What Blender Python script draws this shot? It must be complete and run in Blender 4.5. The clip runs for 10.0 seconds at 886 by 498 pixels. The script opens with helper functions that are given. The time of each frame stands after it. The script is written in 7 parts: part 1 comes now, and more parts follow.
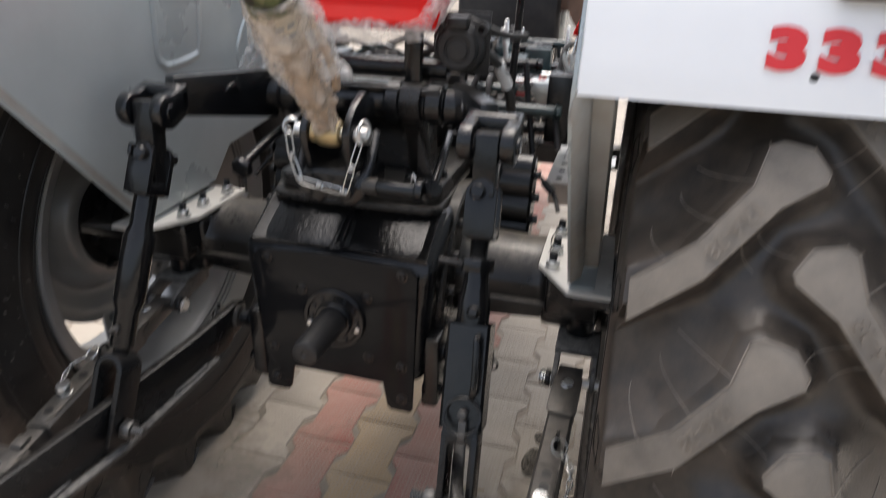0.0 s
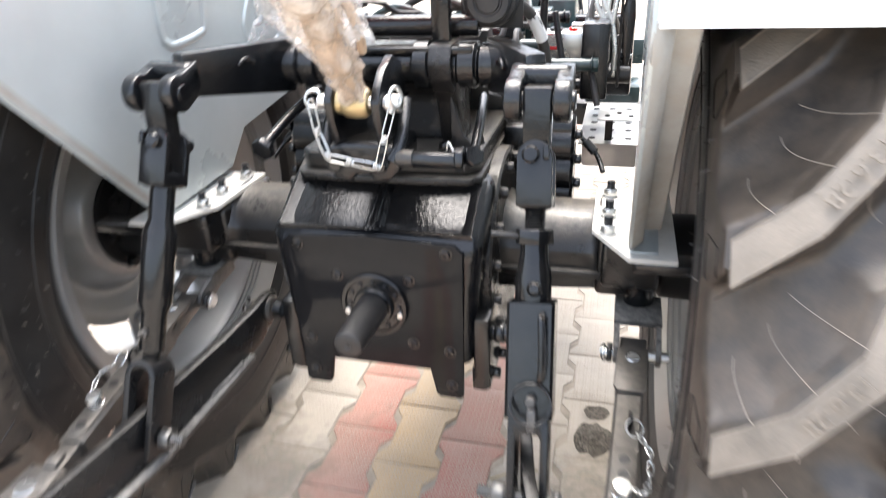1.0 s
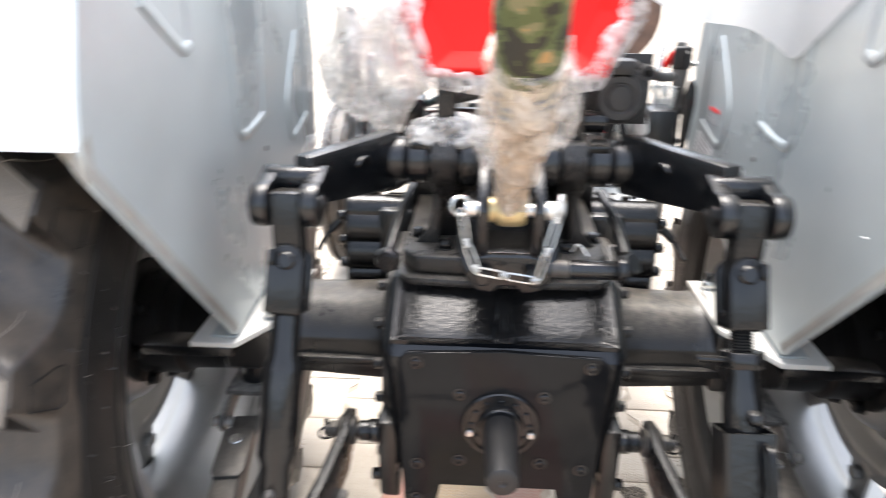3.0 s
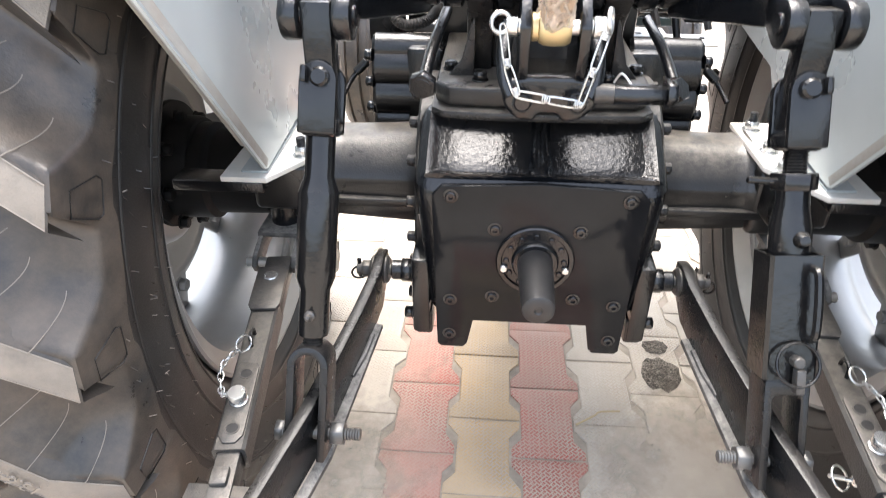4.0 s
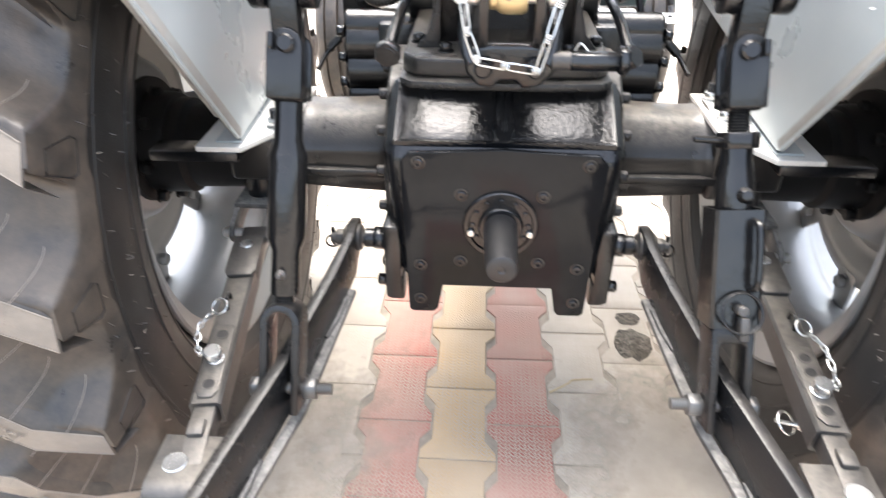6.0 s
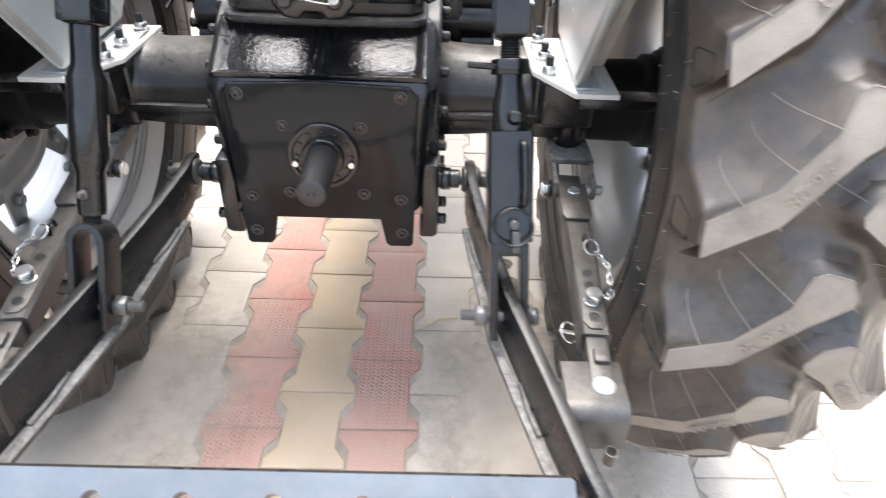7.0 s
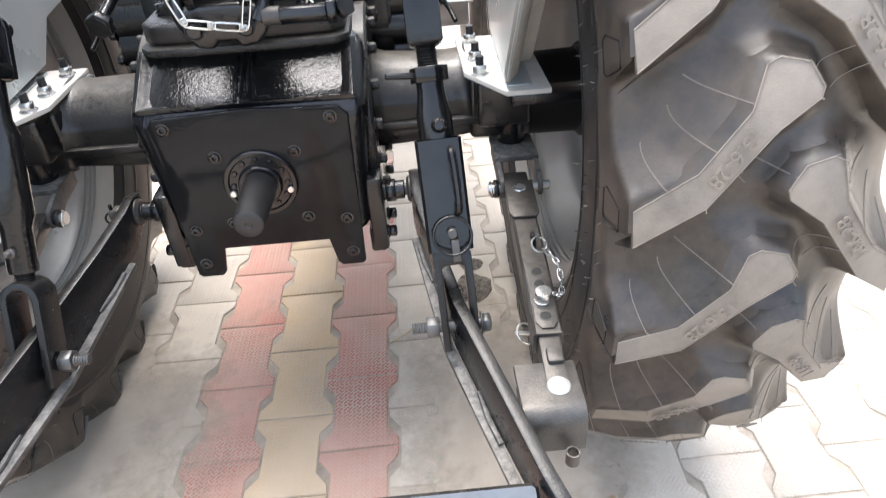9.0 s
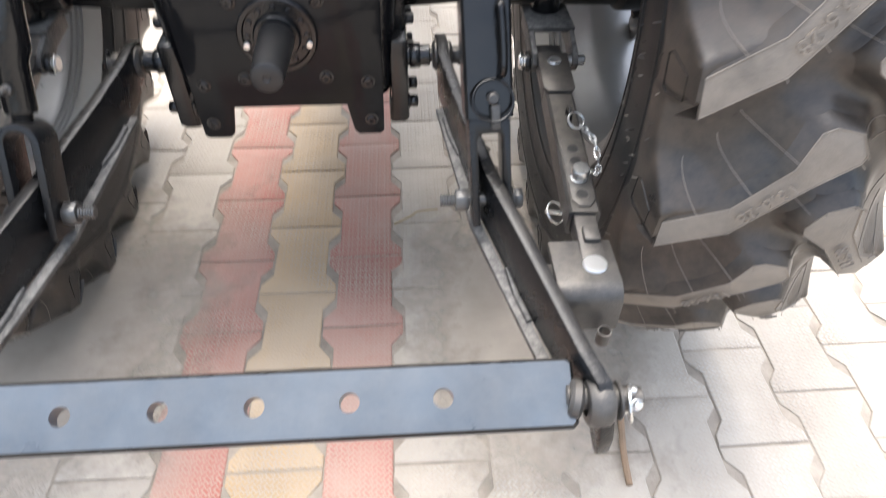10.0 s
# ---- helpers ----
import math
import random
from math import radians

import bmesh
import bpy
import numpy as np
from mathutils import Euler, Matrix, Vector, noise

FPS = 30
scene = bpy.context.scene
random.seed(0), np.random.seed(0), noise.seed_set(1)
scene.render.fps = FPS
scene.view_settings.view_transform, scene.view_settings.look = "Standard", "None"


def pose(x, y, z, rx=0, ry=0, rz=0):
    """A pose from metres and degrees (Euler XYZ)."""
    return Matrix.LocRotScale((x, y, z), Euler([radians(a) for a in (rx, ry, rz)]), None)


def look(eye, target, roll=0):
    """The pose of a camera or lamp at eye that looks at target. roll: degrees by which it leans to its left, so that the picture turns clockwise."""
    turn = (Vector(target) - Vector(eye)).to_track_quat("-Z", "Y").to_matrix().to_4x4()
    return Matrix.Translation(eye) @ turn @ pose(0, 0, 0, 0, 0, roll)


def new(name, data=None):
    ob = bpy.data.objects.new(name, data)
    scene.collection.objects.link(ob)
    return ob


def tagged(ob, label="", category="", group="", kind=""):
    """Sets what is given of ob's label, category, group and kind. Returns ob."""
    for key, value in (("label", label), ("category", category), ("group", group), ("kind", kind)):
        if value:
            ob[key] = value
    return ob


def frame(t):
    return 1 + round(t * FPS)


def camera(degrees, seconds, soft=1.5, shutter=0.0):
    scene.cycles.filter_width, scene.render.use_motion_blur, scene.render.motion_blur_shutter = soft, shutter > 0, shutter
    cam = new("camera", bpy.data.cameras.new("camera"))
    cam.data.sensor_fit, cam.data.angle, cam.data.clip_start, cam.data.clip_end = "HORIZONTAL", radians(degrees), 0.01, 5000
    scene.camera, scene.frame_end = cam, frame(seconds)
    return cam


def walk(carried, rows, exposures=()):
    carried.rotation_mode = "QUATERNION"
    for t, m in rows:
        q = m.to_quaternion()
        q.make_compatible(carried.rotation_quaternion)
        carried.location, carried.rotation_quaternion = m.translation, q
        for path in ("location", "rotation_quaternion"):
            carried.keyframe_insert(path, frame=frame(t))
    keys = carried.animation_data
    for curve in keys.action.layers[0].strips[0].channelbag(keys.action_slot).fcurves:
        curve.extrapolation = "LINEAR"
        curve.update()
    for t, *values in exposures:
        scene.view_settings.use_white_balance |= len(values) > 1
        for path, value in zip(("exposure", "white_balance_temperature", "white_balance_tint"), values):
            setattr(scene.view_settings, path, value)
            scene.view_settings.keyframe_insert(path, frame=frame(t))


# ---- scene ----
cam = camera(68.3, 10.0, soft=0.9, shutter=0.75)
PATH = [
    (0, (0.449, -0.971, 1.21), (-0.003, 0.798, 0.393), 1.9),
    (0.5, (0.433, -0.974, 1.174), (-0.055, 0.719, 0.227), 1.1),
    (1, (0.378, -0.901, 1.174), (-0.106, 0.822, 0.283), -2.8),
    (1.5, (0.284, -0.774, 1.216), (-0.132, 0.999, 0.389), -6.6),
    (2, (0.133, -0.771, 1.211), (-0.071, 1.018, 0.341), -1.8),
    (2.5, (0.024, -0.811, 1.235), (0.052, 1.026, 0.444), -0.6),
    (3, (-0.046, -0.828, 1.237), (-0.146, 1.009, 0.452), 0.5),
    (3.2, (-0.08, -0.831, 1.225), (-0.221, 0.955, 0.338), 1.4),
    (4.3, (-0.067, -0.847, 1.145), (-0.212, 0.818, 0.048), -1.4),
    (4.5, (-0.057, -0.848, 1.149), (-0.215, 0.814, 0.047), -2.4),
    (5, (-0.066, -0.861, 1.151), (-0.208, 0.811, 0.064), -2.5),
    (5.2, (-0.075, -0.875, 1.149), (-0.21, 0.799, 0.064), -0.6),
    (6.3, (0.02, -0.91, 1.13), (-0.042, 0.726, -0.019), -0.0),
    (6.5, (0.086, -0.926, 1.119), (0.085, 0.673, -0.082), 0.1),
    (7, (0.188, -0.982, 1.115), (0.218, 0.638, -0.057), 2.2),
    (7.5, (0.249, -0.995, 1.111), (0.382, 0.603, -0.084), -0.2),
    (8, (0.256, -0.991, 1.102), (0.375, 0.583, -0.126), -0.8),
    (8.5, (0.267, -0.979, 1.117), (0.342, 0.657, -0.031), -3.3),
    (9, (0.262, -0.96, 1.122), (0.311, 0.656, -0.055), -4.1),
    (9.5, (0.261, -0.944, 1.094), (0.257, 0.578, -0.204), -4.6),
    (10, (0.189, -0.943, 1.062), (0.286, 0.471, -0.35), 0.6),
]
EXPOSURES = [(0.0, 1.16, 6600, 10), (0.3, 1.88, 6520, 9)] + [(t, e + 0.03, 6460 if t < 7 else 6270, 9) for t, e in ((0.6, 2.56), (0.8, 2.75), (1.2, 2.74), (1.6, 2.62), (2.2, 2.66), (3.0, 2.42), (4.5, 3.04), (5.1, 3.04), (6.5, 2.98), (6.8, 2.74), (7.0, 2.71), (8.0, 2.10), (8.5, 2.18), (9.0, 2.46), (10.0, 2.17))]
walk(cam, [(t, look(eye, target, roll)) for t, eye, target, roll in PATH], EXPOSURES)

# ---- light ----
SUN_UP, SUN_TURN = 72.0, -14.0  # degrees above the horizon, and round from straight ahead, negative towards the left
world = bpy.data.worlds.new("sky")
scene.world = world
world.use_nodes = True
wn = world.node_tree.nodes
sky = wn.new("ShaderNodeTexSky")
sky.sky_type = "NISHITA"
sky.sun_disc = False
sky.sun_elevation, sky.sun_rotation = radians(SUN_UP), radians(SUN_TURN)
sky.air_density, sky.dust_density, sky.ozone_density = 1.0, 5.0, 1.0
wn["Background"].inputs["Strength"].default_value = 0.15
haze = wn.new("ShaderNodeHueSaturation")  # a hazy, almost white sky
haze.inputs["Saturation"].default_value = 0.6
world.node_tree.links.new(sky.outputs[0], haze.inputs["Color"])
world.node_tree.links.new(haze.outputs[0], wn["Background"].inputs["Color"])
sun_data = bpy.data.lights.new("sun", "SUN")
sun_data.energy, sun_data.angle, sun_data.color = 0.22, radians(28), (1.0, 0.97, 0.92)
sun = new("sun", sun_data)
sun.matrix_world = look((math.sin(radians(SUN_TURN)) * 5, math.cos(radians(SUN_TURN)) * 5, math.tan(radians(SUN_UP)) * 5), (0, 0, 0))


# ---- materials ----
def material(name, color, rough=0.5, metal=0.0, coat=0.0, grain=400.0, relief=0.0, blotch=0.0, blotch_size=9.0, dust=None, dust_amount=0.0,
             dust_up=0.0, random_tint=0.0, rough_var=0.1, spec=0.5):
    """A surface with fine grain, blotches of wear, and dust that gathers where the surface faces up."""
    m = bpy.data.materials.new(name)
    m.use_nodes = True
    n, l = m.node_tree.nodes, m.node_tree.links
    b = n["Principled BSDF"]
    geo = n.new("ShaderNodeNewGeometry")
    b.inputs["Metallic"].default_value = metal
    b.inputs["Coat Weight"].default_value = coat
    b.inputs["Coat Roughness"].default_value = 0.15
    b.inputs["Specular IOR Level"].default_value = spec

    def noise_tex(scale, detail=5.0, rough_=0.6):
        t = n.new("ShaderNodeTexNoise")
        t.inputs["Scale"].default_value, t.inputs["Detail"].default_value, t.inputs["Roughness"].default_value = scale, detail, rough_
        l.new(geo.outputs["Position"], t.inputs["Vector"])
        return t.outputs["Fac"]

    def ramp(value, lo, hi, a, c):
        r = n.new("ShaderNodeMapRange")
        r.inputs["From Min"].default_value, r.inputs["From Max"].default_value = lo, hi
        r.inputs["To Min"].default_value, r.inputs["To Max"].default_value = a, c
        l.new(value, r.inputs["Value"])
        return r.outputs["Result"]

    def mul(a, c):
        k = n.new("ShaderNodeMath")
        k.operation = "MULTIPLY"
        l.new(a, k.inputs[0])
        if isinstance(c, float):
            k.inputs[1].default_value = c
        else:
            l.new(c, k.inputs[1])
        return k.outputs[0]

    big, fine = noise_tex(blotch_size), noise_tex(grain, 3.0)
    value = n.new("ShaderNodeHueSaturation")
    value.inputs["Color"].default_value = (*color, 1)
    l.new(ramp(big, 0.3, 0.7, 1 - blotch, 1 + blotch), value.inputs["Value"])
    out = value.outputs["Color"]
    if random_tint:
        info = n.new("ShaderNodeObjectInfo")
        tint = n.new("ShaderNodeHueSaturation")
        l.new(out, tint.inputs["Color"])
        l.new(ramp(info.outputs["Random"], 0, 1, 1 - random_tint, 1 + random_tint), tint.inputs["Value"])
        out = tint.outputs["Color"]
    rough_out = ramp(big, 0.3, 0.7, max(rough - rough_var, 0.03), min(rough + rough_var, 1))
    if dust:
        mix = n.new("ShaderNodeMix")
        mix.data_type = "RGBA"
        l.new(out, mix.inputs[6])
        mix.inputs[7].default_value = (*dust, 1)
        amount = mul(ramp(noise_tex(blotch_size * 2.3, 8.0, 0.7), 0.35, 0.75, 0, 1), dust_amount)
        if dust_up:
            sep = n.new("ShaderNodeSeparateXYZ")
            l.new(geo.outputs["Normal"], sep.inputs[0])
            plus = n.new("ShaderNodeMath")
            plus.use_clamp = True
            l.new(amount, plus.inputs[0])
            l.new(mul(ramp(sep.outputs["Z"], 0.55, 1.0, 0, dust_up), ramp(noise_tex(blotch_size * 5, 9.0, 0.75), 0.36, 0.62, 0.2, 1.35)), plus.inputs[1])
            amount = plus.outputs[0]
        l.new(amount, mix.inputs[0])
        out = mix.outputs[2]
        rmix = n.new("ShaderNodeMix")
        l.new(amount, rmix.inputs[0])
        l.new(rough_out, rmix.inputs[2])
        rmix.inputs[3].default_value = 0.85
        rough_out = rmix.outputs[0]
    l.new(out, b.inputs["Base Color"])
    l.new(rough_out, b.inputs["Roughness"])
    if relief:
        bump = n.new("ShaderNodeBump")
        bump.inputs["Strength"].default_value, bump.inputs["Distance"].default_value = 0.6, relief
        l.new(fine, bump.inputs["Height"])
        l.new(bump.outputs[0], b.inputs["Normal"])
    return m


DUST = (0.30, 0.26, 0.21)
CAST = material("black_cast_paint", (0.0026, 0.0032, 0.0042), 0.13, coat=0.25, grain=260, relief=0.0014, blotch=0.3, dust=DUST, dust_amount=0.008, dust_up=0.04, spec=0.42)
GLOSS = material("black_gloss_paint", (0.0026, 0.0032, 0.0043), 0.12, coat=0.14, grain=110, relief=0.0024, blotch=0.2, blotch_size=14, dust=DUST, dust_amount=0.010, dust_up=0.03, rough_var=0.06, spec=0.37)
AXLE = material("dusty_black_paint", (0.005, 0.005, 0.0053), 0.30, coat=0.2, grain=300, relief=0.0009, blotch=0.3, dust=DUST, dust_amount=0.02, dust_up=0.34, spec=0.42)
PLATE = material("black_satin_paint", (0.0082, 0.0084, 0.0092), 0.11, grain=45, relief=0.0006, blotch=0.2, blotch_size=6, dust=DUST, dust_amount=0.014, rough_var=0.04, spec=0.18)
LINK = material("dusty_black_steel", (0.005, 0.0056, 0.0066), 0.26, coat=0.1, grain=350, relief=0.0012, blotch=0.35, dust=DUST, dust_amount=0.02, dust_up=0.07, spec=0.32)
DUSTY_CAST = material("dusty_black_casting", (0.005, 0.005, 0.0055), 0.25, coat=0.2, grain=400, relief=0.0034, blotch=0.3, dust=DUST, dust_amount=0.06, dust_up=0.26, spec=0.42)
STEEL = material("bright_sheet_steel", (0.62, 0.62, 0.61), 0.4, metal=0.5, grain=300, relief=0.0006, blotch=0.15, dust=DUST, dust_amount=0.12)
ROD = material("black_rod_paint", (0.0034, 0.0040, 0.0050), 0.15, coat=0.12, grain=120, relief=0.0010, blotch=0.3, dust=DUST, dust_amount=0.035, dust_up=0.10, spec=0.34)
FORGED = material("grey_forged_steel", (0.052, 0.051, 0.050), 0.36, metal=0.45, grain=420, relief=0.0010, blotch=0.4, blotch_size=14, dust=DUST, dust_amount=0.14, dust_up=0.20)
WORN = material("earthy_worn_steel", (0.022, 0.022, 0.022), 0.5, grain=260, relief=0.0022, blotch=0.4, blotch_size=16, dust=(0.30, 0.28, 0.25), dust_amount=0.40, dust_up=0.55, spec=0.4)
NUT = material("dull_grey_steel", (0.095, 0.095, 0.093), 0.36, metal=0.6, grain=600, relief=0.0003, blotch=0.2, dust=DUST, dust_amount=0.10)
ZINC = material("zinc_plated_steel", (0.66, 0.66, 0.64), 0.28, metal=0.9, grain=700, relief=0.0003, blotch=0.15)
BRASS = material("yellow_zinc_steel", (0.50, 0.40, 0.22), 0.35, metal=0.8, grain=600, relief=0.0003, blotch=0.2)
BAR = material("blue_grey_bar_paint", (0.050, 0.066, 0.084), 0.33, coat=0.25, grain=120, relief=0.0004, blotch=0.25, blotch_size=9, dust=DUST, dust_amount=0.10)
# blotches stand for dust and for cloudy reflections, put into the colour
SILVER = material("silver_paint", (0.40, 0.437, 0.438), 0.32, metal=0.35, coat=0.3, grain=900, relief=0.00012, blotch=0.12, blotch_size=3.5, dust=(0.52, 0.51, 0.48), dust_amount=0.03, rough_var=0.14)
# the panel's silver again, lightened: sky light is put into the skirt's colour
SKIRT = material("lit_silver_paint", (0.88, 0.885, 0.88), 0.38, metal=0.1, coat=0.3, grain=900, relief=0.00012, blotch=0.03, blotch_size=4)
FLANGE = material("dusty_silver_paint", (0.33, 0.33, 0.31), 0.5, metal=0.2, grain=500, relief=0.0004, blotch=0.2, dust=(0.30, 0.26, 0.21), dust_amount=0.75)
RIM = material("silver_rim_paint", (0.255, 0.254, 0.248), 0.36, metal=0.35, coat=0.1, grain=700, relief=0.0002, blotch=0.12, dust=(0.33, 0.30, 0.26), dust_amount=0.22)
PRIMER = material("cream_primer", (0.62, 0.60, 0.55), 0.5, grain=500, relief=0.0004, blotch=0.12, dust=DUST, dust_amount=0.25)
# lug faces are dustier; the hollows' rubber is also darkened to deepen their shade
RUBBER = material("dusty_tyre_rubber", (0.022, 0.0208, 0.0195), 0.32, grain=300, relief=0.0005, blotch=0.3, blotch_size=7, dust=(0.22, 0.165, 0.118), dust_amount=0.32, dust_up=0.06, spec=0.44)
# side walls hold little dust, and their black is deepened for shade
WALL_RUBBER = material("dark_wall_rubber", (0.009, 0.009, 0.009), 0.42, grain=300, relief=0.0005, blotch=0.3, blotch_size=7, dust=(0.16, 0.14, 0.12), dust_amount=0.06, spec=0.35)
RUST = material("rusty_brown_iron", (0.13, 0.075, 0.05), 0.7, grain=200, relief=0.002, blotch=0.4, blotch_size=16)
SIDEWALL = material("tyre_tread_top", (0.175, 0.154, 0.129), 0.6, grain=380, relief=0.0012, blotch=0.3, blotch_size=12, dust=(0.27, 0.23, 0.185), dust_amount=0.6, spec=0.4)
PLASTIC = material("black_plastic", (0.009, 0.009, 0.010), 0.46, grain=800, relief=0.0003, blotch=0.1, dust=DUST, dust_amount=0.08)
RED = material("red_paint", (0.60, 0.008, 0.004), 0.45, grain=600, relief=0.0001, blotch=0.06, spec=0.2)
DECAL = material("red_decal", (0.68, 0.03, 0.035), 0.4, blotch=0.03)
PAPER = material("white_paper", (0.80, 0.80, 0.79), 0.7, blotch=0.03)
INK = material("grey_ink", (0.25, 0.25, 0.25), 0.7)
HOSE = material("black_rubber_hose", (0.02, 0.02, 0.021), 0.5, grain=600, relief=0.0003, dust=DUST, dust_amount=0.15)
HUB = material("matt_black_paint", (0.004, 0.004, 0.0042), 0.55, grain=300, relief=0.0006, blotch=0.2, spec=0.25)
TEAL = material("dark_teal_paint", (0.010, 0.030, 0.033), 0.3, coat=0.3, blotch=0.3, dust=DUST, dust_amount=0.1)
# near-black with brown patches, for the inner face of the mudguard sheet
UNDERSIDE = material("dark_underside", (0.022, 0.020, 0.018), 0.7, grain=250, relief=0.001, blotch=0.4, dust=(0.16, 0.10, 0.06), dust_amount=0.25)
STRAW = material("dry_straw", (0.42, 0.33, 0.19), 0.8, blotch=0.2)
COLLAR = material("cream_printed_paper", (0.55, 0.47, 0.36), 0.6, grain=300, relief=0.001, blotch=0.2, blotch_size=40)
WOOD = material("dry_wood", (0.28, 0.19, 0.12), 0.8, blotch=0.3)


def film_material(name, tint, cover):
    """Thin crumpled clear film: mostly see-through, milky where it folds, with gloss."""
    m = bpy.data.materials.new(name)
    m.use_nodes = True
    n, l = m.node_tree.nodes, m.node_tree.links
    b, out = n["Principled BSDF"], n["Material Output"]
    b.inputs["Base Color"].default_value, b.inputs["Roughness"].default_value = (*tint, 1), 0.22
    geo = n.new("ShaderNodeNewGeometry")
    t = n.new("ShaderNodeTexNoise")
    t.inputs["Scale"].default_value, t.inputs["Detail"].default_value, t.inputs["Distortion"].default_value = 26, 6, 1.5
    l.new(geo.outputs["Position"], t.inputs["Vector"])
    r = n.new("ShaderNodeMapRange")
    r.inputs["From Min"].default_value, r.inputs["From Max"].default_value = 0.35, 0.7
    r.inputs["To Min"].default_value, r.inputs["To Max"].default_value = cover * 0.35, min(cover * 1.6, 1)
    l.new(t.outputs["Fac"], r.inputs["Value"])
    bump = n.new("ShaderNodeBump")
    bump.inputs["Strength"].default_value, bump.inputs["Distance"].default_value = 0.9, 0.006
    l.new(t.outputs["Fac"], bump.inputs["Height"])
    l.new(bump.outputs[0], b.inputs["Normal"])
    clear, mix = n.new("ShaderNodeBsdfTransparent"), n.new("ShaderNodeMixShader")
    l.new(r.outputs[0], mix.inputs[0])
    l.new(clear.outputs[0], mix.inputs[1])
    l.new(b.outputs[0], mix.inputs[2])
    l.new(mix.outputs[0], out.inputs["Surface"])
    return m


FILM = film_material("clear_plastic_film", (0.80, 0.77, 0.73), 0.42)
BAG_FILM = film_material("crumpled_clear_bag", (0.66, 0.64, 0.60), 0.80)
RIM_FILM = film_material("drawn_clear_film", (0.84, 0.78, 0.74), 0.50)
THIN_FILM = film_material("thin_clear_film", (0.82, 0.81, 0.79), 0.30)
WRAP = film_material("brown_stretch_film", (0.70, 0.60, 0.50), 0.48)


def camo_material():
    m = material("camouflage_cloth", (0.16, 0.15, 0.06), 0.75, grain=500, relief=0.0006)
    n, l = m.node_tree.nodes, m.node_tree.links
    t = n.new("ShaderNodeTexNoise")
    t.inputs["Scale"].default_value, t.inputs["Detail"].default_value = 30, 3
    geo = n.new("ShaderNodeNewGeometry")
    l.new(geo.outputs["Position"], t.inputs["Vector"])
    r = n.new("ShaderNodeValToRGB")
    r.color_ramp.interpolation = "CONSTANT"
    for place, color in ((0.0, (0.035, 0.03, 0.02)), (0.45, (0.10, 0.115, 0.042)), (0.57, (0.20, 0.18, 0.09)), (0.64, (0.42, 0.24, 0.09))):
        e = r.color_ramp.elements.new(place)
        e.color = (*color, 1)
    l.new(t.outputs["Fac"], r.inputs[0])
    l.new(r.outputs[0], n["Principled BSDF"].inputs["Base Color"])
    return m


CAMO = camo_material()
CLOTH = material("tan_wrapping", (0.42, 0.31, 0.215), 0.6, grain=300, relief=0.002, blotch=0.35, blotch_size=30)


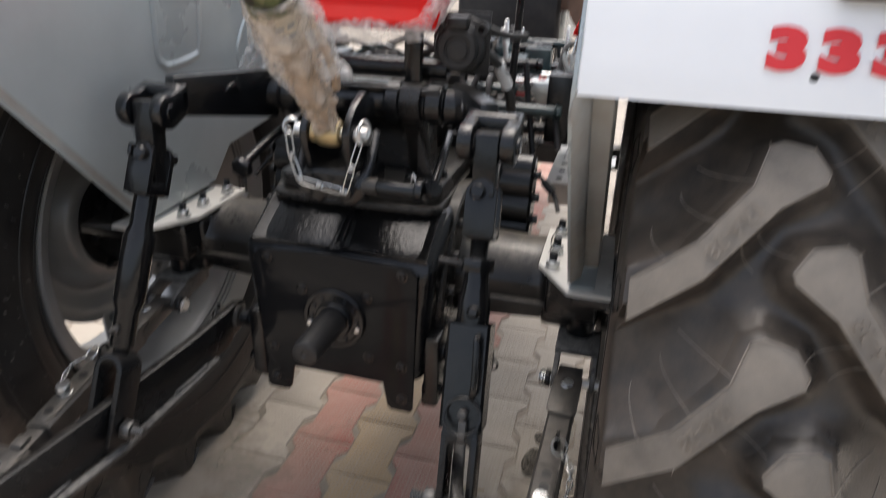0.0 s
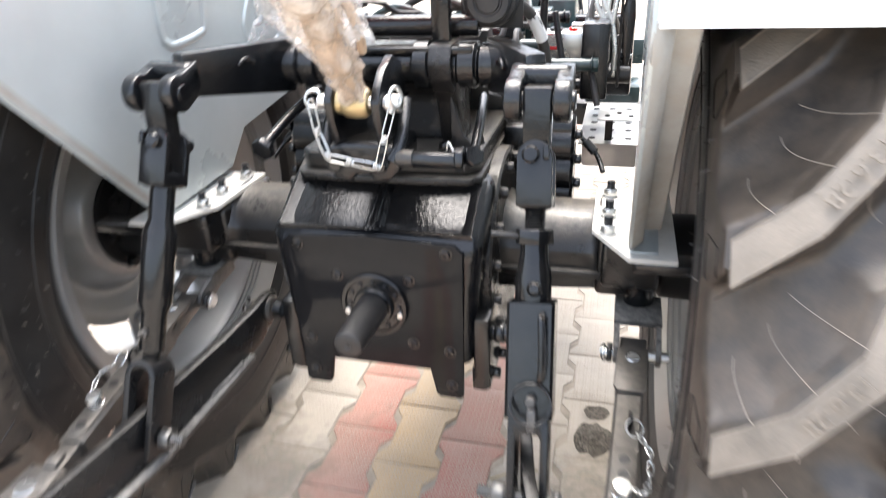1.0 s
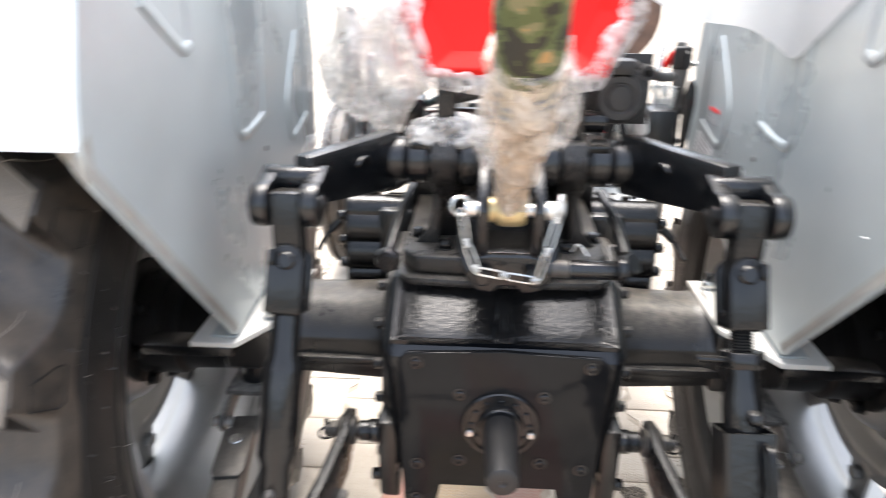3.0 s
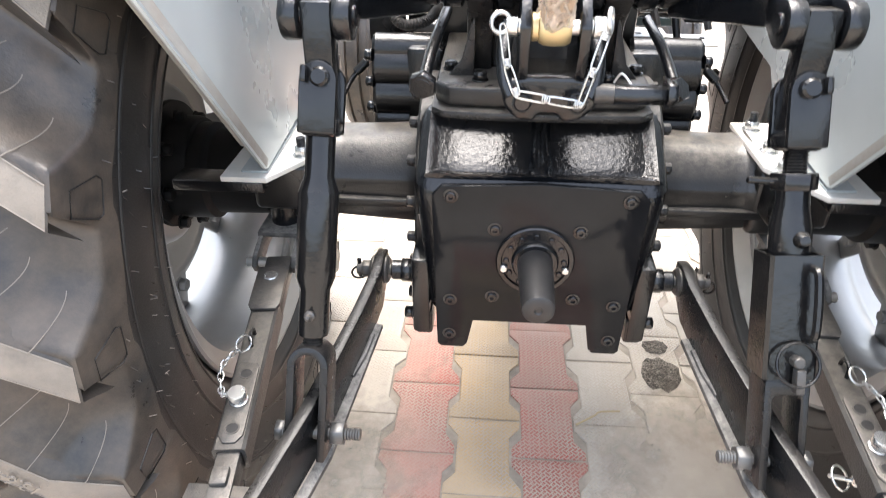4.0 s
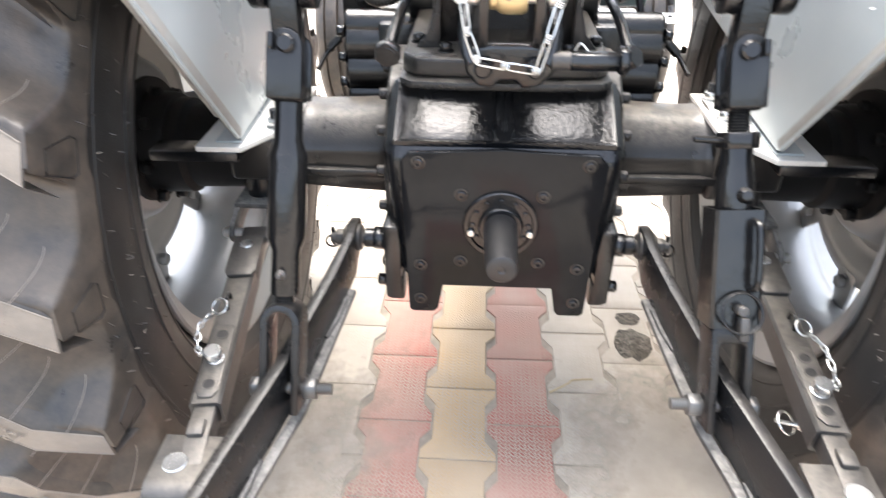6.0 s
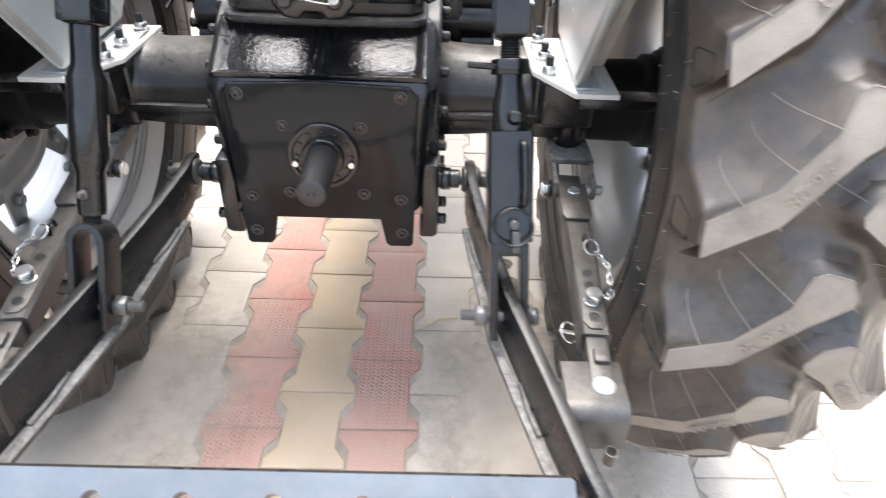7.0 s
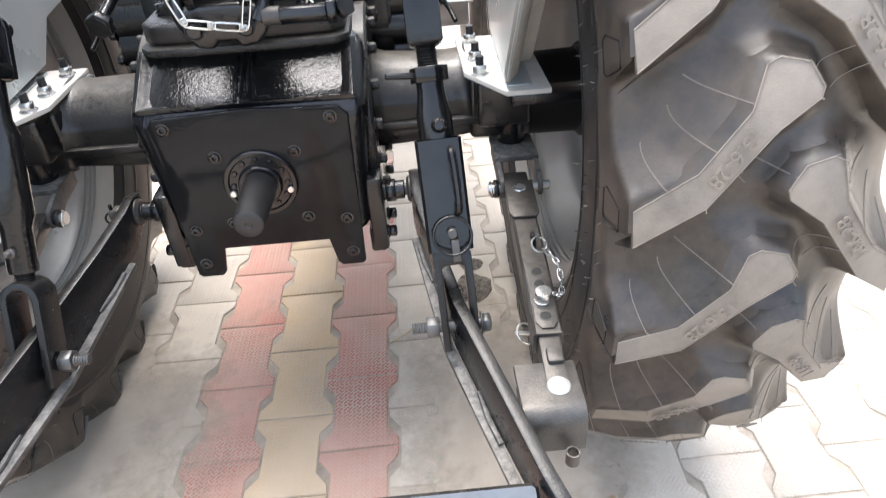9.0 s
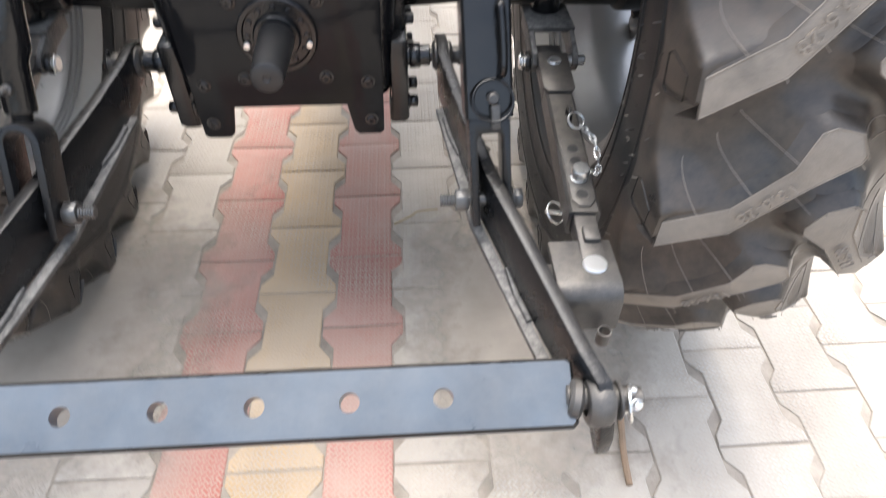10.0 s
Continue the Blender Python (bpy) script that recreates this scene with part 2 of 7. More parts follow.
def paver_material(name, color, dust_amount):
    """Cast concrete with a raised herringbone of short bars on its face, earth trodden into it."""
    m = material(name, color, 0.75, grain=500, relief=0.0, blotch=0.14, blotch_size=6, dust=(0.33, 0.28, 0.215), dust_amount=dust_amount, random_tint=0.12)
    n, l = m.node_tree.nodes, m.node_tree.links
    b = n["Principled BSDF"]
    geo = n.new("ShaderNodeNewGeometry")

    def bars(turn, shift):
        mp = n.new("ShaderNodeMapping")
        mp.inputs["Rotation"].default_value = (0, 0, radians(turn))
        mp.inputs["Location"].default_value = shift
        l.new(geo.outputs["Position"], mp.inputs["Vector"])
        w = n.new("ShaderNodeTexBrick")
        w.offset, w.squash = 0.5, 1.0
        w.inputs["Scale"].default_value, w.inputs["Brick Width"].default_value, w.inputs["Row Height"].default_value = 1.0, 0.0150, 0.0075
        w.inputs["Mortar Size"].default_value, w.inputs["Mortar Smooth"].default_value = 0.0021, 0.5
        w.inputs["Color1"].default_value = w.inputs["Color2"].default_value = (1, 1, 1, 1)
        w.inputs["Mortar"].default_value = (0, 0, 0, 1)
        l.new(mp.outputs[0], w.inputs["Vector"])
        return w.outputs["Color"]

    check = n.new("ShaderNodeTexChecker")
    mp = n.new("ShaderNodeMapping")
    mp.inputs["Rotation"].default_value = (0, 0, radians(45))
    l.new(geo.outputs["Position"], mp.inputs["Vector"])
    l.new(mp.outputs[0], check.inputs["Vector"])
    check.inputs["Scale"].default_value = 66.667
    mix = n.new("ShaderNodeMix")
    mix.data_type = "RGBA"
    l.new(check.outputs["Fac"], mix.inputs[0])
    l.new(bars(45, (0, 0, 0)), mix.inputs[6])
    l.new(bars(-45, (0.004, 0, 0)), mix.inputs[7])
    # worn and filled with earth in places
    t = n.new("ShaderNodeTexNoise")
    t.inputs["Scale"].default_value, t.inputs["Detail"].default_value = 7, 5
    l.new(geo.outputs["Position"], t.inputs["Vector"])
    r = n.new("ShaderNodeMapRange")
    r.inputs["From Min"].default_value, r.inputs["From Max"].default_value = 0.38, 0.6
    r.inputs["To Min"].default_value, r.inputs["To Max"].default_value = 1.0, 0.45
    l.new(t.outputs["Fac"], r.inputs["Value"])
    grit = n.new("ShaderNodeTexNoise")
    grit.inputs["Scale"].default_value = 350
    l.new(geo.outputs["Position"], grit.inputs["Vector"])
    bump = n.new("ShaderNodeBump")
    bump.inputs["Distance"].default_value = 0.002
    # the pattern shows only where the earth lets it
    wide = n.new("ShaderNodeTexNoise")
    wide.inputs["Scale"].default_value, wide.inputs["Detail"].default_value, wide.inputs["Roughness"].default_value = 2.3, 7, 0.60
    l.new(geo.outputs["Position"], wide.inputs["Vector"])
    bare = n.new("ShaderNodeMapRange")
    bare.inputs["From Min"].default_value, bare.inputs["From Max"].default_value = 0.44, 0.58
    bare.inputs["To Min"].default_value, bare.inputs["To Max"].default_value = 1.0, 0.35
    l.new(wide.outputs["Fac"], bare.inputs["Value"])
    shown = n.new("ShaderNodeMath")
    shown.operation = "MULTIPLY"
    l.new(r.outputs[0], shown.inputs[0])
    l.new(bare.outputs[0], shown.inputs[1])
    l.new(shown.outputs[0], bump.inputs["Strength"])
    l.new(mix.outputs[2], bump.inputs["Height"])
    bump2 = n.new("ShaderNodeBump")
    bump2.inputs["Distance"].default_value, bump2.inputs["Strength"].default_value = 0.0008, 0.5
    l.new(grit.outputs["Fac"], bump2.inputs["Height"])
    l.new(bump.outputs[0], bump2.inputs["Normal"])
    l.new(bump2.outputs[0], b.inputs["Normal"])
    # earth lies in the grooves
    old = b.inputs["Base Color"].links[0].from_socket
    inv = n.new("ShaderNodeMath")
    inv.operation = "SUBTRACT"
    inv.inputs[0].default_value = 1.0
    l.new(mix.outputs[2], inv.inputs[1])
    k = n.new("ShaderNodeMath")
    k.operation = "MULTIPLY"
    l.new(inv.outputs[0], k.inputs[0])
    l.new(r.outputs[0], k.inputs[1])
    k2 = n.new("ShaderNodeMath")
    k2.operation = "MULTIPLY"
    l.new(k.outputs[0], k2.inputs[0])
    l.new(bare.outputs[0], k2.inputs[1])
    soil = n.new("ShaderNodeMix")
    soil.data_type = "RGBA"
    l.new(k2.outputs[0], soil.inputs[0])
    l.new(old, soil.inputs[6])
    soil.inputs[7].default_value = (0.40, 0.335, 0.265, 1)
    # trodden-in earth in wide patches
    cover = n.new("ShaderNodeMapRange")
    cover.inputs["From Min"].default_value, cover.inputs["From Max"].default_value = 0.40, 0.60
    cover.inputs["To Min"].default_value, cover.inputs["To Max"].default_value = 0.04, 0.55
    l.new(wide.outputs["Fac"], cover.inputs["Value"])
    earth = n.new("ShaderNodeMix")
    earth.data_type = "RGBA"
    l.new(cover.outputs[0], earth.inputs[0])
    l.new(soil.outputs[2], earth.inputs[6])
    earth.inputs[7].default_value = (0.45, 0.385, 0.31, 1)
    l.new(earth.outputs[2], b.inputs["Base Color"])
    return m


PAVER_RED = paver_material("red_paver", (0.36, 0.064, 0.045), 0.40)
PAVER_YELLOW = paver_material("yellow_paver", (0.46, 0.30, 0.138), 0.42)
PAVER_GREY = paver_material("grey_paver", (0.44, 0.405, 0.35), 0.7)
SAND = material("joint_sand", (0.32, 0.275, 0.22), 0.9, grain=300, relief=0.003, blotch=0.35, blotch_size=14)


def earth_material():
    """Dry earth trodden over the paving, thick in wide patches and bare between them."""
    m = material("trodden_earth", (0.45, 0.385, 0.31), 0.9, grain=420, relief=0.0012, blotch=0.16, blotch_size=7, spec=0.2)
    n, l = m.node_tree.nodes, m.node_tree.links
    geo = n.new("ShaderNodeNewGeometry")
    t = n.new("ShaderNodeTexNoise")
    t.inputs["Scale"].default_value, t.inputs["Detail"].default_value, t.inputs["Roughness"].default_value = 9.0, 9, 0.68
    l.new(geo.outputs["Position"], t.inputs["Vector"])
    own, about, ball = n.new("ShaderNodeTexCoord"), n.new("ShaderNodeMapping"), n.new("ShaderNodeTexGradient")
    about.inputs["Location"].default_value, about.inputs["Scale"].default_value = (-1, -1, 0), (2, 2, 0)
    ball.gradient_type = "SPHERICAL"
    l.new(own.outputs["Generated"], about.inputs["Vector"])
    l.new(about.outputs[0], ball.inputs["Vector"])
    plus = n.new("ShaderNodeMath")
    l.new(t.outputs["Fac"], plus.inputs[0])
    l.new(ball.outputs["Fac"], plus.inputs[1])
    r = n.new("ShaderNodeMapRange")
    r.inputs["From Min"].default_value, r.inputs["From Max"].default_value = 0.55, 1.05
    r.inputs["To Min"].default_value, r.inputs["To Max"].default_value = 0.0, 0.86
    l.new(plus.outputs[0], r.inputs["Value"])
    clear, mix = n.new("ShaderNodeBsdfTransparent"), n.new("ShaderNodeMixShader")
    l.new(r.outputs[0], mix.inputs[0])
    l.new(clear.outputs[0], mix.inputs[1])
    l.new(n["Principled BSDF"].outputs[0], mix.inputs[2])
    l.new(mix.outputs[0], n["Material Output"].inputs["Surface"])
    return m


EARTH = earth_material()
OIL = film_material("oil_stain", (0.032, 0.027, 0.022), 0.36)
OIL.node_tree.nodes["Principled BSDF"].inputs["Roughness"].default_value = 0.9
OIL.node_tree.nodes["Principled BSDF"].inputs["Specular IOR Level"].default_value = 0.05
OIL.node_tree.nodes["Noise Texture"].inputs["Scale"].default_value = 130


# ---- mesh helpers ----
SIDE = 1  # 1: right hand side of the tractor, -1: mirrored


def merge(bm, tmp, m=None):
    if m is not None:
        tmp.transform(m)
    me = bpy.data.meshes.new("tmp")
    tmp.to_mesh(me)
    tmp.free()
    bm.from_mesh(me)
    bpy.data.meshes.remove(me)


def box(bm, c, s, m=None, bevel=0.0, seg=2):
    t = bmesh.new()
    bmesh.ops.create_cube(t, size=1.0, matrix=Matrix.Translation(c) @ Matrix.Diagonal((*s, 1)))
    if bevel:
        bmesh.ops.bevel(t, geom=t.edges[:], offset=bevel, segments=seg, profile=0.5, affect="EDGES")
    merge(bm, t, m)


def along(p0, p1, up=(1, 0, 0)):
    """A frame at p0 whose z runs to p1 and whose x lies near up."""
    p0, p1 = Vector(p0), Vector(p1)
    z = (p1 - p0).normalized()
    x = Vector(up)
    x = (x - z * x.dot(z)).normalized()
    return Matrix.Translation(p0) @ Matrix((x, z.cross(x), z)).transposed().to_4x4()


def lathe(bm, profile, m=None, seg=32):
    """Revolves (radius, height) pairs round z."""
    t = bmesh.new()
    rings = []
    for r, h in profile:
        if r < 1e-6:
            rings.append([t.verts.new((0, 0, h))])
        else:
            rings.append([t.verts.new((r * math.cos(2 * math.pi * i / seg), r * math.sin(2 * math.pi * i / seg), h)) for i in range(seg)])
    for a, b in zip(rings, rings[1:]):
        for i in range(seg):
            j = (i + 1) % seg
            if len(a) == 1 and len(b) == 1:
                continue
            if len(a) == 1:
                t.faces.new((a[0], b[j], b[i]))
            elif len(b) == 1:
                t.faces.new((a[i], a[j], b[0]))
            else:
                t.faces.new((a[i], a[j], b[j], b[i]))
    bmesh.ops.recalc_face_normals(t, faces=t.faces[:])
    merge(bm, t, m)


def rod(bm, p0, p1, r, r1=None, seg=20, chamfer=0.0015):
    r1 = r if r1 is None else r1
    h = (Vector(p1) - Vector(p0)).length
    c = min(chamfer, r * 0.4, r1 * 0.4, h * 0.3)
    lathe(bm, [(0, 0), (r - c, 0), (r, c), (r1, h - c), (r1 - c, h), (0, h)], along(p0, p1, (0.31, 0.52, 0.79)), seg)


def tube(bm, p0, p1, r, inner, seg=24):
    h = (Vector(p1) - Vector(p0)).length
    lathe(bm, [(inner, 0), (r, 0), (r, h), (inner, h), (inner, 0)], along(p0, p1, (0.31, 0.52, 0.79)), seg)


def prism(bm, pts, thick, m=None, bevel=0.0, seg=2):
    """A flat outline in x, y, thick along z about 0."""
    t = bmesh.new()
    lo = [t.verts.new((x, y, -thick / 2)) for x, y in pts]
    hi = [t.verts.new((x, y, thick / 2)) for x, y in pts]
    t.faces.new(lo[::-1])
    t.faces.new(hi)
    k = len(pts)
    for i in range(k):
        t.faces.new((lo[i], lo[(i + 1) % k], hi[(i + 1) % k], hi[i]))
    bmesh.ops.recalc_face_normals(t, faces=t.faces[:])
    if bevel:
        edges = [e for e in t.edges if e.calc_face_angle(0) > 0.35]
        bmesh.ops.bevel(t, geom=edges, offset=bevel, segments=seg, profile=0.5, affect="EDGES")
    merge(bm, t, m)


def smooth_path(pts, steps=6, closed=False):
    pts = [Vector(p) for p in pts]
    k = len(pts)
    out = []
    for i in range(k if closed else k - 1):
        g = (lambda j: pts[j % k]) if closed else (lambda j: pts[min(max(j, 0), k - 1)])
        p0, p1, p2, p3 = g(i - 1), g(i), g(i + 1), g(i + 2)
        for q in range(steps):
            u = q / steps
            out.append(0.5 * (2 * p1 + (p2 - p0) * u + (2 * p0 - 5 * p1 + 4 * p2 - p3) * u * u + (3 * p1 - p0 - 3 * p2 + p3) * u ** 3))
    if not closed:
        out.append(pts[-1])
    return out


def sweep(bm, pts, r, seg=8, closed=False, flat=1.0, up=(0, 0, 1)):
    """A round (or flattened) rod along a line of points; r may be a list."""
    t = bmesh.new()
    pts = [Vector(p) for p in pts]
    k = len(pts)
    rings = []
    prev = None
    for i, p in enumerate(pts):
        a = pts[(i - 1) % k] if closed or i else p
        b = pts[(i + 1) % k] if closed or i < k - 1 else p
        d = (b - a).normalized()
        side = Vector(up) if prev is None else prev
        side = side - d * side.dot(d)
        if side.length < 1e-4:
            side = d.orthogonal()
        side.normalize()
        prev = side
        other = d.cross(side)
        rr = r[i] if isinstance(r, (list, tuple)) else r
        rings.append([t.verts.new(p + side * rr * flat * math.cos(2 * math.pi * q / seg) + other * rr * math.sin(2 * math.pi * q / seg)) for q in range(seg)])
    for i in range(k if closed else k - 1):
        a, b = rings[i], rings[(i + 1) % k]
        for q in range(seg):
            t.faces.new((a[q], a[(q + 1) % seg], b[(q + 1) % seg], b[q]))
    if not closed:
        t.faces.new(rings[0][::-1])
        t.faces.new(rings[-1])
    bmesh.ops.recalc_face_normals(t, faces=t.faces[:])
    merge(bm, t)


def ring(bm, c, n, r, wire, seg=28):
    m = along(c, Vector(c) + Vector(n), (0.3, 0.5, 0.8))
    sweep(bm, [m @ Vector((r * math.cos(2 * math.pi * i / seg), r * math.sin(2 * math.pi * i / seg), 0)) for i in range(seg)], wire, 8, True)


def hexagon(bm, p, d, across, h, hole=0.0):
    """A hexagonal head or nut that stands on p and points along d."""
    r = across / math.sqrt(3)
    pts = [(r * math.cos(radians(60 * i)), r * math.sin(radians(60 * i))) for i in range(6)]
    m = along(p, Vector(p) + Vector(d), (0.13, 0.35, 0.9)) @ Matrix.Translation((0, 0, h / 2))
    prism(bm, pts, h, m, bevel=min(0.0012, h * 0.2), seg=1)


def bolt(bm, p, d, across, h, washer=True):
    d = Vector(d).normalized()
    p = Vector(p)
    if washer:
        rod(bm, p, p + d * 0.002, across * 0.68, seg=20, chamfer=0.0005)
        p = p + d * 0.002
    hexagon(bm, p, d, across, h)
    rod(bm, p + d * h * 0.9, p + d * (h + 0.001), across * 0.38, seg=16, chamfer=0.0006)


def stud(bm, p, d, r, length):
    """A threaded end."""
    k = max(int(length / 0.0018), 3)
    prof = [(0, 0)] + [(r * (1.0 if i % 2 else 0.86), length * i / k) for i in range(k + 1)] + [(0, length)]
    lathe(bm, prof, along(p, Vector(p) + Vector(d), (0.2, 0.4, 0.8)), 16)


def thing(name, at, label, category, group="", kind=""):
    e = new(name)
    e.empty_display_size = 0.05
    e.location = (at[0] * SIDE, at[1], at[2])
    return tagged(e, label, category, group, kind)


def root_place(ob):
    p = Vector((0, 0, 0))
    while ob is not None:
        p += ob.location
        ob = ob.parent
    return p


def finish(name, bm, mat, place=Vector((0, 0, 0)), angle=38):
    if SIDE < 0:
        bm.transform(Matrix.Diagonal((-1, 1, 1, 1)))
        bmesh.ops.reverse_faces(bm, faces=bm.faces[:])
    bm.transform(Matrix.Translation(-place))
    me = bpy.data.meshes.new(name)
    bm.to_mesh(me)
    bm.free()
    for m in (mat if isinstance(mat, (list, tuple)) else [mat]):
        me.materials.append(m)
    me.polygons.foreach_set("use_smooth", [True] * len(me.polygons))
    me.set_sharp_from_angle(angle=radians(angle))
    return new(name, me)


def part(name, bm, mat, parent, label="", angle=38):
    """Links a bmesh, drawn in world metres, as one mesh under a thing or a part."""
    ob = finish(name, bm, mat, root_place(parent), angle)
    ob.parent = parent
    return tagged(ob, label)


def group_part(name, parent, label=""):
    e = new(name)
    e.empty_display_size = 0.03
    e.parent = parent
    return tagged(e, label)


def text_bm(words, size, bold=0.0):
    """Flat letters of the built-in font, centred, as a bmesh in x, y."""
    cu = bpy.data.curves.new("letters", "FONT")
    cu.body, cu.size, cu.align_x, cu.align_y = words, size, "CENTER", "CENTER"
    cu.resolution_u, cu.extrude, cu.offset = 3, 0.0, bold
    ob = bpy.data.objects.new("letters", cu)
    me = bpy.data.meshes.new_from_object(ob)
    bm = bmesh.new()
    bm.from_mesh(me)
    bpy.data.objects.remove(ob)
    bpy.data.meshes.remove(me)
    bpy.data.curves.remove(cu)
    return bm


X_AXIS = Matrix.Rotation(radians(90), 4, "Y")       # lathe height -> +x
YZ = Matrix(((0, 0, 1, 0), (1, 0, 0, 0), (0, 1, 0, 0), (0, 0, 0, 1)))  # outline (y, z), thick along x
XZ = Matrix.Rotation(radians(90), 4, "X")  # outline (x, z), thick along y

# ---- ground ----
GROUND_Z = -0.02                # top of the paving
PX, PY = 0.1465, 0.2125         # paver pitch across and along
COL0, ROW0 = 0.0825, 0.340      # middle of one red column, and one of its joints
ground = bmesh.new()
bmesh.ops.create_grid(ground, x_segments=8, y_segments=8, size=60)
bmesh.ops.translate(ground, verts=ground.verts[:], vec=(0, 0, GROUND_Z - 0.0036))
tagged(finish("ground", ground, SAND), "sandy bed between the paving stones", "ground", kind="structure")


def paver_mesh(name, mat, seed):
    """A dumb-bell paving stone, with flared ends, a waist and rounded edges."""
    rnd = random.Random(seed)
    e, w, hl = 0.0838, 0.0602, PY / 2 - 0.0016
    out = [(-e, -hl), (e, -hl), (e, -hl + 0.022), (w, -hl + 0.052), (w, hl - 0.052), (e, hl - 0.022), (e, hl), (-e, hl),
           (-e, hl - 0.022), (-w, hl - 0.052), (-w, -hl + 0.052), (-e, -hl + 0.022)]
    out = [(x + rnd.uniform(-0.0012, 0.0012), y + rnd.uniform(-0.0012, 0.0012)) for x, y in out]
    t = bmesh.new()
    k = len(out)
    rings = []
    for inset, z in ((0.0, -0.03), (0.0, -0.004), (0.0010, -0.0012), (0.0032, 0.0)):
        ring_ = []
        for x, y in out:
            ring_.append(t.verts.new((x * (1 - inset / 0.07), y * (1 - inset / 0.11), z)))
        rings.append(ring_)
    for a, b in zip(rings, rings[1:]):
        for i in range(k):
            t.faces.new((a[i], a[(i + 1) % k], b[(i + 1) % k], b[i]))
    t.faces.new(rings[-1])
    me = bpy.data.meshes.new(name)
    t.to_mesh(me)
    t.free()
    me.materials.append(mat)
    me.polygons.foreach_set("use_smooth", [True] * len(me.polygons))
    me.set_sharp_from_angle(angle=radians(30))
    return me


def lay_pavers():
    pavement = thing("pavement", (0, 0, 0), "interlocking dumb-bell concrete pavers in grey with red and yellow rows", "pavement", kind="structure")
    mats = {"red": PAVER_RED, "yellow": PAVER_YELLOW, "grey": PAVER_GREY}
    meshes = {c: [paver_mesh("paver", m, i * 7 + j) for j in range(5)] for i, (c, m) in enumerate(mats.items())}
    rnd = random.Random(5)

    def joint(row):
        """Rows spaced to fit the camera's view: a little wider towards the tractor's front and rear."""
        return ROW0 + PY * row + min(0.0045 * (row + 0.7) ** 2, 0.0125)

    near, far = [], []
    for i in range(-34, 36):
        x = COL0 + i * PX
        color = "red" if i in (0, -2) else "yellow" if i == -1 else "grey"
        for j in range(-22, 38):
            row = j + (0 if i % 2 == 0 else 0.5)
            y, long = (joint(row) + joint(row + 1)) / 2, (joint(row + 1) - joint(row)) / PY
            (near if -0.8 < x < 1.4 and -0.62 < y < 1.15 and len(near) < 300 else far).append((x, y, long, color))
    for x, y, long, color in near:
        ob = new("paver", rnd.choice(meshes[color]))
        ob.parent = pavement
        ob.matrix_basis = pose(x, y, GROUND_Z + rnd.uniform(-0.0016, 0.0012), rnd.uniform(-0.5, 0.5), rnd.uniform(-0.5, 0.5), rnd.choice((0, 180)) + rnd.uniform(-0.5, 0.5)) @ Matrix.Diagonal((1, long, 1, 1))
    order = list(mats)
    verts, faces, index = [], [], []
    for x, y, long, color in far:
        me = rnd.choice(meshes[color])
        m = pose(x, y, GROUND_Z + rnd.uniform(-0.0016, 0.0012), rnd.uniform(-0.5, 0.5), rnd.uniform(-0.5, 0.5), rnd.choice((0, 180))) @ Matrix.Diagonal((1, long, 1, 1))
        k = len(verts)
        verts.extend(m @ v.co for v in me.vertices)
        faces.extend([k + q for q in p.vertices] for p in me.polygons)
        index.extend([order.index(color)] * len(me.polygons))
    me = bpy.data.meshes.new("outer_pavers")
    me.from_pydata(verts, [], faces)
    for c in order:
        me.materials.append(mats[c])
    me.polygons.foreach_set("material_index", index)
    ob = new("outer_pavers", me)
    ob.parent = pavement
    tagged(ob, kind="stuff")


# ---- wheels ----
AX_Y, AX_Z, TYRE_X = 0.24, 0.606, 0.648
LUGS = 21           # lugs on each half of the tread
PITCH = 360 / LUGS


def crown(d):
    """Radius of the tread's face at d metres from the tyre's middle."""
    return 0.671 - 0.042 * (d / 0.165) ** 2


def on_tyre(d, degrees, r):
    a = radians(degrees)
    return Vector((TYRE_X + d, AX_Y - r * math.cos(a), AX_Z + r * math.sin(a)))


LUG = [(-0.160, 3.0), (-0.101, 7.0), (-0.055, 12.3), (-0.043, 16.1), (-0.031, 16.6), (-0.002, 16.0), (0.013, 13.9), (0.010, 13.0), (-0.030, 10.5), (-0.092, 3.7), (-0.158, -0.9)]
# how far each corner's flank runs out before it reaches the hollow's floor: long and easy above the lug, steep below it
RUN = [0.095, 0.098, 0.092, 0.075, 0.070, 0.060, 0.048, 0.045, 0.040, 0.038, 0.036]
ARC = 0.645 * math.pi / 180     # metres of tread for one degree
FLOOR = (0.046, 0.034)          # depth of the hollows in the middle, and what the shoulder adds


def hollow(d):
    """Depth of the hollows below the lugs' faces, growing towards the shoulder."""
    return FLOOR[0] + FLOOR[1] * min(abs(d) / 0.163, 1) ** 2


def fall(share):
    """How the flank falls: steep from the face, then easing into the floor."""
    return 1 - (1 - min(share, 1.0)) ** 2.4


def lug_outline(reach):
    """The lug's outline moved outwards by reach, as (metres across, degrees)."""
    pts = [Vector((d, a * ARC)) for d, a in LUG]
    row = []
    for i, p in enumerate(pts):
        e0, e1 = (p - pts[i - 1]).normalized(), (pts[(i + 1) % len(pts)] - p).normalized()
        n0, n1 = Vector((-e0.y, e0.x)), Vector((-e1.y, e1.x))
        n_ = (n0 + n1).normalized()
        q = p + n_ * reach / max(n_.dot(n0), 0.6)
        row.append((max(q.x, -0.1655), q.y / ARC))
    return row


